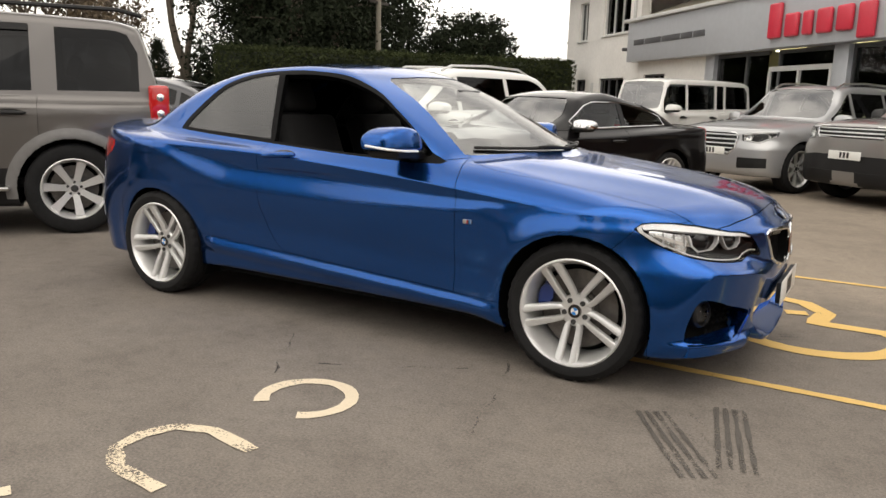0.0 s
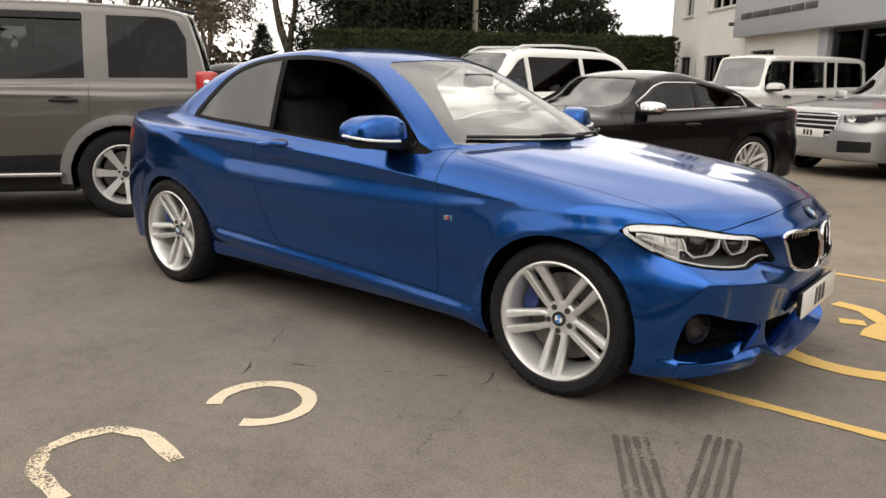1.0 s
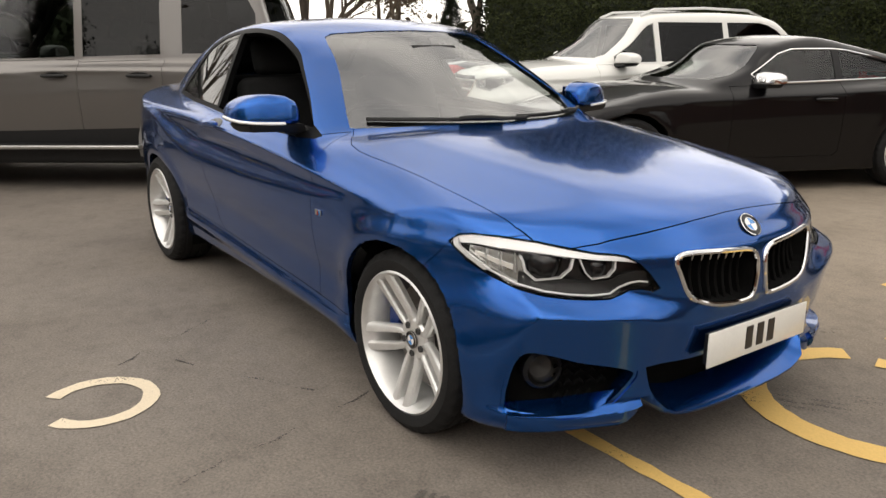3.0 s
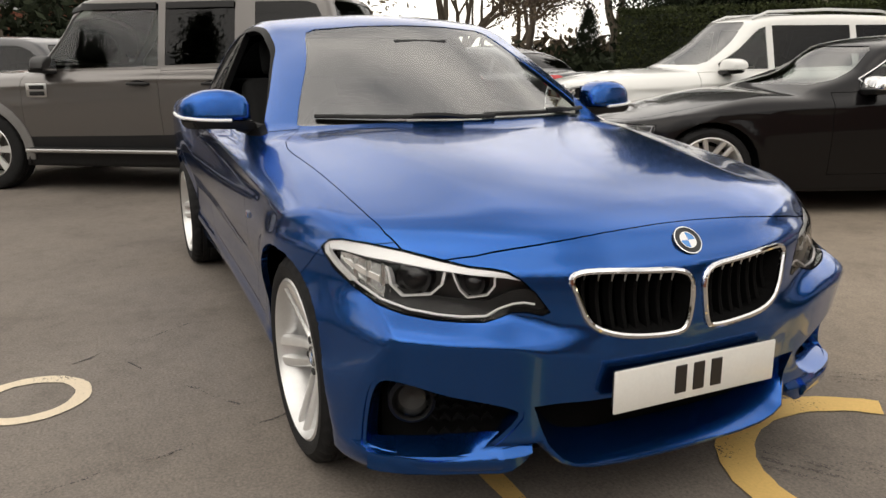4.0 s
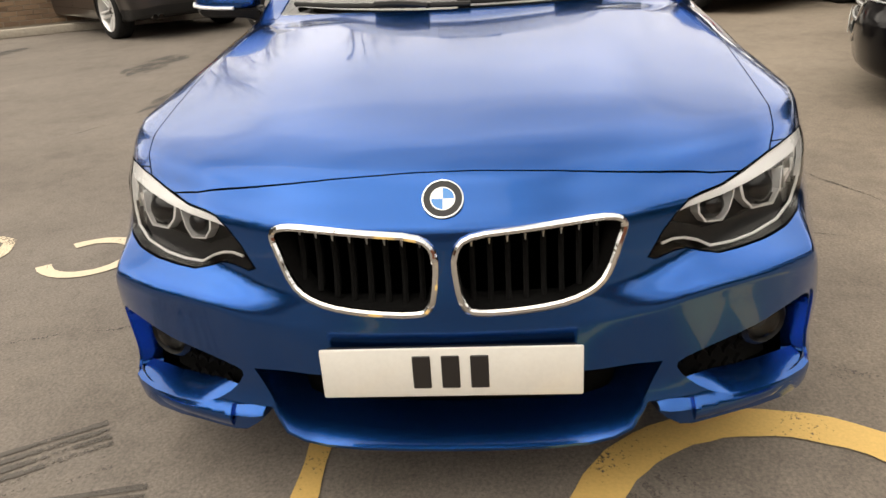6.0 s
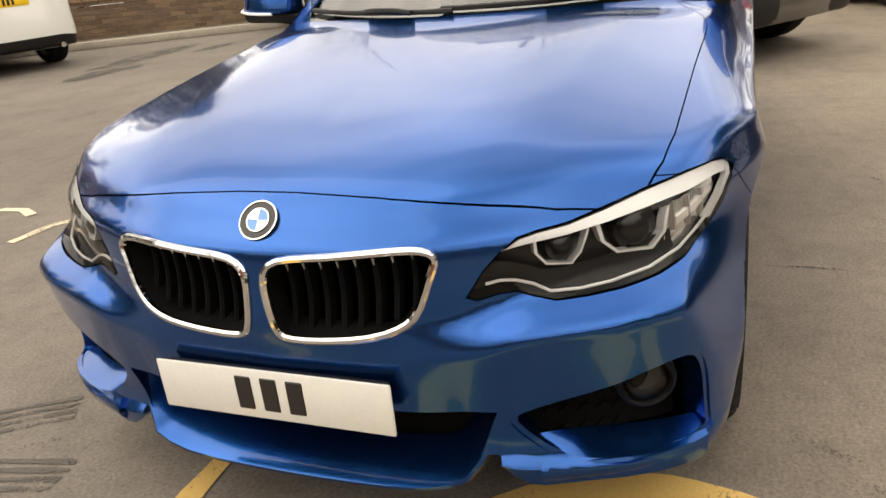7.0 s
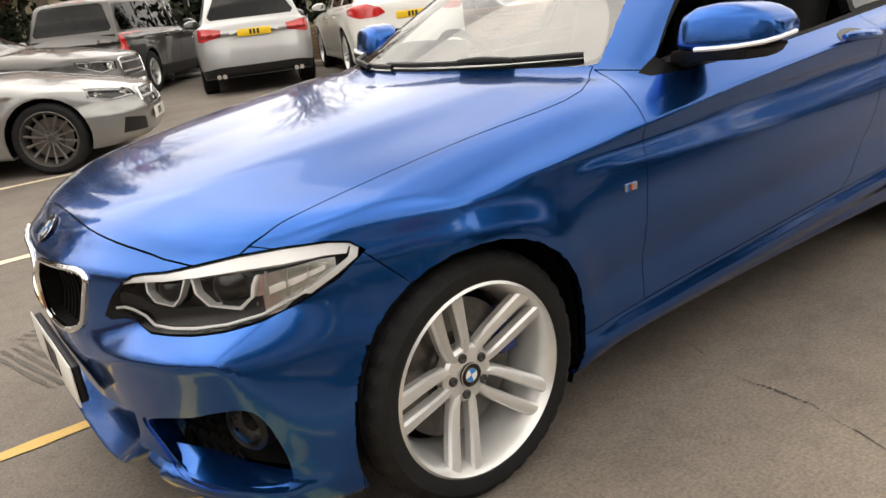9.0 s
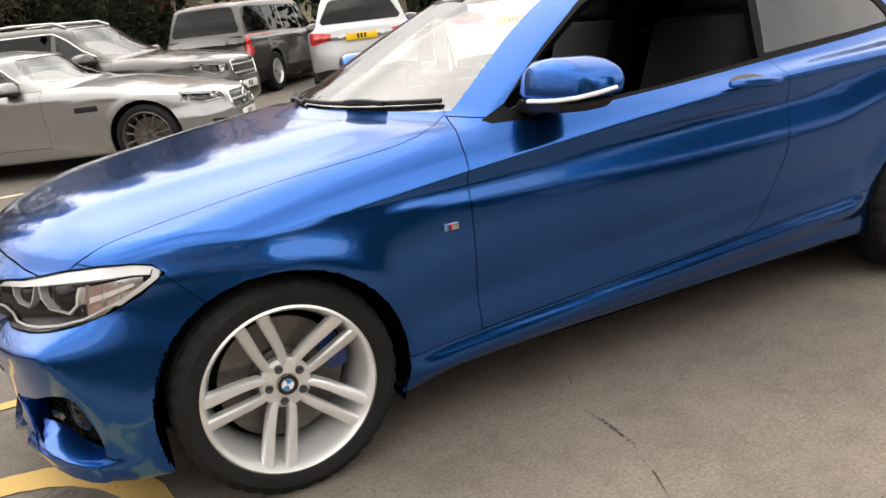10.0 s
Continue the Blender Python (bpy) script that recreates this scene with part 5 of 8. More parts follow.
    sh.mark("screen", FRONT, [(-0.1, z0 + 0.01), (gtop(z0) - 0.14, z0), (gtop(z0) - 0.085, z0 + 0.04), (gtop(z1) - 0.085, z1 - 0.03), (gtop(z1) - 0.14, z1), (-0.1, z1 + 0.015)], lambda c: c.x > S["x0"] and c.z > zc - 0.05)
    z0, z1 = zd + 0.05, zr - 0.13
    sh.mark("rear_glass", REAR, [(-0.1, z0), (gtop(z0) - 0.16, z0), (gtop(z0) - 0.12, z0 + 0.05), (gtop(z1) - 0.14, z1 - 0.04), (gtop(z1) - 0.2, z1), (-0.1, z1 + 0.01)], lambda c: c.x < S["x0"] and c.z > zd - 0.02)
    only = ("body",)
    if head:
        sh.mark("head", CORNER, u_front(f, head), lambda c: c.x > xa - 0.2, 0, only)
    if tail:
        sh.mark("tail", RCORNER, u_rear(f, tail), lambda c: c.x < -xa + 0.2, 0, only)
    if grille:
        sh.mark("grille", FRONT, [(-0.1, grille[0][1])] + list(grille) + [(-0.1, grille[-1][1])], lambda c: c.x > xa, 0, only)
    if lower:
        for k, pl in enumerate(lower):
            sh.mark("lower", FRONT if pl[0] == "f" else REAR, pl[1], lambda c, s=pl[0]: (c.x > xa + 0.2) if s == "f" else (c.x < -xa - 0.2), 0, only)
    if cladding:
        sh.mark("cladding", SIDE, [(xf + 0.2, zb0 + cladding - 0.04), (0, zb0 + cladding), (xr - 0.2, zb0 + cladding + 0.06), (xr - 0.2, 0), (xf + 0.2, 0)], lambda c: True, 0, only)
    cuts = [x_hi + 0.22] + list(pillars[:doors])
    zs = zb0 + 0.14
    for k in range(min(doors, len(cuts) - 1)):
        a, b = cuts[k], cuts[k + 1]
        low_b = b
        if abs(b + xa) < ra + 0.1:
            low_b = max(b, -xa + ra + 0.03)
        poly = [(a, zs), (a, zbelt), (b, zbelt + 0.02), (b, zbelt * 0.6 + zs * 0.4), (low_b, zs + 0.04), (low_b + 0.05, zs)]
        sh.mark("door_%d" % k, SIDE, poly, lambda c: c.y > hw * 0.6 and c.z < zbelt + 0.03, 0.004, only)
    sh.mark("bonnet", TOP, [(xf - 0.16, -0.1), (xf - 0.19, hw * 0.4), (xf - 0.30, hw * 0.66), (xf - 0.45, hw * 0.78), (xc + 0.25, hw * 0.84), (xc + 0.02, hw * 0.80), (xc + 0.08, -0.1)], lambda c: c.z > zn - 0.3 and c.x > xc - 0.05, 0.004, only)

    car = thing(name, label, category, m, "parked cars")
    body = panel(sh, "body", "body", mat, car, "both", 0.02)
    panel(sh, "bonnet", "bonnet", mat, car)
    panel(sh, "windscreen", "screen", M_SCREEN, car, "both", 0, 0.006)
    panel(sh, "rear_window", "rear_glass", M_TINT, car, "both", 0, 0.006)
    if grille:
        g = panel(sh, "grille", "grille", M_GLOSSBLACK, car, "both", 0.02, 0.012)
        zs_ = [p[1] for p in grille]
        ym = max(p[0] for p in grille)
        for k in range(bars):
            z = min(zs_) + (max(zs_) - min(zs_)) * (k + 0.5) / bars
            yy = [t for t in np.linspace(0, ym, 30) if inside([(-0.1, grille[0][1])] + list(grille) + [(-0.1, grille[-1][1])], t, z)]
            if yy:
                w = yy[-1] - 0.01
                pts = [on(f, FRONT, abs(t), z, 0.0) for t in np.linspace(-w, w, 9)]
                part("grille_bar", tube([(p.x, t, p.z) for p, t in zip(pts, np.linspace(-w, w, 9))], 0.011, 6), M_SATIN, g)
        ring = [on(f, FRONT, p[0], p[1], -0.002) for p in grille]
        pts = [(p.x, p.y, p.z) for p in ring] + [(p.x, -p.y, p.z) for p in ring[::-1]]
        part("grille_surround", tube(pts, 0.012, 6, None, True), M_CHROME, g)
    if lower:
        panel(sh, "lower_trim", "lower", M_PLASTIC, car, "both", 0.02, 0.008)
    if cladding:
        panel(sh, "cladding", "cladding", M_PLASTIC, car, "both", 0.02)
    for s, nm in ((1, "left"), (-1, "right")):
        if "glass_a" in sh.names:
            panel(sh, "side_window", "glass_a", M_GLASS, car, nm, 0, 0.006)
        if "glass_b" in sh.names:
            panel(sh, "rear_side_window", "glass_b", M_TINT, car, nm, 0, 0.006)
        if flare:
            for k in range(2):
                panel(sh, "arch_flare", "flare_%d" % k, flare_mat(mat), car, nm, 0.03, -0.012)
        for k in range(doors):
            if "door_%d" % k in sh.names:
                d = panel(sh, "door", "door_%d" % k, mat, car, nm)
                if d:
                    hx = cuts[k + 1] + 0.20
                    window_handle(f, d, hx, zbelt - 0.115, s, M_PLASTIC if (flare or zr > 1.75) else mat)
        if head:
            lamp = panel(sh, "headlamp", "head", M_LENS, car, nm, 0, -0.002, "clear headlamp")
            C, F, N = sh.take("head", nm, 0.0, 0.035)
            if lamp and len(F):
                under(new("lamp_housing", mesh_from("lamp_housing", C, F, N, M_HLBODY)), lamp)
                us = [p for p in u_front(f, head)]
                cu, cv = sum(p[0] for p in us) / len(us), sum(p[1] for p in us) / len(us)
                hh = max(p[1] for p in us) - min(p[1] for p in us)
                for du in (-0.30, 0.25):
                    span = max(p[0] for p in us) - min(p[0] for p in us)
                    c = on(f, CORNER, cu + du * span, cv, 0.022)
                    mm = Matrix.Translation((c.x, c.y * s, c.z)) @ Vector((0.9, 0.4 * s, 0)).to_track_quat("Z", "Y").to_matrix().to_4x4()
                    part("lamp_bowl", lathe([(hh * 0.36, 0.012), (hh * 0.30, -0.005), (hh * 0.12, -0.012), (0.0001, 0.004)], 16, "z", None, mm), M_REFLECTOR, lamp)
                k = len(us) // 2
                part("light_strip", loop_on(f, CORNER, [(a + (cu - a) * 0.1, b + (cv - b) * 0.16) for a, b in us], 0.006, 0.010, s, 5), M_DRL, lamp)
        if tail:
            panel(sh, "tail_lamp", "tail", M_RED, car, nm, 0.02, -0.004, "red tail lamp")
        mirror_pod(f, car, x_hi + 0.02 - 0.06, zbelt + 0.0, s, caps or (mat if not flare else M_GREYPLASTIC), False, 1.05 if zr > 1.5 else 0.92, hw - 0.14)
        if chrome_line and outline:
            part("window_surround", loop_on(f, SIDE, outline[::2], 0.008, 0.0, s, 5), M_CHROME, car)
        if rails:
            zt = lambda x: float(S["Zg"](np.array(x))) - 0.02
            yy = gtop(zr) - 0.10
            part("roof_rail", tube([(x, (yy + 0.03) * s, zt(x) + dz) for x, dz in ((xrf - 0.12, -0.01), (xrf - 0.3, 0.04), ((xrf + xrr) / 2, 0.05), (xrr + 0.35, 0.045), (xrr + 0.15, -0.01))], 0.016, 6), M_SATIN, car)
        for x in (xa, -xa):
            bm = bmesh.new()
            rows = []
            for yy in (hw - 0.36, hw - 0.05):
                rows.append([bm.verts.new((x + (ra + 0.012) * math.cos(a), yy * s, R + (ra + 0.012) * math.sin(a))) for a in np.linspace(-0.3, math.pi + 0.3, 18)])
            for i in range(17):
                bm.faces.new((rows[0][i], rows[0][i + 1], rows[1][i + 1], rows[1][i]))
            bm.faces.new(rows[0])
            part("arch_liner", bm, M_LINER, car)
        if step_bar:
            part("side_step", box((wb - 2 * ra - 0.10, 0.14, 0.035), (0, s * (hw - 0.01), 0.40), 0.012), M_SATIN, car, "bright side step")
            part("step_tread", box((wb - 2 * ra - 0.16, 0.10, 0.008), (0, s * (hw - 0.015), 0.421), 0.002), M_PLASTIC, car)
        if vents:
            c = on(f, SIDE, xa - ra - 0.20, zbelt - 0.17)
            v = part("wing_vent", box((0.22, 0.03, 0.13), (c.x, (c.y - 0.008) * s, c.z), 0.008), M_SATIN, car)
            for k in range(2):
                part("vent_slot", box((0.16, 0.006, 0.038), (c.x - 0.01, (c.y + 0.008) * s, c.z - 0.028 + 0.056 * k), 0.003), M_PLASTIC, v)
        if exhaust:
            for dy in ((0.0, 0.085) if exhaust == 2 else (0.0,)):
                e = on(f, REAR, hw * 0.62, 0.32)
                part("exhaust_tip", tube([(e.x + 0.10, s * (hw * 0.60 + dy), 0.30), (e.x - 0.012, s * (hw * 0.60 + dy), 0.30)], 0.036, 12), M_CHROME, car)
    if front_plate is not None:
        p = on(f, FRONT, 0.0, front_plate)
        plate(car, Matrix.Translation((p.x + 0.012, 0, front_plate)) @ Matrix.Rotation(math.pi / 2, 4, "Z"), M_PLATE)
    if rear_plate is not None:
        p = on(f, REAR, 0.0, rear_plate)
        plate(car, Matrix.Translation((p.x - 0.012, 0, rear_plate)) @ Matrix.Rotation(-math.pi / 2, 4, "Z"), M_YPLATE)
    # cabin
    part("underbody", box((L - 0.5, 2 * hw - 0.75, 0.05), ((xf + xr) / 2, 0, zb0 + 0.06), 0.01), M_LINER, car)
    part("cabin_floor", box((abs(xc - xg) + 0.3, 1.9 * (hw - 0.2), 0.08), ((xc + xg) / 2 + 0.1, 0, 0.42), 0.02), cloth, car)
    part("dashboard", box((0.4, 1.8 * (hw - 0.2), 0.4), (xc - 0.25, 0, zc - 0.25), 0.06, 3), M_TRIM, car)
    dz = zbelt - 0.95
    for x0 in ((xc - 1.15, xc - 2.0) if xc - 2.0 > xg + 0.7 else (xc - 1.1,)):
        for yy in (0.37, -0.37):
            st = seat(car, 0, 0, cloth)
            st.matrix_basis = Matrix.Translation((x0, yy, dz + 0.02))
    w = make_wheel(R, 0.235, rim, style, spokes, 0, None, wheel_mat or M_ALLOY, False, low_wheels)
    for x, y, sp in ((xa, hw - 0.135, 0.3), (xa, -hw + 0.135, 0.9), (-xa, hw - 0.135, 0.6), (-xa, -hw + 0.135, 0.1)):
        place_wheel(w, car, x, y, R, steer if x > 0 else 0, sp)
    drop_model(w)
    if extra:
        extra(car, f, S, mat)
    return car


def flare_mat(mat):
    return M_FLARE


M_FLARE = material("pale_grey_trim", (0.22, 0.215, 0.21), 0.45, 0.3, var=0.08, scale=20)


def stand(x, y, heading, z=0.0):
    return Matrix.Translation((x, y, z)) @ Matrix.Rotation(radians(heading), 4, "Z")


SUV_HEAD = lambda zn, hw, xf: [("f", hw * 0.52, zn - 0.20), ("f", hw * 0.50, zn - 0.11), ("f", hw * 0.72, zn - 0.075), ("s", xf - 0.42, zn - 0.06), ("s", xf - 0.40, zn - 0.12), ("f", hw * 0.75, zn - 0.23)]
SUV_TAIL = lambda zd, hw, xr: [("r", hw * 0.50, zd - 0.22), ("r", hw * 0.50, zd - 0.10), ("r", hw * 0.72, zd - 0.03), ("s", xr + 0.32, zd - 0.03), ("s", xr + 0.28, zd - 0.15), ("r", hw * 0.8, zd - 0.24)]


def estate_extra(car, f, S, mat):
    xr = S["xr"]
    for s in (1, -1):
        tl = part("tail_lamp", box((0.17, 0.10, 0.33), (xr + 0.175, s * 0.862, 1.105), 0.028, 3), M_RED, car, "tall red tail lamp with clear segments")
        for z in (1.165, 1.025):
            part("lamp_segment", lathe([(0.0001, 0.012), (0.03, 0.009), (0.042, 0.0), (0.042, -0.03)], 18, "y", None, Matrix.Translation((xr + 0.165, s * 0.905, z)) @ Matrix.Diagonal((1, s, 1, 1))), M_REFLECTOR, tl)
        for x0, x1 in ((0.46, -0.40), (-0.50, -1.16)):
            part("window_visor", ribbon(f, SIDE, [((x, 1.735 - 0.02 * (x > 0.4)), (x, 1.680 - 0.03 * (x > 0.4))) for x in np.linspace(x0, x1, 9)], -0.022, 0.016, s), M_PLASTIC, car)
        part("amber_reflector", box((0.05, 0.012, 0.12), (S["xf"] - 0.40, s * (0.925), 0.90), 0.005), M_AMBER, car)
        part("roof_rail", tube([(0.3, 0.66 * s, 1.875), (-0.1, 0.68 * s, 1.90), (-1.85, 0.68 * s, 1.90), (-2.05, 0.66 * s, 1.86)], 0.02, 6), M_PLASTIC, car)
        part("mud_flap", box((0.02, 0.2, 0.30), (0.99, s * 0.83, 0.42), 0.004), M_PLASTIC, car)


def tall_estate(name, label, mat, m, fine):
    hw, zn, zd = 0.955, 1.10, 1.16
    return vehicle(name, label, "off-roader", mat, m, 4.63, 2.885, hw, 1.865, zn, 1.17, 1.02, 0.46, -2.03, -2.24, zd, 1.13, 0.382, 0.258, 0.86, 0.20, 0.16, 0.032 if fine else 0.045,
                   "slot", 7, (-0.45, -1.20, -1.32), -0.05,
                   head=[("f", 0.58, 0.86), ("f", 0.58, 1.01), ("f", 0.84, 1.02), ("s", 1.98, 1.00), ("s", 1.98, 0.86), ("f", 0.84, 0.84)],
                   grille=[(0.50, 0.88), (0.54, 0.92), (0.54, 1.0), (0.50, 1.03)], bars=3, lower=[("f", [(-0.1, 0.45), (0.85, 0.45), (0.85, 0.62), (0.55, 0.66), (-0.1, 0.66)])],
                   cladding=0.30, front_plate=0.66, vents=True, step_bar=True, flare=0.085, round_x=0.62, arch=0.43, extra=estate_extra, low_wheels=not fine, glass_end=-2.0)


tall_estate("off_roader", "grey off-road estate with pale arch flares and a bright side step", M_GREY, stand(-5.09, -0.57, 234.4), True)
tall_estate("off_roader", "bronze off-road estate with a barred grille, facing the yard", M_BRONZE, stand(3.39, 9.14, 229.5), False)

vehicle("dark_coupe", "black two-door coupe with chrome window surrounds and large alloys", "car", M_BLACK, stand(-1.24, 4.55, 246), 4.63, 2.75, 0.925, 1.372, 0.74, 0.955, 0.90, 0.12, -0.95, -1.75, 1.0, 0.93, 0.34, 0.268, 0.87, 0.46, 0.42, 0.034,
        "double", 7, (-0.62,), -9.0,
        head=[("f", 0.43, 0.615), ("f", 0.42, 0.68), ("f", 0.62, 0.71), ("s", 1.78, 0.70), ("s", 1.80, 0.64), ("f", 0.72, 0.60)], tail=SUV_TAIL(1.0, 0.925, -2.39), grille=[(0.33, 0.36), (0.42, 0.55), (0.44, 0.68), (0.40, 0.71)], bars=4,
        chrome_line=True, doors=1, front_plate=0.45, low_wheels=False, caps=M_CHROME)

WHITE_HEAD = SUV_HEAD(1.0, 0.92, 2.24)
vehicle("white_suv", "white crossover with roof rails parked behind a black coupe", "car", M_WHITE, stand(-3.5, 5.65, 250), 4.70, 2.70, 0.92, 1.68, 1.0, 1.10, 1.0, 0.25, -1.7, -2.2, 1.12, 1.05, 0.36, 0.255, 0.89, 0.34, 0.36, 0.042,
        "slot", 5, (0.0, -0.95), -0.2, head=WHITE_HEAD, tail=SUV_TAIL(1.12, 0.92, -2.46), grille=[(0.25, 0.62), (0.40, 0.80), (0.46, 0.90), (0.40, 0.93)], bars=3, cladding=0.14, rails=True, front_plate=0.52)


def saloon(name, label, mat, m, hatch=False, rear=None, front=0.5, fine=0.045, style="slot", wm=None):
    return vehicle(name, label, "car", mat, m, 4.68, 2.80, 0.905, 1.44, 0.76, 0.98, 0.85, 0.05, -1.05 if not hatch else -1.6, -1.75 if not hatch else -2.15, 1.03, 0.96, 0.33, 0.25, 0.80, 0.42, 0.38, fine,
                   style, 5, (-0.15, -1.1), -0.3, head=[("f", 0.43, 0.62), ("f", 0.42, 0.70), ("f", 0.65, 0.73), ("s", 1.75, 0.74), ("s", 1.78, 0.66), ("f", 0.72, 0.61)], tail=SUV_TAIL(1.02, 0.905, -2.48),
                   grille=[(0.36, 0.52), (0.42, 0.60), (0.42, 0.69), (0.36, 0.72)], bars=3, lower=[("f", [(-0.1, 0.24), (0.6, 0.24), (0.55, 0.38), (-0.1, 0.38)])], front_plate=front, rear_plate=rear, wheel_mat=wm)


saloon("white_saloon", "white saloon with dark alloy wheels behind the grey off-roader", M_WHITE, stand(-8.25, 1.99, 226), False, 0.75, wm=M_GREYPLASTIC)
saloon("dark_saloon", "dark saloon with bright alloy wheels beside the white crossover", M_DARK, stand(-8.39, 4.6, 200))
saloon("black_convertible", "black car with a dark soft roof in the back row", M_BLACK, stand(-10.8, 12.6, 213), True)
saloon("silver_hatchback", "silver hatchback in the back row", M_SILVER, stand(-12.5, 16.0, 210), True)


def boxy_extra(car, f, S, mat):
    for s in (1, -1):
        for x in (1.475, -1.475):
            bm = bmesh.new()
            rows = [[bm.verts.new((x + r * math.cos(a) * 1.12, s * y, 0.40 + r * math.sin(a))) for a in np.linspace(0.1, math.pi - 0.1, 12)] for r, y in ((0.46, 0.74), (0.52, 0.74), (0.52, 0.93), (0.46, 0.94))]
            for a, b in zip(rows, rows[1:] + rows[:1]):
                for i in range(11):
                    bm.faces.new((a[i], a[i + 1], b[i + 1], b[i]))
            part("wheel_arch", bm, M_PLASTIC, car)


vehicle("white_off_roader", "white boxy four-door off-roader with square windows", "off-roader", M_WHITE, stand(-1.95, 12.46, 243.4), 4.5, 2.95, 0.79, 1.80, 1.08, 1.14, 0.72, 0.50, -2.15, -2.22, 1.16, 1.12, 0.40, 0.24, 0.62, 0.10, 0.05, 0.045,
        "slot", 5, (-0.05, -0.95, -1.25), -0.5, head=[("f", 0.46, 0.84), ("f", 0.46, 1.0), ("f", 0.62, 1.02), ("f", 0.66, 0.92), ("f", 0.62, 0.82)], grille=[(0.40, 0.80), (0.42, 0.9), (0.42, 1.0), (0.38, 1.03)], bars=2, front_plate=0.6, round_x=0.35, extra=boxy_extra)
vehicle("silver_suv", "silver crossover with a dark grille and roof rails", "car", M_SILVER, stand(1.12, 10.17, 242), 4.63, 2.81, 0.94, 1.64, 0.96, 1.08, 1.0, 0.25, -1.6, -2.1, 1.1, 1.03, 0.365, 0.268, 0.88, 0.36, 0.36, 0.042,
        "slot", 7, (0.0, -0.95), -0.2, head=SUV_HEAD(0.96, 0.94, 2.28), tail=SUV_TAIL(1.1, 0.94, -2.35), grille=[(0.30, 0.55), (0.40, 0.66), (0.42, 0.84), (0.37, 0.87)], bars=5, lower=[("f", [(0.45, 0.36), (0.82, 0.38), (0.82, 0.52), (0.45, 0.52)])], rails=True, front_plate=0.60)
LOWER_REAR = [("r", [(-0.1, 0.2), (0.9, 0.2), (0.9, 0.40), (0.6, 0.44), (-0.1, 0.44)])]
vehicle("brown_suv", "dark grey-brown sporty crossover seen from behind, twin exhausts", "car", M_BROWN, stand(-8.87, -5.67, 227.2), 4.68, 2.81, 0.94, 1.62, 0.93, 1.06, 0.95, 0.2, -1.45, -2.15, 1.08, 1.03, 0.365, 0.265, 0.87, 0.40, 0.38, 0.042,
        "double", 5, (-0.05, -1.0), -0.2, head=SUV_HEAD(0.93, 0.94, 2.27), tail=SUV_TAIL(1.03, 0.94, -2.41), lower=LOWER_REAR, rear_plate=0.62, exhaust=2)
vehicle("dark_suv", "dark parked crossover behind the grey off-roader", "car", M_DARK, stand(-9.3, -2.85, 232), 4.6, 2.75, 0.92, 1.58, 0.98, 1.08, 1.0, 0.2, -1.7, -2.15, 1.1, 1.04, 0.36, 0.255, 0.88, 0.36, 0.36, 0.045,
        "slot", 5, (-0.05, -1.0), -0.2, head=SUV_HEAD(0.98, 0.92, 2.25), tail=SUV_TAIL(1.1, 0.92, -2.35))
vehicle("cream_suv", "off-white sporty crossover seen from behind, large red lamps", "car", M_WHITE, stand(-5.53, -10.38, 250), 4.85, 2.895, 0.965, 1.70, 1.0, 1.12, 1.05, 0.3, -1.5, -2.2, 1.16, 1.08, 0.385, 0.275, 0.88, 0.40, 0.38, 0.042,
        "double", 5, (0.0, -1.0), -0.2, head=SUV_HEAD(1.0, 0.965, 2.33), tail=[("r", 0.42, 0.98), ("r", 0.48, 1.06), ("r", 0.66, 1.13), ("r", 0.80, 1.13), ("s", -2.02, 1.08), ("s", -2.02, 1.0), ("r", 0.8, 0.92), ("r", 0.55, 0.93)], lower=LOWER_REAR, rear_plate=0.92, exhaust=1)
vehicle("silver_estate_suv", "silver crossover seen from behind, red lamps and yellow plate", "car", M_SILVER, stand(-3.53, -11.76, 249.5), 4.65, 2.81, 0.94, 1.66, 0.98, 1.08, 1.0, 0.25, -1.75, -2.2, 1.10, 1.04, 0.37, 0.26, 0.86, 0.36, 0.34, 0.042,
        "double", 5, (0.0, -0.95), -0.2, head=SUV_HEAD(0.98, 0.94, 2.26), tail=[("r", 0.50, 0.90), ("r", 0.50, 1.0), ("r", 0.75, 1.04), ("s", -2.10, 1.03), ("s", -2.10, 0.86), ("r", 0.8, 0.84)], lower=LOWER_REAR, rear_plate=0.93, exhaust=2, rails=True)


def pickup_extra(car, f, S, mat):
    xr = S["xr"]
    part("tailgate_seam", box((0.02, 1.5, 0.012), (xr + 0.085, 0, 1.12), 0.002), M_PLASTIC, car)
    part("tailgate_handle", box((0.03, 0.22, 0.07), (xr + 0.05, 0, 1.0), 0.01), M_PLASTIC, car)
    part("brake_light", box((0.03, 0.5, 0.035), (xr + 0.36, 0, 1.70), 0.008), M_RED, car)


vehicle("pickup_truck", "grey double-cab pickup with a hardtop, seen from behind", "pickup", M_SHADEDGREY, stand(-2.2, -14.5, 233.5), 5.2, 3.15, 0.93, 1.78, 1.05, 1.15, 1.2, 0.6, -2.35, -2.62, 1.14, 1.10, 0.38, 0.24, 0.95, 0.22, 0.28, 0.045,
        "slot", 6, (0.15, -0.75), -0.3, head=SUV_HEAD(1.05, 0.93, 2.52), tail=[("r", 0.78, 0.78), ("r", 0.78, 1.10), ("r", 0.84, 1.13), ("s", -2.45, 1.13), ("s", -2.45, 0.78), ("r", 0.86, 0.76)], cladding=0.2, round_x=0.5, extra=pickup_extra)


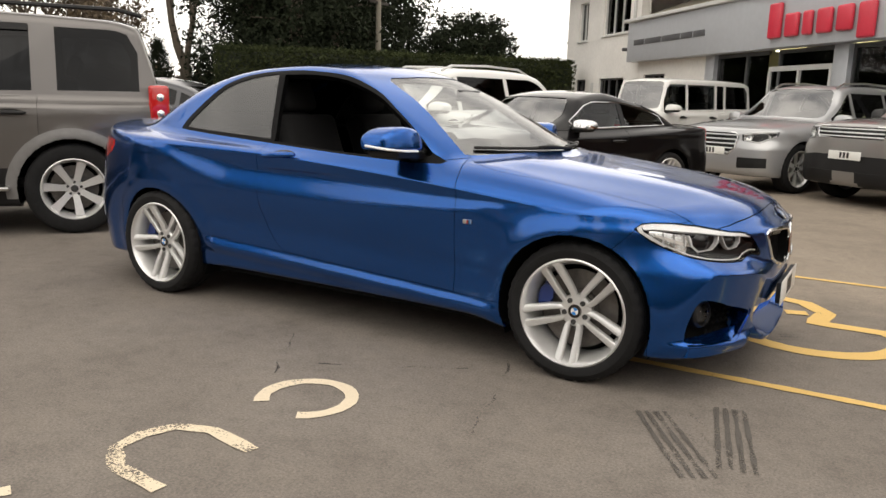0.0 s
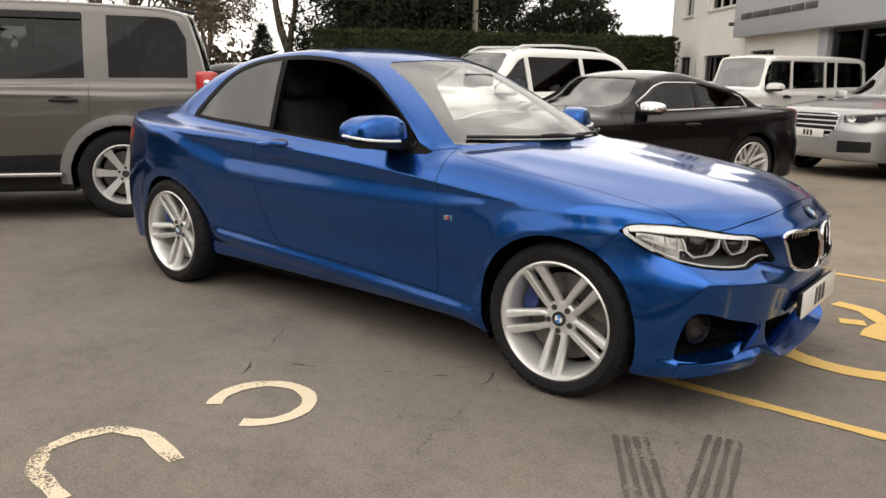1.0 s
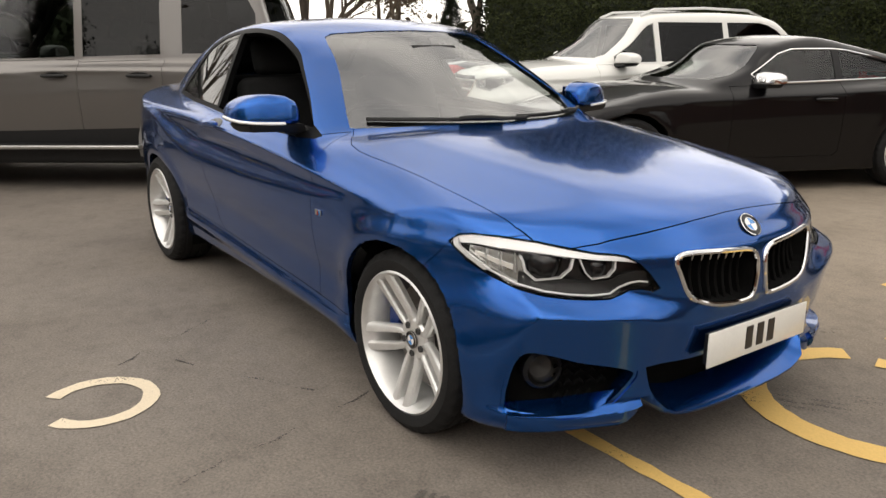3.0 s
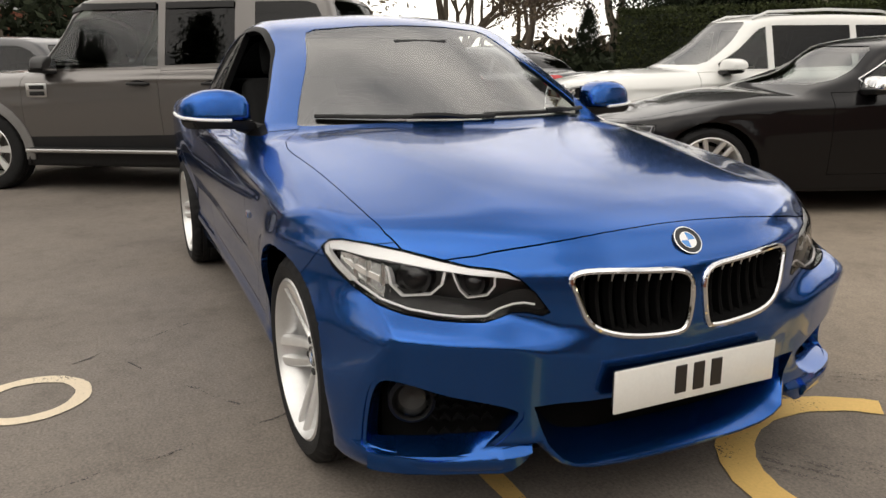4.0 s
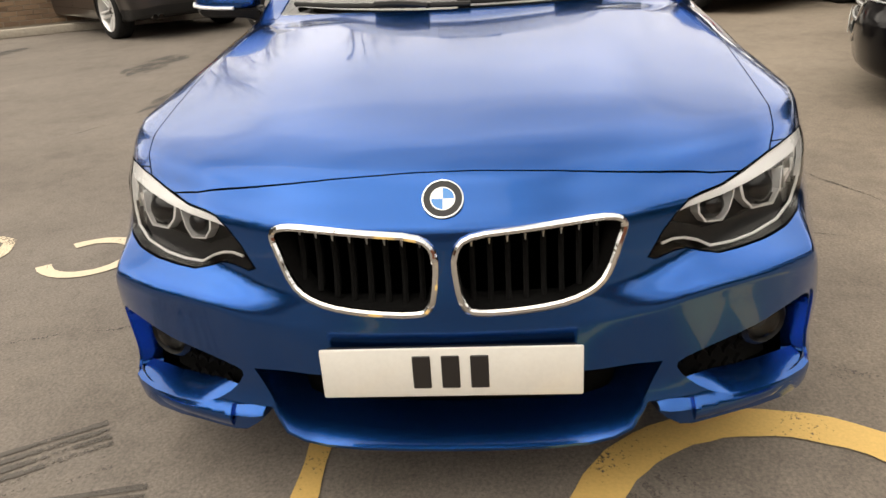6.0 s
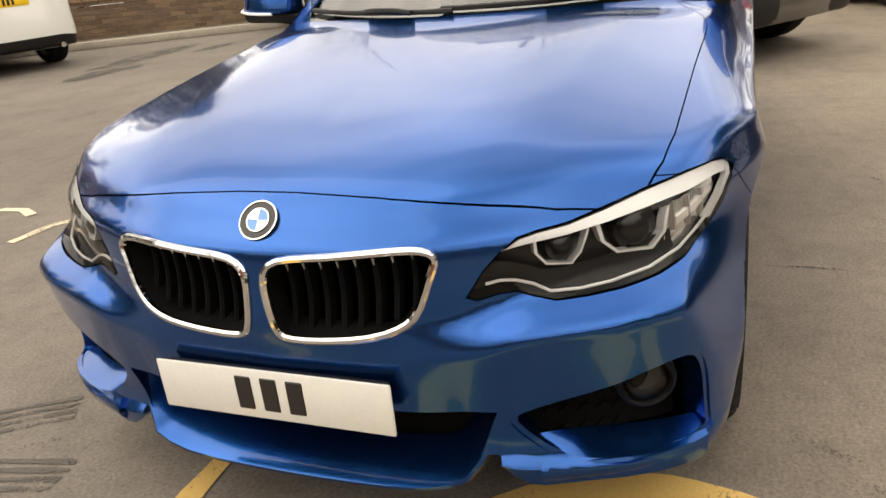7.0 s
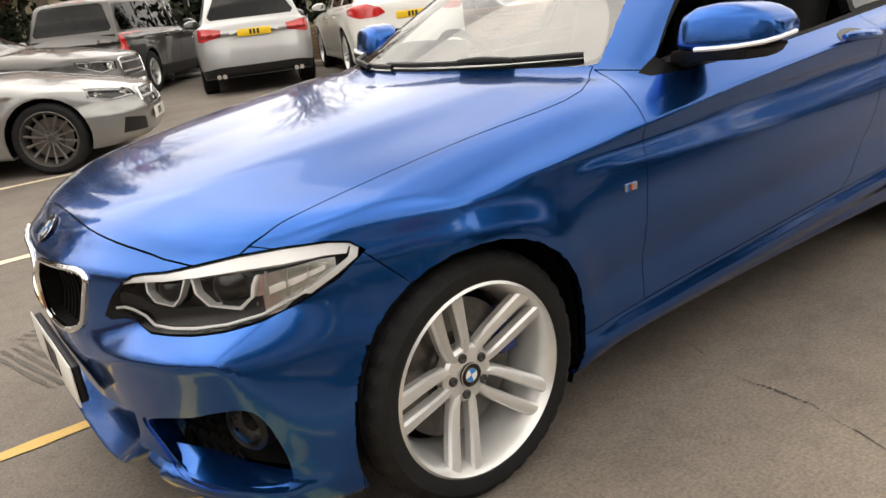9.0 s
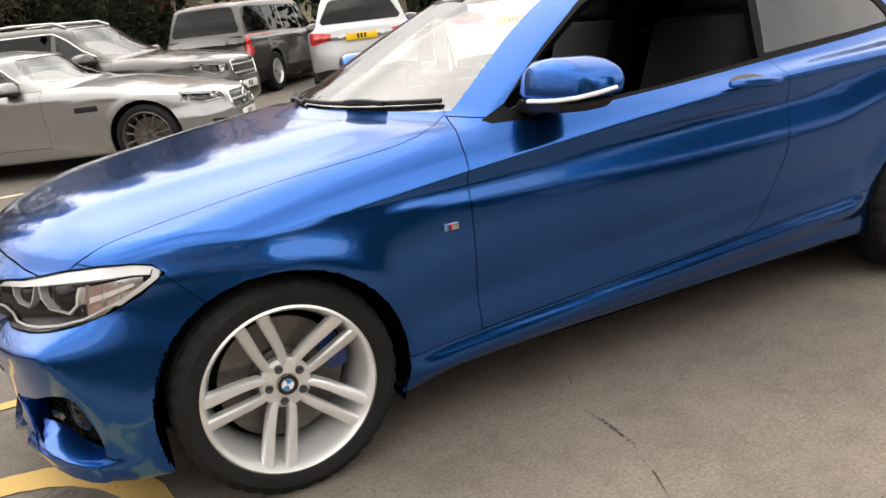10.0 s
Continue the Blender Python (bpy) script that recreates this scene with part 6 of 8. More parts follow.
def roadster_extra(car, f, S, mat):
    part("grille_star", lathe([(0.085, 0.0), (0.085, 0.012), (0.068, 0.012), (0.068, 0.0)], 24, "z", None, Matrix.Translation(on(f, FRONT, 0.0, 0.56, -0.004)) @ Matrix.Rotation(math.pi / 2, 4, "Y")), M_CHROME, car)
    for s in (1, -1):
        c = on(f, SIDE, 0.66, 0.66)
        part("wing_vent", box((0.24, 0.012, 0.055), (c.x, c.y * s, c.z), 0.004), M_PLASTIC, car)


vehicle("silver_roadster", "silver two-seat roadster with many-spoked dark alloys", "car", M_PALE, stand(1.84, -6.9, 153.8), 4.14, 2.43, 0.90, 1.30, 0.70, 0.92, 0.55, -0.05, -0.85, -1.45, 0.95, 0.88, 0.325, 0.25, 0.83, 0.44, 0.42, 0.034,
        "fine", 14, (-0.7,), -2.0, head=[("f", 0.46, 0.60), ("f", 0.45, 0.66), ("f", 0.66, 0.71), ("s", 1.55, 0.72), ("s", 1.60, 0.64), ("f", 0.72, 0.585)], tail=SUV_TAIL(0.92, 0.9, -2.1), grille=[(0.36, 0.47), (0.40, 0.53), (0.38, 0.63), (0.34, 0.645)], bars=1,
        lower=[("f", [(0.42, 0.26), (0.76, 0.28), (0.74, 0.42), (0.46, 0.38)])], doors=1, front_plate=0.38, chrome_line=True, extra=roadster_extra, wheel_mat=M_DISC, low_wheels=False)
vehicle("grey_estate", "grey estate car with roof rails behind the roadster", "car", M_SHADEDGREY, stand(1.33, -10.0, 146), 4.9, 2.90, 0.93, 1.60, 0.93, 1.08, 0.95, 0.15, -1.75, -2.2, 1.08, 1.02, 0.36, 0.26, 0.88, 0.36, 0.36, 0.042,
        "slot", 5, (-0.1, -1.0), -0.3, head=SUV_HEAD(0.93, 0.93, 2.3), tail=SUV_TAIL(1.08, 0.93, -2.5), grille=[(0.36, 0.62), (0.40, 0.70), (0.40, 0.83), (0.36, 0.85)], bars=2, rails=True, front_plate=0.5, chrome_line=True)
saloon("silver_saloon", "silver saloon passing beyond the low wall", M_SILVER, stand(-10.3, -11.6, 60), False, 0.75)
saloon("white_hatchback", "white hatchback parked beyond the low brick wall", M_WHITE, stand(-12.5, -11.0, 240), True)
saloon("pale_saloon", "pale saloon parked beyond the low brick wall", M_SILVER, stand(-13.5, -7.6, 240), True)


# ---- ground ----
def asphalt():
    m = bpy.data.materials.new("asphalt")
    m.use_nodes = True
    n, l = m.node_tree.nodes, m.node_tree.links
    b = n["Principled BSDF"]
    co = n.new("ShaderNodeTexCoord")

    def noise_node(scale, detail=5.0, rough=0.6):
        t = n.new("ShaderNodeTexNoise")
        t.inputs["Scale"].default_value, t.inputs["Detail"].default_value, t.inputs["Roughness"].default_value = scale, detail, rough
        l.new(co.outputs["Object"], t.inputs["Vector"])
        return t

    def ramp(src, stops):
        r = n.new("ShaderNodeValToRGB")
        e = r.color_ramp.elements
        while len(e) < len(stops):
            e.new(0.5)
        for k, (p, c) in zip(e, stops):
            k.position, k.color = p, (*c, 1)
        l.new(src, r.inputs[0])
        return r.outputs[0]

    def mix(kind, fac, a, c):
        x = n.new("ShaderNodeMixRGB")
        x.blend_type = kind
        x.inputs[0].default_value = fac
        l.new(a, x.inputs[1])
        l.new(c, x.inputs[2])
        return x.outputs[0]

    big, mid, fine = noise_node(0.35, 6), noise_node(2.4, 6, 0.65), noise_node(95, 3, 0.7)
    stone = n.new("ShaderNodeTexVoronoi")
    stone.inputs["Scale"].default_value = 150
    l.new(co.outputs["Object"], stone.inputs["Vector"])
    c = ramp(big.outputs["Fac"], [(0.30, (0.140, 0.122, 0.106)), (0.5, (0.177, 0.155, 0.134)), (0.72, (0.216, 0.192, 0.168))])
    c = mix("MULTIPLY", 0.75, c, ramp(mid.outputs["Fac"], [(0.32, (0.78, 0.77, 0.76)), (0.50, (1, 1, 1)), (0.75, (1.10, 1.09, 1.06))]))
    blot = noise_node(13, 7, 0.7)
    c = mix("MULTIPLY", 0.8, c, ramp(blot.outputs["Fac"], [(0.30, (0.80, 0.79, 0.78)), (0.5, (1, 1, 1)), (0.72, (1.12, 1.11, 1.09))]))
    c = mix("MULTIPLY", 0.6, c, ramp(fine.outputs["Fac"], [(0.30, (0.52, 0.52, 0.53)), (0.5, (1, 1, 1)), (0.70, (1.5, 1.47, 1.42))]))
    c = mix("MULTIPLY", 0.3, c, ramp(stone.outputs["Distance"], [(0.0, (1.25, 1.22, 1.18)), (0.6, (0.75, 0.75, 0.75))]))
    # the asphalt turns paler and warmer towards +y, along an uneven edge
    xyz, ad, drift, edge = n.new("ShaderNodeSeparateXYZ"), n.new("ShaderNodeMath"), noise_node(0.6, 5), n.new("ShaderNodeMapRange")
    l.new(co.outputs["Object"], xyz.inputs[0])
    ad.operation = "MULTIPLY_ADD"
    ad.inputs[1].default_value = 2.4
    l.new(drift.outputs["Fac"], ad.inputs[0])
    l.new(xyz.outputs["Y"], ad.inputs[2])
    edge.interpolation_type = "SMOOTHSTEP"
    edge.inputs["From Min"].default_value, edge.inputs["From Max"].default_value = 1.4, 3.4
    l.new(ad.outputs[0], edge.inputs["Value"])
    side_tint = n.new("ShaderNodeMixRGB")
    side_tint.blend_type = "MULTIPLY"
    side_tint.inputs[2].default_value = (1.42, 1.36, 1.25, 1)
    l.new(edge.outputs[0], side_tint.inputs[0])
    l.new(c, side_tint.inputs[1])
    l.new(side_tint.outputs[0], b.inputs["Base Color"])
    b.inputs["Roughness"].default_value = 0.86
    b.inputs["Specular IOR Level"].default_value = 0.35
    bp, bp2 = n.new("ShaderNodeBump"), n.new("ShaderNodeBump")
    bp.inputs["Strength"].default_value, bp.inputs["Distance"].default_value = 0.28, 0.004
    bp2.inputs["Strength"].default_value, bp2.inputs["Distance"].default_value = 0.08, 0.03
    l.new(fine.outputs["Fac"], bp.inputs["Height"])
    l.new(mid.outputs["Fac"], bp2.inputs["Height"])
    l.new(bp2.outputs[0], bp.inputs["Normal"])
    l.new(bp.outputs[0], b.inputs["Normal"])
    return m


M_ASPHALT = asphalt()
bm = bmesh.new()
radii = [0, 4, 8, 14, 25, 50, 110, 260, 600, 1500]
rings = [[bm.verts.new((0, 0, 0))]]
for r in radii[1:]:
    rings.append([bm.verts.new((r * math.cos(2 * math.pi * k / 48), r * math.sin(2 * math.pi * k / 48), 0)) for k in range(48)])
for k in range(48):
    bm.faces.new((rings[0][0], rings[1][k], rings[1][(k + 1) % 48]))
for a, b in zip(rings[1:], rings[2:]):
    for k in range(48):
        bm.faces.new((a[k], b[k], b[(k + 1) % 48], a[(k + 1) % 48]))
ground = part("ground", bm, M_ASPHALT, None, "", False)
tagged(ground, "worn brownish-grey asphalt yard with fine grit", "ground", kind="structure")


def worn_paint(name, color, wear):
    """Road paint rubbed through to the asphalt in ragged flecks."""
    m = bpy.data.materials.new(name)
    m.use_nodes = True
    n, l = m.node_tree.nodes, m.node_tree.links
    b = n["Principled BSDF"]
    co, t, t2, r, mx, mx2 = (n.new("ShaderNode" + k) for k in ("TexCoord", "TexNoise", "TexNoise", "ValToRGB", "MixRGB", "MixShader"))
    t.inputs["Scale"].default_value, t.inputs["Detail"].default_value = 130, 6
    t2.inputs["Scale"].default_value, t2.inputs["Detail"].default_value = 4, 4
    ad = n.new("ShaderNodeMath")
    ad.operation = "ADD"
    l.new(co.outputs["Object"], t.inputs["Vector"])
    l.new(co.outputs["Object"], t2.inputs["Vector"])
    l.new(t.outputs["Fac"], ad.inputs[0])
    l.new(t2.outputs["Fac"], ad.inputs[1])
    r.color_ramp.elements[0].position, r.color_ramp.elements[1].position = 0.5 * wear, 0.5 * wear + 0.05
    hf = n.new("ShaderNodeMath")
    hf.operation = "MULTIPLY"
    hf.inputs[1].default_value = 0.5
    l.new(ad.outputs[0], hf.inputs[0])
    l.new(hf.outputs[0], r.inputs[0])
    mx.inputs[1].default_value = (*[v * 0.72 for v in color], 1)
    mx.inputs[2].default_value = (*color, 1)
    l.new(t.outputs["Fac"], mx.inputs[0])
    l.new(mx.outputs[0], b.inputs["Base Color"])
    b.inputs["Roughness"].default_value = 0.75
    tr, out = n.new("ShaderNodeBsdfTransparent"), n["Material Output"]
    l.new(r.outputs[0], mx2.inputs[0])
    l.new(tr.outputs[0], mx2.inputs[1])
    l.new(b.outputs[0], mx2.inputs[2])
    l.new(mx2.outputs[0], out.inputs["Surface"])
    return m


M_CREAM = worn_paint("cream_road_paint", (0.80, 0.68, 0.50), 0.70)
M_CREAMWORN = worn_paint("rubbed_cream_road_paint", (0.78, 0.66, 0.48), 0.90)
M_YELLOW = worn_paint("yellow_road_paint", (0.76, 0.50, 0.16), 0.66)
M_MARK = worn_paint("tyre_rubber_marks", (0.105, 0.093, 0.080), 0.88)
M_CRACK = worn_paint("crack_dirt", (0.05, 0.045, 0.04), 1.0)


def stroke(path, w, bm=None, z=0.004, wob=0.004, seed=1):
    """A painted stripe along points on the ground, with slightly uneven edges."""
    bm = bm or bmesh.new()
    rnd = random.Random(seed)
    P = [Vector(p).to_3d() for p in path]
    fine = []
    for a, b in zip(P, P[1:]):
        k = max(1, int((b - a).length / 0.06))
        fine += [a.lerp(b, i / k) for i in range(k)]
    fine.append(P[-1])
    rows = []
    for i, p in enumerate(fine):
        t = (fine[min(i + 1, len(fine) - 1)] - fine[max(i - 1, 0)]).normalized()
        s = Vector((-t.y, t.x, 0)) * (w / 2 + rnd.uniform(-wob, wob))
        rows.append((bm.verts.new((p.x + s.x, p.y + s.y, z)), bm.verts.new((p.x - s.x, p.y - s.y, z))))
    for (a, b), (c, d) in zip(rows, rows[1:]):
        bm.faces.new((a, b, d, c))
    return bm


def arc(cx, cy, r, a0, a1, n=22, ry=None):
    return [(cx + r * math.cos(radians(a0 + (a1 - a0) * k / n)), cy + (ry or r) * math.sin(radians(a0 + (a1 - a0) * k / n))) for k in range(n + 1)]


def marking(name, label, bm, mat, category="road marking"):
    return tagged(part(name, bm, mat, None, "", False), label, category, kind="structure")


# the word CUSTOMER, painted letter by letter along the bays
LETTERS = {
    "C": [arc(0.5, 0.5, 0.46, 35, 325)],
    "U": [[(0.05, 1.0), (0.03, 0.4), (0.2, 0.08), (0.5, 0.0), (0.8, 0.08), (0.97, 0.4), (0.95, 1.0)]],
    "S": [[(0.92, 0.86), (0.6, 1.0), (0.2, 0.92), (0.08, 0.72), (0.3, 0.55), (0.7, 0.45), (0.92, 0.27), (0.75, 0.06), (0.4, 0.0), (0.06, 0.13)]],
    "T": [[(0.0, 1.0), (1.0, 1.0)], [(0.5, 1.0), (0.5, 0.0)]],
    "O": [arc(0.5, 0.5, 0.47, 0, 360)],
    "M": [[(0.0, 0.0), (0.08, 1.0), (0.5, 0.3), (0.92, 1.0), (1.0, 0.0)]],
    "E": [[(0.95, 1.0), (0.1, 1.0), (0.1, 0.0), (0.95, 0.0)], [(0.1, 0.5), (0.75, 0.5)]],
    "R": [[(0.1, 0.0), (0.1, 1.0), (0.65, 1.0), (0.9, 0.78), (0.65, 0.52), (0.1, 0.5)], [(0.5, 0.5), (0.95, 0.0)]],
}
run, up_dir = Vector((-0.13, -0.99)), Vector((0.99, -0.13))
for k, (ch, cx, cy) in enumerate((("C", 0.53, -1.65), ("U", 0.47, -2.28), ("S", 0.40, -2.93), ("T", 0.24, -3.62), ("O", 0.16, -4.2), ("M", 0.07, -4.70), ("E", 0.02, -5.19), ("R", -0.06, -5.68))):
    bm = bmesh.new()
    for j, path in enumerate(LETTERS[ch]):
        stroke([Vector((cx, cy)) + run * ((u - 0.5) * 0.40) + up_dir * ((v - 0.5) * 0.40) for u, v in path], 0.058, bm, 0.004, 0.004, k + j)
    marking("painted_letter", "cream painted letter %s on asphalt" % ch, bm, M_CREAMWORN if ch == "U" else M_CREAM)
# yellow bay lines and wheelchair sign
for k, (x0, x1, y) in enumerate(((1.35, 6.0, -0.38), (1.5, 6.0, 2.20))):
    marking("bay_line", "yellow painted bay line", stroke([(x0, y), (x1, y + 0.05)], 0.06, None, 0.004, 0.004, 20 + k), M_YELLOW)
for k, (x0, x1, y) in enumerate(((0.62, 6.0, -2.82), (0.5, 4.5, -5.45), (1.2, 5.5, -7.85))):
    marking("bay_line", "cream painted bay line", stroke([(x0, y), (x1, y + 0.04)], 0.09, None, 0.004, 0.004, 30 + k), M_CREAM)
bm = stroke(arc(2.20, 0.72, 0.45, 132, 372, 40), 0.115, None, 0.004, 0.003, 40)
marking("wheelchair_sign", "yellow painted wheelchair sign, wheel", bm, M_YELLOW)
bm = stroke([(1.92, 1.42), (2.10, 1.37), (2.24, 1.16), (2.20, 0.90), (2.56, 0.90), (2.80, 0.62)], 0.115, None, 0.0045, 0.003, 41)
marking("wheelchair_sign", "yellow painted wheelchair sign, seat and leg", bm, M_YELLOW)
marking("wheelchair_sign", "yellow painted wheelchair sign, arm", stroke([(2.02, 1.06), (2.14, 1.10)], 0.10, None, 0.005, 0.003, 42), M_YELLOW)
# tyre marks and cracks
rnd = random.Random(5)
bm = bmesh.new()
for (a, b) in (((1.76, -0.97), (2.06, -1.45)), ((2.03, -0.76), (2.16, -1.33))):
    a, b = Vector(a), Vector(b)
    t = (b - a).normalized()
    s = Vector((-t.y, t.x))
    for k in range(4):
        stroke([a + s * (k - 1.5) * 0.036, b + s * (k - 1.5) * 0.040], 0.020, bm, 0.003, 0.003, k)
tagged(part("tyre_marks", bm, M_MARK, None, "", False), "dark tyre tread marks on asphalt", "tyre marks", kind="stuff")
bm = bmesh.new()
for (a, b, n) in (((1.95, 0.45), (2.9, 1.0), 5), ((1.36, 0.80), (1.80, 1.40), 3), ((1.9, -0.9), (2.8, -2.2), 3), ((2.1, -1.9), (2.6, -3.3), 4)):
    a, b = Vector(a), Vector(b)
    t = (b - a).normalized()
    s = Vector((-t.y, t.x))
    for k in range(n):
        stroke([a + s * (k - 2) * 0.045, a.lerp(b, 0.5) + s * ((k - 2) * 0.045 + 0.03), b + s * (k - 2) * 0.045], 0.022, bm, 0.0028, 0.006, k + 7)
M_FAINT = worn_paint("faint_tyre_marks", (0.115, 0.10, 0.085), 1.08)
tagged(part("faint_tyre_marks", bm, M_FAINT, None, "", False), "faint brown tyre tracks on asphalt", "tyre marks", kind="stuff")
bm = bmesh.new()


def crack(a, b, seed, w=0.010):
    r = random.Random(seed)
    a, b = Vector(a), Vector(b)
    n = int((b - a).length / 0.07)
    t = (b - a).normalized()
    s = Vector((-t.y, t.x))
    off, pts = 0.0, []
    for i in range(n + 1):
        off = off * 0.9 + r.uniform(-0.022, 0.022)
        pts.append(a.lerp(b, i / n) + s * off)
    stroke(pts, w, bm, 0.0022, 0.004, seed)


crack((1.02, -0.74), (1.27, -1.60), 1, 0.007)
crack((-0.1, -1.0), (0.25, -1.5), 3)
crack((0.33, 0.62), (0.56, 1.55), 4, 0.006)
crack((-3.4, -2.0), (-1.6, -3.0), 6)
crack((-3.2, -5.0), (0.0, -6.2), 7, 0.014)
crack((-0.6, 1.4), (0.5, 1.9), 8)
crack((0.3, -1.3), (0.9, -0.95), 9)
tagged(part("cracks", bm, M_CRACK, None, "", False), "fine dark cracks in the asphalt", "cracks", kind="stuff")
M_STAIN = worn_paint("dark_patch", (0.07, 0.064, 0.058), 0.96)
bm = bmesh.new()
for (x, y, rx, ry, sd) in ((-3.2, -2.6, 1.0, 0.22, 1), (-4.8, -3.6, 0.7, 0.25, 2), (-5.8, -7.0, 1.2, 0.3, 3), (-4.5, -6.6, 0.7, 0.3, 4), (-6.4, -6.3, 0.5, 0.18, 7)):
    r = random.Random(sd)
    bm.faces.new([bm.verts.new((x + rx * math.cos(2 * math.pi * k / 22) * r.uniform(0.7, 1.1), y + ry * math.sin(2 * math.pi * k / 22) * r.uniform(0.7, 1.1), 0.0018)) for k in range(22)])
tagged(part("dark_patches", bm, M_STAIN, None, "", False), "dark damp patches on the asphalt", "stains", kind="stuff")


# ---- buildings ----
M_RENDER = material("white_render", (0.82, 0.80, 0.76), 0.85, var=0.06, scale=1.2, bump=0.25, bscale=60)
M_FASCIA = material("grey_fascia", (0.45, 0.465, 0.49), 0.45, 0.1, var=0.05, scale=0.8)
M_TANROOF = material("tan_roof", (0.30, 0.27, 0.20), 0.8, var=0.15, scale=2.0, bump=0.2, bscale=30)
M_PINK = material("red_pink_sign", (0.62, 0.03, 0.06), 0.4, coat=0.3, var=0.05, scale=4)
M_FRAME = material("white_frame", (0.62, 0.62, 0.60), 0.5, var=0.05, scale=5)
M_DARKFRAME = material("dark_frame", (0.09, 0.09, 0.095), 0.45, var=0.1, scale=5)
M_BRICK = material("red_brick", (0.24, 0.085, 0.05), 0.9, var=0.25, scale=3, bump=0.3, bscale=40)
M_STONE = material("tan_brick", (0.22, 0.15, 0.095), 0.92, var=0.25, scale=4, bump=0.4, bscale=50)
M_MORTAR = material("mortar", (0.26, 0.23, 0.19), 0.95, var=0.15, scale=8)
M_TILE = material("roof_tile", (0.13, 0.075, 0.055), 0.85, var=0.25, scale=3, bump=0.3, bscale=30)
M_CREAMWALL = material("cream_render", (0.68, 0.60, 0.42), 0.85, var=0.08, scale=1.5, bump=0.2, bscale=50)
M_TIMBER = material("dark_timber", (0.035, 0.028, 0.022), 0.8, var=0.3, scale=5, bump=0.3, bscale=30, stretch=(1, 1, 6))
M_FENCE = material("grey_fence", (0.20, 0.20, 0.21), 0.7, var=0.15, scale=4, bump=0.2, bscale=30)
M_KERB = material("pale_kerb", (0.40, 0.36, 0.30), 0.9, var=0.15, scale=3, bump=0.3, bscale=60)
M_FLOORIN = material("showroom_floor", (0.30, 0.28, 0.22), 0.35, var=0.1, scale=1)
M_WALLIN = material("showroom_wall", (0.42, 0.40, 0.24), 0.8, var=0.1, scale=0.6)
M_LAMP = material("ceiling_lamp", (1.0, 0.93, 0.72), 0.5, emit=5.0)
M_PANE = pane("building_glass", (0.55, 0.58, 0.56), 1.5)
M_DARKPANE = pane("dark_building_glass", (0.10, 0.11, 0.12), 1.5)

P0, D0 = Vector((-4.74, 18.79, 0)), Vector((0.67, -0.742, 0)).normalized()
N0 = Vector((-D0.y, D0.x, 0))
N0 = -N0 if N0.dot(Vector((-1, -1, 0))) < 0 else N0        # towards the yard
FM = Matrix((D0.to_4d(), (-N0).to_4d(), (0, 0, 1, 0), (0, 0, 0, 1))).transposed()
FM = Matrix.Translation(P0) @ Matrix(((D0.x, -N0.x, 0, 0), (D0.y, -N0.y, 0, 0), (0, 0, 1, 0), (0, 0, 0, 1)))


def slab(name, s0, s1, d0, d1, z0, z1, mat, parent, bevel=0.0, label=""):
    """A block in the building's own axes: along the front, back from it, and up."""
    return part(name, box((s1 - s0, d1 - d0, z1 - z0), ((s0 + s1) / 2, (d0 + d1) / 2, (z0 + z1) / 2), bevel), mat, parent, label, bevel > 0)


def wall_with_holes(name, s0, s1, z0, z1, holes, d0, th, mat, parent):
    """A wall along the front with openings cut through its thickness."""
    xs = sorted({s0, s1, *[h[0] for h in holes], *[h[1] for h in holes]})
    zs = sorted({z0, z1, *[h[2] for h in holes], *[h[3] for h in holes]})
    bm = bmesh.new()
    grid = {}

    def v(i, j, k):
        key = (i, j, k)
        if key not in grid:
            grid[key] = bm.verts.new((xs[i], d0 + (th if k else 0), zs[j]))
        return grid[key]

    def solid(i, j):
        if not (0 <= i < len(xs) - 1 and 0 <= j < len(zs) - 1):
            return False
        cx, cz = (xs[i] + xs[i + 1]) / 2, (zs[j] + zs[j + 1]) / 2
        return not any(h[0] < cx < h[1] and h[2] < cz < h[3] for h in holes)
    for i in range(len(xs) - 1):
        for j in range(len(zs) - 1):
            if not solid(i, j):
                continue
            for k in (0, 1):
                bm.faces.new((v(i, j, k), v(i + 1, j, k), v(i + 1, j + 1, k), v(i, j + 1, k)))
            for (di, dj, a, b) in ((-1, 0, (i, j), (i, j + 1)), (1, 0, (i + 1, j), (i + 1, j + 1)), (0, -1, (i, j), (i + 1, j)), (0, 1, (i, j + 1), (i + 1, j + 1))):
                if not solid(i + di, j + dj):
                    bm.faces.new((v(*a, 0), v(*b, 0), v(*b, 1), v(*a, 1)))
    return part(name, bm, mat, parent, "", False)


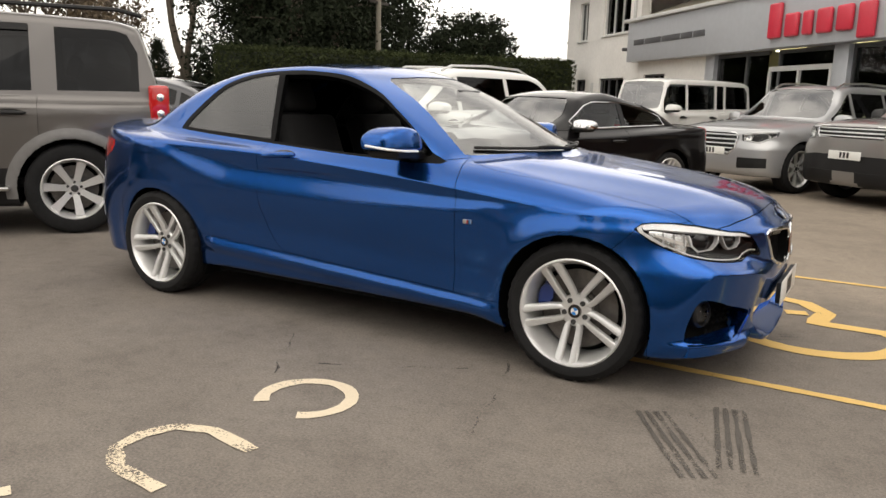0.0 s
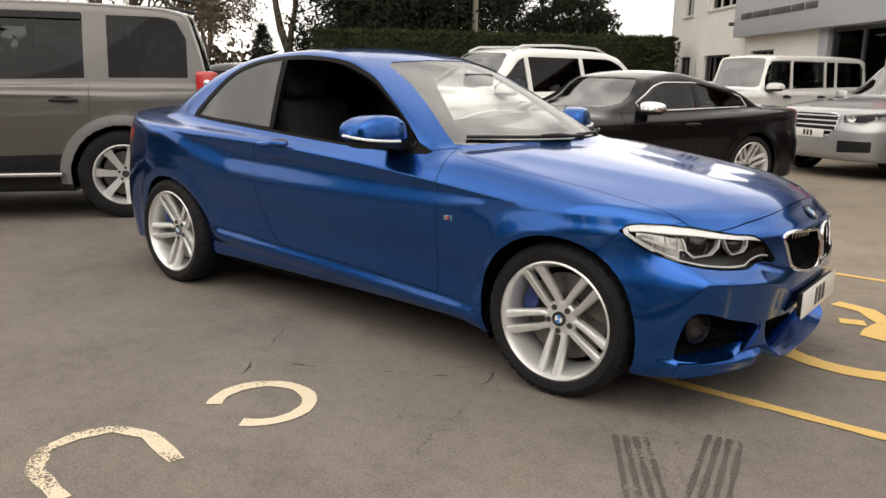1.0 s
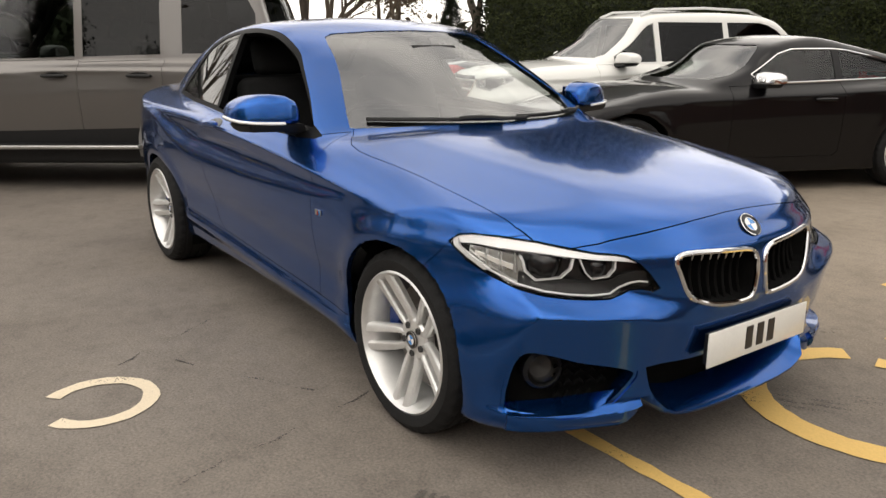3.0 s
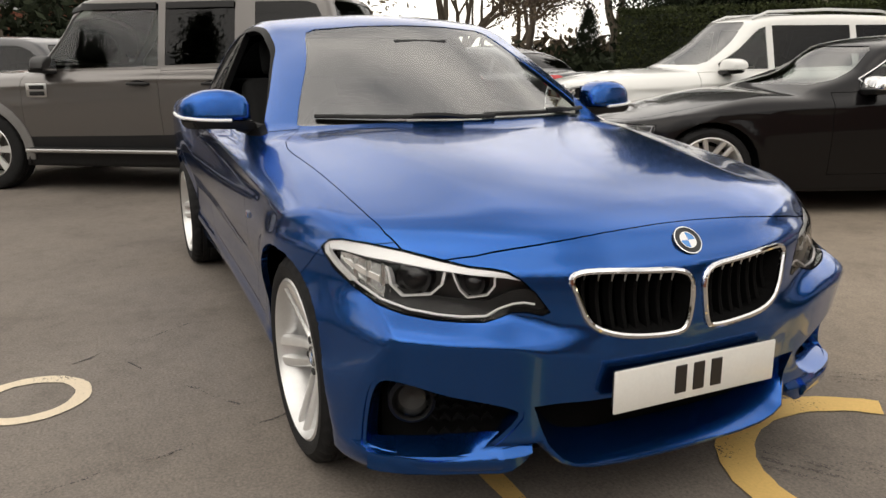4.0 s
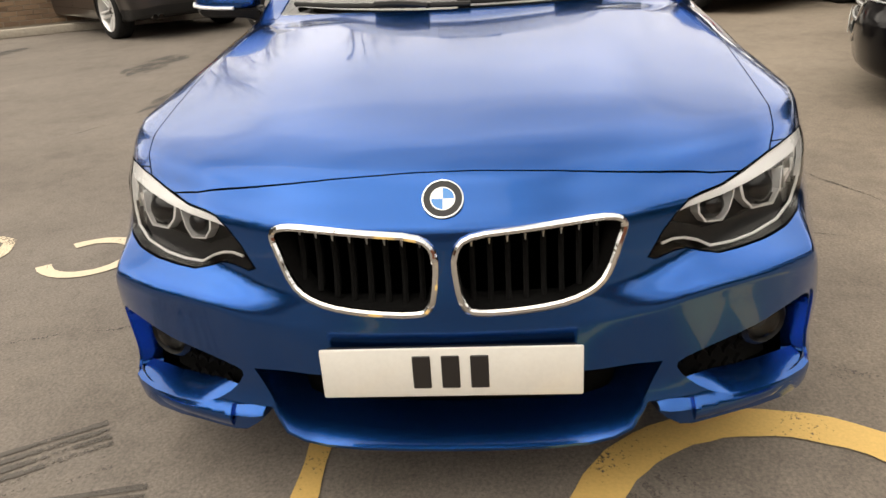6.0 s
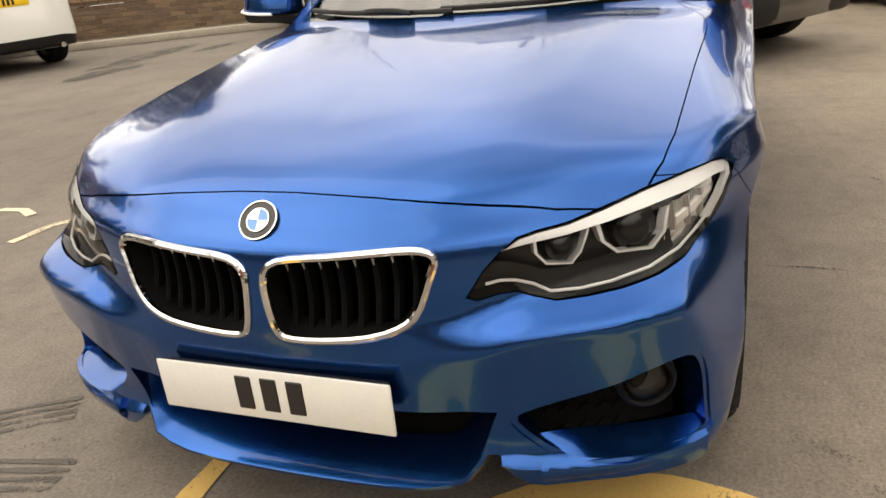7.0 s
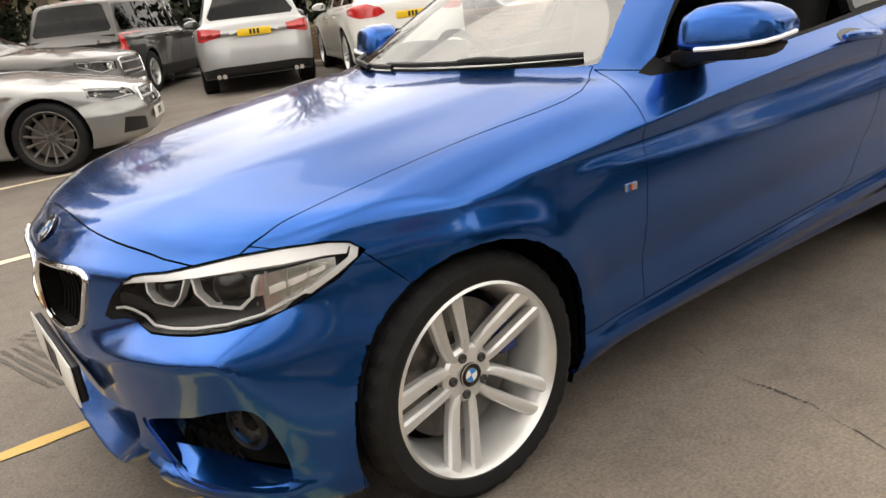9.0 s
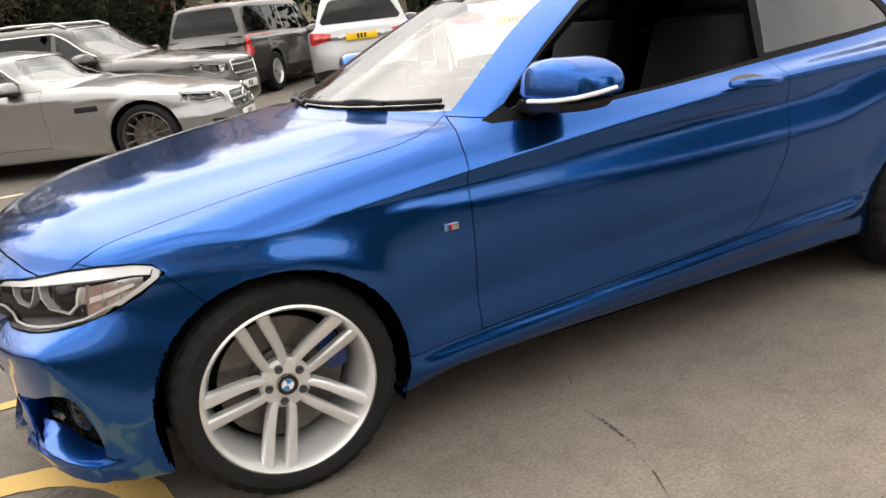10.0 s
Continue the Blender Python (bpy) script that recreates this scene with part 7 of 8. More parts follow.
def window(parent, s0, s1, z0, z1, d, mat=M_FRAME, panes=2, glass=M_DARKPANE, depth=0.09, t=0.05):
    """A framed window set into an opening, with mullions and separate panes."""
    bm = bmesh.new()
    for a, b, c, e in ((s0, s1, z0, z0 + t), (s0, s1, z1 - t, z1), (s0, s0 + t, z0 + t, z1 - t), (s1 - t, s1, z0 + t, z1 - t)):
        box((b - a, depth, e - c), ((a + b) / 2, d + depth / 2, (c + e) / 2), 0, bm=bm)
    w = part("window", bm, mat, parent, "", False)
    for k in range(panes):
        a, b = s0 + t + (s1 - s0 - 2 * t) * k / panes, s0 + t + (s1 - s0 - 2 * t) * (k + 1) / panes
        part("pane", box((b - a - 0.03, 0.008, z1 - z0 - 2 * t), ((a + b) / 2, d + 0.05, (z0 + z1) / 2), 0), glass, w, "", False)
        if k:
            part("mullion", box((t * 0.8, depth * 0.8, z1 - z0 - 2 * t), (a, d + depth * 0.4, (z0 + z1) / 2), 0), mat, w, "", False)
    part("window_sill", box((s1 - s0 + 0.1, 0.14, 0.05), ((s0 + s1) / 2, d - 0.05, z0 - 0.026), 0.008), mat, w)
    return w


office = thing("office_building", "white rendered two-storey building with dark windows", "building", FM)
HOLES = [(-4.85, -4.05, 3.35, 4.65), (-2.7, -0.7, 3.40, 5.2), (-4.9, -4.0, 1.05, 2.05), (-2.8, -0.9, 0.95, 2.05)]
wall_with_holes("front_wall", -5.95, 0.05, 0, 5.35, HOLES, 0.35, 0.3, M_RENDER, office)
slab("end_wall", -5.95, -5.65, 0.65, 9, 0, 5.35, M_RENDER, office)
slab("back_wall", -5.95, 14, 8.7, 9, 0, 5.35, M_RENDER, office)
slab("upper_wall", 0.05, 14, 2.4, 2.7, 3.3, 5.35, M_RENDER, office)
slab("upper_floor", -5.65, 14, 0.7, 8.7, 2.75, 2.9, M_RENDER, office)
for h, n in zip(HOLES, (2, 3, 2, 3)):
    window(office, h[0], h[1], h[2], h[3], 0.42, M_FRAME if h[3] > 3 else M_DARKFRAME, n)
bm = bmesh.new()
prism([(0.05, 5.35), (4.6, 7.6), (9.2, 5.35), (9.2, 5.28), (4.6, 7.5), (0.05, 5.26)], -6.25, 14.2, lambda u, v, w: (w, u, v), bm)
part("roof", bm, M_TILE, office, "", False)
part("gutter", tube([(-6.25, 0.02, 5.27), (0.3, 0.02, 5.27)], 0.06, 8), M_DARKFRAME, office)
part("downpipe", tube([(-0.28, 0.30, 5.25), (-0.28, 0.30, 3.7)], 0.045, 8), M_FRAME, office)
for s, z in ((-0.45, 2.85), (-5.5, 2.6), (-3.3, 4.75), (-5.35, 4.95)):
    c = part("security_camera", box((0.10, 0.26, 0.10), (s, 0.18, z), 0.02), M_DARKFRAME, office, "small dark security camera")
    part("bracket", tube([(s, 0.35, z + 0.1), (s, 0.25, z + 0.06)], 0.02, 6), M_DARKFRAME, c)
part("wall_notice", box((0.22, 0.02, 0.45), (-3.35, 0.34, 1.7), 0.004), M_FRAME, office)

showroom = thing("showroom", "showroom with a grey fascia, red sign shapes and a glazed front", "building", FM)
slab("fascia", 0.0, 18, 0.0, 0.35, 2.46, 3.56, M_FASCIA, showroom, 0.01, "plain grey fascia board")
slab("fascia_cap", -0.12, 18.1, -0.10, 0.45, 3.57, 3.66, M_FRAME, showroom, 0.01)
bm = bmesh.new()
prism([(0.0, 3.664), (0.4, 3.75), (2.4, 4.5), (2.4, 4.42), (0.5, 3.664)], 0.0, 18, lambda u, v, w: (w, u, v), bm)
part("lean_to_roof", bm, M_TANROOF, showroom, "", False)
wall_with_holes("side_wall", 0.0, 3.95, 0, 2.46, [(0.45, 1.75, 1.1, 2.1)], 0.36, 0.28, M_RENDER, showroom)
window(showroom, 0.45, 1.75, 1.1, 2.1, 0.42, M_DARKFRAME, 3)
for a, b in ((3.95, 4.35), (8.55, 8.95), (13.0, 13.4)):
    slab("column", a, b, 0.30, 0.70, 0, 2.46, M_FASCIA, showroom, 0.01)
slab("floor_inside", 3.95, 18, 0.7, 8.6, 0.0, 0.05, M_FLOORIN, showroom)
slab("back_wall_inside", 3.95, 18, 6.5, 6.6, 0.05, 2.7, M_WALLIN, showroom)
slab("party_wall", 3.90, 4.05, 0.72, 6.5, 0.05, 2.7, M_WALLIN, showroom)
slab("ceiling_inside", 4.06, 18, 0.72, 6.5, 2.62, 2.70, M_WALLIN, showroom)
for s in (5.2, 7.4, 9.6, 11.8):
    for d in (1.8, 3.6, 5.2):
        part("ceiling_light", box((1.1, 0.16, 0.03), (s, d, 2.60), 0.004), M_LAMP, showroom, "lit ceiling light", False)
for k, (a, b) in enumerate(((4.35, 5.55), (5.55, 6.35), (6.75, 8.55), (8.95, 11.0), (11.0, 13.0))):
    g = slab("glazing_frame", a, b, 0.42, 0.48, 0.0, 0.12, M_DARKFRAME, showroom)
    part("glazing_head", box((b - a, 0.06, 0.08), ((a + b) / 2, 0.45, 2.42), 0), M_DARKFRAME, g, "", False)
    part("pane", box((b - a - 0.06, 0.01, 2.26), ((a + b) / 2, 0.45, 1.25), 0), M_PANE, g, "", False)
    part("mullion", box((0.07, 0.08, 2.46), (a, 0.45, 1.23), 0), M_DARKFRAME, g, "", False)
# double entrance door
entry = slab("door_frame", 6.42, 8.42, 0.40, 0.5, 2.02, 2.12, M_FRAME, showroom)
for a in (6.42, 7.40, 8.36):
    part("door_stile", box((0.07, 0.1, 2.02), (a + 0.03, 0.44, 1.01), 0), M_FRAME, entry, "", False)
for a in (6.49, 7.47):
    part("door_rail", box((0.9, 0.09, 0.12), (a + 0.45, 0.44, 0.06), 0), M_FRAME, entry, "", False)
    part("door_pane", box((0.9, 0.012, 1.9), (a + 0.45, 0.44, 1.07), 0), M_DARKPANE, entry, "", False)
# sign: a row of small dark bars and large rounded red shapes
for k, (a, w) in enumerate(((0.45, 0.62), (1.13, 0.95), (2.14, 0.98), (3.18, 0.55), (3.80, 0.52))):
    part("sign_bar", box((w, 0.02, 0.15), (a + w / 2, -0.008, 2.98), 0.006), M_DARKFRAME, showroom, "dark bar on the fascia")
for k, (a, w, z0, z1) in enumerate(((6.95, 0.40, 2.64, 3.34), (7.50, 0.40, 2.64, 3.10), (8.05, 0.26, 2.64, 3.10), (8.46, 0.40, 2.64, 3.10), (9.0, 0.40, 2.64, 3.10), (9.55, 0.40, 2.48, 3.10))):
    part("sign_shape", box((w, 0.10, z1 - z0), (a + w / 2, -0.055, (z0 + z1) / 2), 0.049, 4), M_PINK, showroom, "rounded red sign shape")


def house(name, label, m, w, d, h, rh, wall, roof=M_TILE, wins=((0.2, 0.35), (0.6, 0.35)), storeys=2, chimney=True):
    e = thing(name, label, "house", m)
    holes, n = [], 0
    for st in range(storeys):
        for fx, fw in wins:
            a = -w / 2 + fx * w
            holes.append((a, a + fw * w * 0.6, 0.9 + st * 2.6, 2.1 + st * 2.6))
    wall_with_holes("wall", -w / 2, w / 2, 0, h, holes, 0, 0.25, wall, e)
    for q in holes:
        window(e, *q, 0.06, M_FRAME, 2)
    for s in (-1, 1):
        bm = bmesh.new()
        prism([(0.25, 0), (d, 0), (d, h), ((d + 0.25) / 2, h + rh - 0.1), (0.25, h)], 0, 0.25, lambda u, v, t, s=s: (s * (w / 2 - t), u, v), bm)
        part("gable_wall", bm, wall, e, "", False)
    part("back_wall", box((w - 0.5, 0.25, h), (0, d - 0.13, h / 2)), wall, e, "", False)
    bm = bmesh.new()
    prism([(-0.35, h - 0.1), (d / 2, h + rh), (d + 0.35, h - 0.1), (d + 0.35, h - 0.25), (d / 2, h + rh - 0.18), (-0.35, h - 0.25)], -w / 2 - 0.3, w / 2 + 0.3, lambda u, v, t: (t, u, v), bm)
    part("roof", bm, roof, e, "", False)
    if chimney:
        c = part("chimney", box((0.8, 0.6, 1.6), (w * 0.3, d / 2, h + rh + 0.2), 0.02), M_BRICK, e)
        for k in (-0.2, 0.2):
            part("chimney_pot", lathe([(0.12, 0), (0.10, 0.4), (0.08, 0.4), (0.08, 0)], 10, "z", None, Matrix.Translation((w * 0.3 + k, d / 2, h + rh + 1.0))), M_TILE, c)
    return e


def facing(x, y, deg):
    """A house front that looks along deg (its own -y)."""
    return Matrix.Translation((x, y, 0)) @ Matrix.Rotation(radians(deg + 90), 4, "Z")


house("brick_house", "red brick house with a tiled roof, far off", facing(-58, 12, -10), 9, 8, 5, 3.2, M_BRICK)
house("brick_house", "brown brick house behind trees beyond the wall", facing(-34, -2, 5), 10, 8, 4.8, 3.0, M_BRICK)
cottage = house("cream_cottage", "cream-walled cottage with dark timbers and brick above", facing(-6.2, -22.5, 75), 9.5, 7, 2.6, 2.6, M_CREAMWALL, M_TILE, ((0.08, 0.22), (0.45, 0.2), (0.75, 0.25)), 1)
for k in range(7):
    part("timber", box((0.14, 0.04, 2.6), (-4.5 + 1.5 * k, -0.02, 1.3), 0.01), M_TIMBER, cottage, "", False)
part("timber_rail", box((9.5, 0.05, 0.18), (0, -0.03, 2.5), 0.01), M_TIMBER, cottage, "", False)
house("brick_cottage", "red brick upper storey house with white windows", facing(-1.0, -27.5, 90), 7.0, 6, 5.2, 2.6, M_BRICK, M_TILE, ((0.15, 0.4), (0.55, 0.4)), 2)
# fence, gate posts and low planter near the cottage
fence = thing("grey_fence", "grey panelled fence with pale posts near the cottage", "fence", Matrix.Translation((-2.75, -15.3, 0)) @ Matrix.Rotation(radians(-17), 4, "Z"))
for k in range(4):
    part("fence_panel", box((1.25, 0.04, 0.82), (-1.0 + 1.36 * k, 0, 0.47), 0.005), M_FENCE, fence)
    part("fence_post", box((0.09, 0.09, 1.0), (-1.68 + 1.36 * k, 0, 0.5), 0.01), M_FRAME, fence)
    part("fence_rail", box((1.3, 0.07, 0.07), (-1.0 + 1.36 * k, 0, 0.07), 0.01), M_FRAME, fence)

# unseen wall added on the open side, to darken reflections in the paint
bound = thing("boundary_wall", "plain dark brick wall added out of view to darken reflections in the car", "wall", Matrix.Translation((12.5, -4.0, 0)) @ Matrix.Rotation(radians(94), 4, "Z"), kind="structure")
part("wall_core", box((30, 0.25, 2.6), (0, 0, 1.3), 0.01), M_BRICK, bound, "", False)
part("coping", box((30, 0.34, 0.08), (0, 0, 2.645), 0.01), M_KERB, bound, "", False)

# ---- low brick wall and kerb ----
WA, WB = Vector((-4.9, -14.1, 0)), Vector((-11.6, -2.0, 0))
wd = (WB - WA).normalized()
wlen = (WB - WA).length
WM = Matrix.Translation(WA) @ Matrix(((wd.x, wd.y, 0, 0), (wd.y, -wd.x, 0, 0), (0, 0, 1, 0), (0, 0, 0, 1)))
WM = Matrix.Translation(WA) @ Matrix.Rotation(math.atan2(wd.y, wd.x), 4, "Z")
low_wall = thing("low_wall", "low tan brick wall with a worn top along the yard", "wall", WM, kind="structure")
part("wall_core", box((wlen, 0.20, 0.62), (wlen / 2, 0, 0.33), 0), M_MORTAR, low_wall, "", False)
part("kerb", box((wlen, 0.22, 0.12), (wlen / 2, -0.42, 0.06), 0.02), M_KERB, low_wall)
part("footway", box((wlen, 0.24, 0.10), (wlen / 2, -0.21, 0.05), 0.0), M_KERB, low_wall, "", False)
post = thing("pylon_sign", "white pylon sign with a pink vertical stripe of marks", "sign", Matrix.Translation((-13.75, -5.9, 0)) @ Matrix.Rotation(radians(16), 4, "Z"))
part("pylon_panel", box((0.22, 1.05, 4.6), (0, 0, 2.3), 0.02), M_FRAME, post)
for k in range(6):
    part("sign_mark", box((0.02, 0.13, 0.16), (0.118, -0.12, 1.35 + 0.21 * k), 0.01), M_PINK, post)
part("sign_mark_green", box((0.02, 0.26, 0.3), (0.118, -0.22, 0.9), 0.02), material("green_mark", (0.25, 0.5, 0.06), 0.5), post)
for x, y, r, hgt in ((-16.2, -4.0, 0.075, 7.5), (-17.6, -4.9, 0.05, 6.0)):
    p = thing("lamp_post", "grey metal lamp post", "lamp post", Matrix.Translation((x, y, 0)))
    part("post", tube([(0, 0, 0), (0, 0, hgt * 0.5), (0, 0, hgt)], r, 10, None, False, (1.2, 1, 0.8)), M_KERB, p)
    part("lamp_arm", tube([(0, 0, hgt), (0.3, 0, hgt + 0.25), (0.9, 0, hgt + 0.3)], r * 0.6, 8), M_KERB, p)
    part("lamp_head", box((0.5, 0.2, 0.1), (1.0, 0, hgt + 0.28), 0.03), M_KERB, p)
pole = thing("telegraph_pole", "weathered wooden telegraph pole behind the hedge", "pole", Matrix.Translation((-14.9, 20.5, 0)))
part("post", tube([(0, 0, 0), (0, 0, 5.0)], 0.11, 10, None, False, (1.1, 0.85)), material("grey_wood", (0.22, 0.20, 0.16), 0.9, var=0.2, scale=6, stretch=(4, 4, 0.5)), pole)
part("cross_arm", box((0.08, 1.2, 0.1), (0, 0, 4.7), 0.01), M_TIMBER, pole)

# ---- plants ----
M_HEDGE = material("hedge_leaf", (0.022, 0.030, 0.012), 0.85, spec=0.10, var=0.5, scale=1.6, color2=(0.058, 0.070, 0.028))
M_CONIFER = material("conifer_leaf", (0.013, 0.018, 0.011), 0.9, spec=0.08, var=0.5, scale=0.9, color2=(0.034, 0.042, 0.024))
M_BARK = material("bark", (0.10, 0.08, 0.06), 0.95, var=0.3, scale=6, bump=0.5, bscale=25, stretch=(1, 1, 0.3))
M_IVY = material("brown_scrub", (0.075, 0.052, 0.03), 0.85, var=0.5, scale=1.2, color2=(0.13, 0.095, 0.055))


def leaves(points, size, seed, bm=None, flat=0.0):
    """Small pointed leaf sprays at points, turned at random."""
    rnd = np.random.RandomState(seed)
    P = np.asarray(points, float)
    n = len(P)
    a = rnd.normal(size=(n, 3))
    a /= np.linalg.norm(a, axis=1, keepdims=True)
    b = np.cross(a, rnd.normal(size=(n, 3)))
    b /= np.linalg.norm(b, axis=1, keepdims=True)
    s = size * rnd.uniform(0.5, 1.3, (n, 1))
    quads = np.stack([P - a * s, P + b * s * 0.45, P + a * s, P - b * s * 0.45], 1).reshape(-1, 3)
    return quads, [[4 * i, 4 * i + 1, 4 * i + 2, 4 * i + 3] for i in range(n)]


def foliage(name, points, size, seed, mat, parent=None, label=""):
    v, f = leaves(points, size, seed)
    return under(new(name, mesh_from(name, v, f, None, mat, False)), parent, label)


def clumped(n, seed, shape, clumps=60, spread=0.5):
    """Points gathered in clumps on and inside a crown given by shape(rnd) -> centre."""
    r = np.random.RandomState(seed)
    c = np.array([shape(r) for _ in range(clumps)])
    k = r.randint(0, clumps, n)
    d = r.normal(size=(n, 3)) * spread * r.uniform(0.5, 1.2, (clumps, 1))[k]
    return c[k] + d


# clipped hedge
HA, HB = Vector((-15.9, 13.4, 0)), Vector((-7.7, 21.49, 0))
hd = (HB - HA).normalized()
hlen = (HB - HA).length
hedge = thing("hedge", "tall clipped dark green hedge with a flat top", "hedge", Matrix.Translation(HA) @ Matrix.Rotation(math.atan2(hd.y, hd.x), 4, "Z"))
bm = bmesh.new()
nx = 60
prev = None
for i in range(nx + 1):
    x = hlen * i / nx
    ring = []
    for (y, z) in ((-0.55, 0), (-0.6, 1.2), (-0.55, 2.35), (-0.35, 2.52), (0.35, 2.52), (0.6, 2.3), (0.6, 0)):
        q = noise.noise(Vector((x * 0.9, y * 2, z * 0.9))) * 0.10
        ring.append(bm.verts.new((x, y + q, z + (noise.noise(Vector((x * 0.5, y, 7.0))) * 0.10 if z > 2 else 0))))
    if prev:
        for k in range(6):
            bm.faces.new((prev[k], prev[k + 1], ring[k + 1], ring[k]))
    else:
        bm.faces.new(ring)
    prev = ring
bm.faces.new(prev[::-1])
# leaf green darkened: the shade between the leaves is in the core's colour
part("hedge_core", bm, material("hedge_inside_shade", (0.012, 0.016, 0.008), 0.95, var=0.4, scale=5), hedge)
r = np.random.RandomState(3)
n = 46000
side = r.uniform(0, 1, n)
pts = np.stack([r.uniform(-0.1, hlen + 0.1, n), np.where(side < 0.62, -0.60 + r.normal(size=n) * 0.05, r.uniform(-0.6, 0.6, n)), np.where(side < 0.62, r.uniform(0.2, 2.5, n), 2.52 + np.abs(r.normal(size=n)) * 0.07)], 1)
foliage("hedge_leaves", pts, 0.05, 4, M_HEDGE, hedge)


def conifer(name, label, m, h, w, seed, parent_only=False):
    t = thing(name, label, "tree", m)
    part("trunk", tube([(0, 0, 0), (0.05, 0.02, h * 0.3), (0, 0.05, h * 0.9)], 0.28, 8, None, False, (1.2, 0.9, 0.2)), M_BARK, t)
    r = np.random.RandomState(seed)

    def shape(q):
        z = q.uniform(0.10, 0.98) * h
        rad = w * (1 - (z / h) ** 2.2) * q.uniform(0.35, 1.0) ** 0.6
        a = q.uniform(0, 2 * math.pi)
        return (rad * math.cos(a), rad * math.sin(a), z)
    foliage("crown", clumped(30000, seed, shape, 230, 0.40), 0.10, seed, M_CONIFER, t)
    for k in range(14):
        z = h * (0.15 + 0.05 * k)
        a = r.uniform(0, 6.28)
        rr = w * (1 - (z / h) ** 2.2) * 0.8
        part("limb", tube([(0, 0, z), (rr * 0.5 * math.cos(a), rr * 0.5 * math.sin(a), z + 0.25), (rr * math.cos(a), rr * math.sin(a), z + 0.2)], 0.06, 5, None, False, (1, 0.7, 0.2)), M_BARK, t)
    return t


def place_tree(t, x, y, rot, sc):
    return copy_thing(t, Matrix.Translation((x, y, 0)) @ Matrix.Rotation(radians(rot), 4, "Z") @ Matrix.Diagonal((sc, sc, sc, 1)))


LBL_CON = "tall dark evergreen tree with dense ragged foliage"
con = conifer("evergreen_tree", LBL_CON, Matrix.Translation((-16.8, 18.0, 0)), 12.0, 2.6, 11)
con2 = conifer("evergreen_tree", LBL_CON, Matrix.Translation((-22.0, 23.0, 0)), 13.0, 2.8, 12)
for k, (x, y, rot, s) in enumerate(((-18.5, 22.5, 40, 1.05), (-24.0, 26.0, 200, 1.2), (-22.0, 29.5, 20, 1.1), (-23.2, 17.2, 70, 0.27), (-19.5, 26.5, 100, 1.1), (-20.6, 19.6, 150, 1.0),
                                    (-24.0, -7.5, 20, 0.6), (-26.0, -11.0, 160, 0.65), (-23.0, -14.5, 250, 0.6), (-27.0, -2.0, 60, 0.6), (-26.5, 2.5, 60, 0.5), (3.0, -26.0, 90, 0.9), (7.0, -23.0, 190, 0.95), (11.0, -21.0, 10, 0.9), (0.5, -22.5, 300, 0.72), (-19.0, -20.0, 30, 0.9), (-30.0, 33.0, 30, 1.0))):
    place_tree(con if k % 2 else con2, x, y, rot, s)


def umbrella_tree():
    t = thing("clipped_tree", "broad round-topped evergreen on several bare stems", "tree", Matrix.Translation((-13.2, 24.6, 0)))
    for k, (a, b) in enumerate(((-1.0, -0.5), (-0.35, -0.2), (0.0, 0.1), (0.45, 0.5), (0.8, 1.2), (-0.7, -1.0))):
        part("stem", tube([(b * 0.4, -b * 0.3, 0), (b * 0.6, a * 0.3, 1.6), (b * 1.1, a * 0.5, 3.4)], 0.09, 7, None, False, (1.2, 1, 0.6)), M_BARK, t)
    r = np.random.RandomState(8)

    def shape(q):
        a, u = q.uniform(0, 2 * math.pi), q.uniform(0, 1) ** 0.5
        e = q.uniform(0.0, 1.0)
        return (2.0 * u * math.cos(a), 2.0 * u * math.sin(a), 2.5 + 0.3 * e + 2.0 * math.sqrt(max(0, 1 - u * u)) * e)
    foliage("crown", clumped(14000, 9, shape, 300, 0.14), 0.085, 9, M_CONIFER, t)


umbrella_tree()


def bare_tree(name, label, m, h, seed, spread=0.5, levels=5, ivy=0, stem=0.33):
    """A leafless tree: a tapered trunk that forks again and again into twigs."""
    t = thing(name, label, "tree", m)
    r = random.Random(seed)
    limbs, twigs, tips = bmesh.new(), bmesh.new(), []

    def grow(p, d, length, rad, lv):
        q, pts = p, [p]
        for k in range(3):
            d = (d + Vector((r.uniform(-1, 1), r.uniform(-1, 1), r.uniform(-0.3, 0.7))) * 0.13).normalized()
            q = q + d * length / 3
            pts.append(q)
        if lv == 0:
            trunk = bmesh.new()
            tube(pts, rad, 10, trunk, False, (1.15, 1.0, 0.92, 0.8))
            part("trunk", trunk, M_BARK, t)
        else:
            tube(pts, rad, 6 if lv < 3 else 3, limbs if lv < 3 else twigs, False, (1, 0.88, 0.76, 0.6))
        if lv >= levels:
            tips.append(q)
            return
        for k in range(r.choice((2, 3, 3)) + (1 if lv in (1, 2) else 0)):
            a = r.uniform(0, 2 * math.pi)
            side = d.orthogonal().normalized()
            side = Matrix.Rotation(a, 3, d) @ side
            nd = (d + side * r.uniform(0.35, 0.95) * (spread + 0.2)).normalized()
            st = pts[r.choice((2, 3, 3))]
            grow(st, nd, (h * 0.27 if lv == 0 else length) * r.uniform(0.6, 0.82), rad * r.uniform(0.45, 0.62), lv + 1)
    grow(Vector((0, 0, 0)), Vector((0, 0, 1)), h * stem, h * 0.022, 0)
    part("branch_crown", limbs, M_BARK, t)
    part("twig_crown", twigs, M_BARK, t)
    if ivy:
        P = np.array([tuple(q) for q in tips])
        rs = np.random.RandomState(seed)
        pts = P[rs.randint(0, len(P), ivy)] + rs.normal(size=(ivy, 3)) * 0.3
        foliage("sparse_leaves", pts, 0.10, seed, M_IVY, t)
    return t


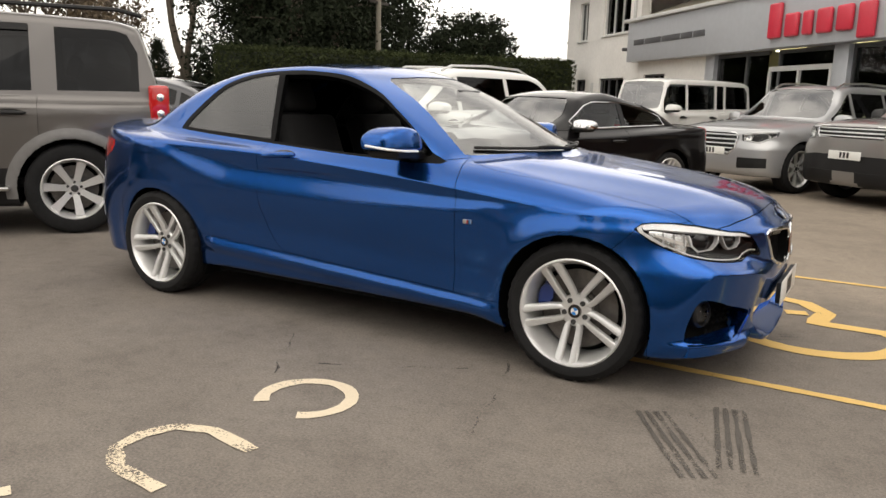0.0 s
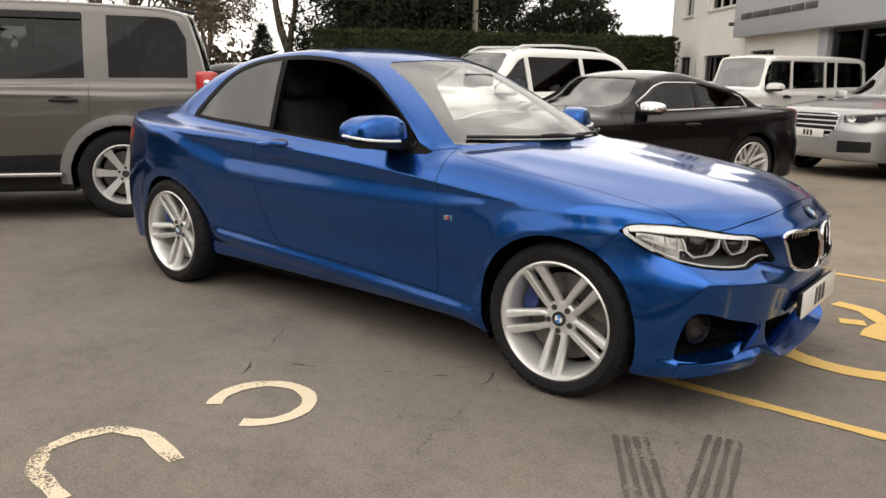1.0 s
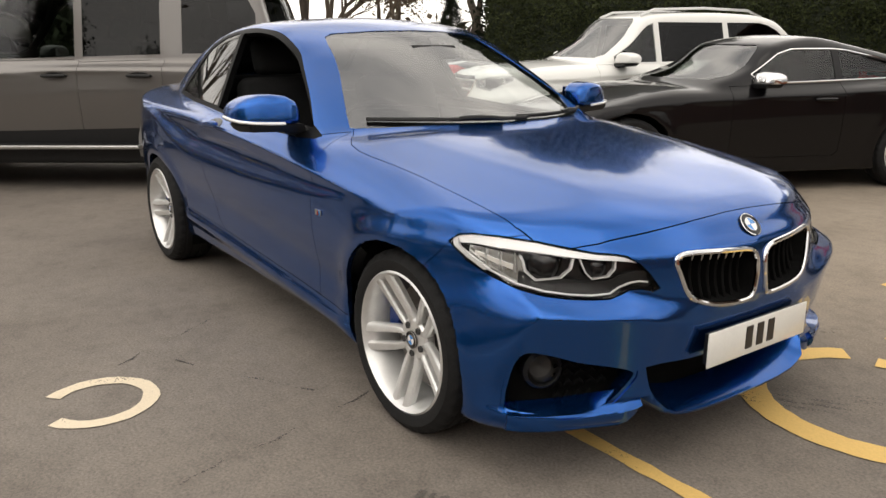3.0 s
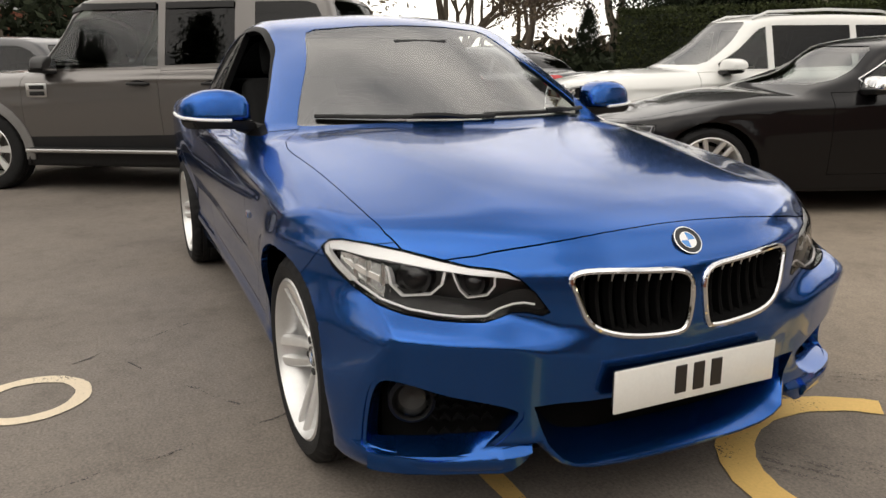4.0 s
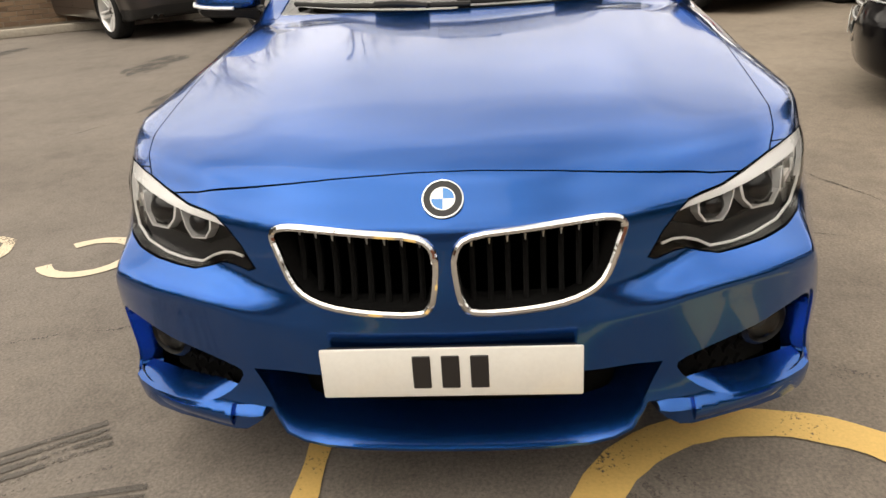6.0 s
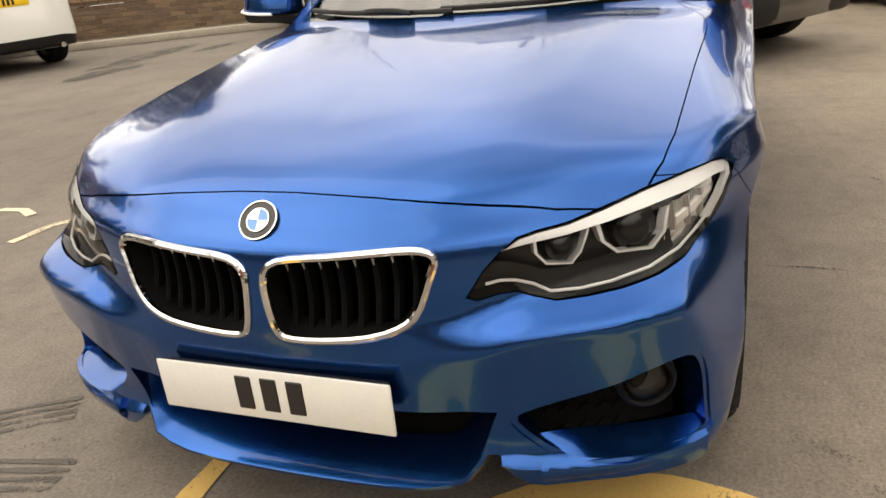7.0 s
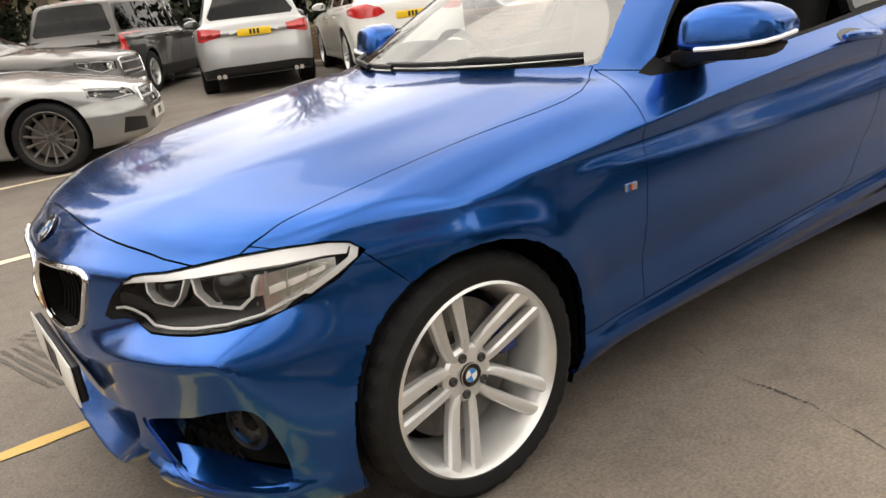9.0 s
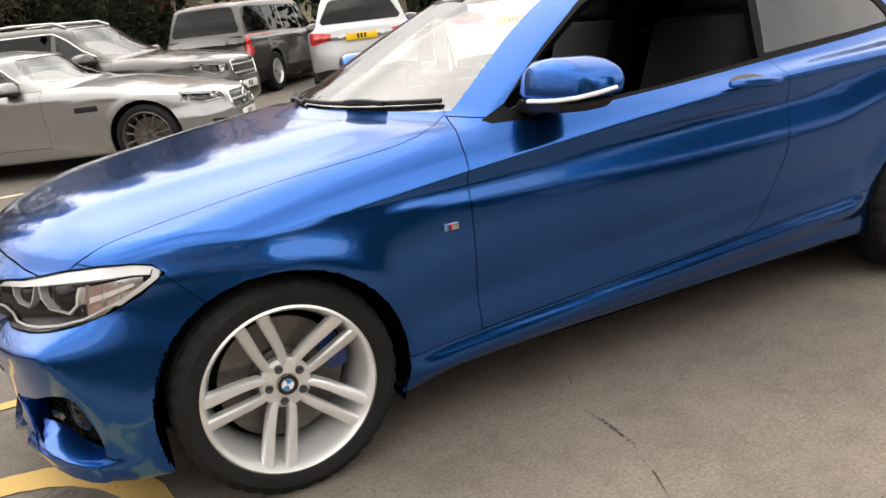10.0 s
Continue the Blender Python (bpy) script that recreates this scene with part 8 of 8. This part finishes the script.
LBL_BARE = "bare winter tree with forking limbs and fine twigs"
b1 = bare_tree("bare_tree", LBL_BARE, Matrix.Translation((-23.0, 18.5, 0)), 13.5, 21, 0.30, 6, 0, 0.16)
b2 = bare_tree("bare_tree", LBL_BARE, Matrix.Translation((-22.0, 6.5, 0)), 9.0, 22, 0.55, 6, 2500, 0.2)
for k, (x, y, rot, s) in enumerate(((-19.5, 9.3, 50, 0.8), (-22.5, 14.0, 160, 0.75), (-26.0, 12.5, 80, 1.1), (-30.0, 14.0, 120, 1.1), (-34.0, 20.0, 20, 1.2), (-20.0, -9.5, 80, 0.9), (-18.5, -13.0, 200, 0.85), (-21.0, -3.5, 10, 1.0), (-14.5, -17.5, 140, 0.9), (-7.5, -19.5, 30, 0.8), (4.5, -20.0, 250, 0.8), (-1.8, -20.0, 90, 0.75), (-36.0, 8.0, 0, 1.2), (8.5, -18.5, 40, 0.9), (-10.5, 31.0, 40, 0.7))):
    place_tree(b1 if k % 2 else b2, x, y, rot, s)

# scrub and far woods that close the view
r = np.random.RandomState(17)
pts = []
for k in range(420):
    # from 330 on: a nearer unseen belt, added to darken the car's reflections
    az = radians(r.uniform(128, 292)) if k < 330 else radians(r.uniform(-70, 75))
    dist = r.uniform(30, 46) if k < 330 else r.uniform(15, 22)
    hgt = (r.uniform(0.8, 2.4) if az < radians(165) else r.uniform(1.0, 5.0)) if k < 330 else r.uniform(3, 7)
    c = np.array([dist * math.cos(az), dist * math.sin(az), 0])
    q = r.normal(size=(110, 3)) * (1.4, 1.4, hgt * 0.32) + (0, 0, hgt * 0.5)
    q[:, 2] = np.abs(q[:, 2])
    pts.append(c + q)
woods = foliage("far_woods", np.concatenate(pts), 0.34, 18, M_IVY)
tagged(woods, "brown winter scrub and woodland edge in the distance, with an unseen belt added for reflections", "woods", kind="stuff")
r = np.random.RandomState(19)
pts = []
for k in range(260):
    az = radians(r.uniform(170, 280)) if k < 190 else radians(r.uniform(128, 165))
    dist = r.uniform(22, 30)
    c = np.array([dist * math.cos(az), dist * math.sin(az), 0])
    tall = 1.0 if az > radians(168) else 0.45
    q = r.normal(size=(120, 3)) * (1.0, 1.0, 0.9 * tall) + (0, 0, 1.4 * tall)
    q[:, 2] = np.abs(q[:, 2])
    pts.append(c + q)
woods = foliage("dark_shrubs", np.concatenate(pts), 0.22, 20, M_CONIFER)
tagged(woods, "dark evergreen shrubs below the trees beyond the wall", "shrubs", kind="stuff")

# ---- bricks of the low wall ----
bm = bmesh.new()
box((0.215, 0.05, 0.065), (0, 0, 0), 0.004, 1, bm)
brick_me = bpy.data.meshes.new("brick")
bm.to_mesh(brick_me)
bm.free()
BR = bpy.data.materials.new("brick_varied")
BR.use_nodes = True
nn, ll = BR.node_tree.nodes, BR.node_tree.links
oi, rp, tn, mxx = nn.new("ShaderNodeObjectInfo"), nn.new("ShaderNodeValToRGB"), nn.new("ShaderNodeTexNoise"), nn.new("ShaderNodeMixRGB")
rp.color_ramp.elements[0].color, rp.color_ramp.elements[1].color = (0.15, 0.095, 0.06, 1), (0.30, 0.20, 0.125, 1)
ll.new(oi.outputs["Random"], rp.inputs[0])
tn.inputs["Scale"].default_value = 40
mxx.blend_type, mxx.inputs[0].default_value = "MULTIPLY", 0.5
ll.new(rp.outputs[0], mxx.inputs[1])
ll.new(tn.outputs["Fac"], mxx.inputs[2])
ll.new(mxx.outputs[0], nn["Principled BSDF"].inputs["Base Color"])
nn["Principled BSDF"].inputs["Roughness"].default_value = 0.92
brick_me.materials.append(BR)
rnd = random.Random(9)
rest = bmesh.new()
for row in range(8):
    z = 0.13 + 0.0375 + row * 0.075
    for k in range(int(wlen / 0.225) - 1):
        x = 0.12 + k * 0.225 + (0.1125 if row % 2 else 0)
        y = -0.085 + rnd.uniform(-0.004, 0.003)
        if 4.6 < x < 12.6:
            b = new("brick", brick_me)
            b.matrix_basis = Matrix.Translation((x, y, z)) @ Matrix.Rotation(rnd.uniform(-0.02, 0.02), 4, "Y")
            b.parent = low_wall
        else:
            box((0.215, 0.05, 0.065), (x, y, z), 0, bm=rest)
tagged(part("far_bricks", rest, M_STONE, low_wall, "", False), kind="stuff")
cop = bmesh.new()
for k in range(int(wlen / 0.31)):
    c = part("coping_brick", box((0.30, 0.26, 0.065), (0, 0, 0), 0.008, 1), M_STONE, low_wall) if 14 < k < 42 else None
    if c:
        c.matrix_basis = Matrix.Translation((0.16 + k * 0.31, rnd.uniform(-0.005, 0.005), 0.755))
    else:
        box((0.30, 0.26, 0.065), (0.16 + k * 0.31, 0, 0.755), 0, bm=cop)
tagged(part("far_coping", cop, M_STONE, low_wall, "", False), kind="stuff")
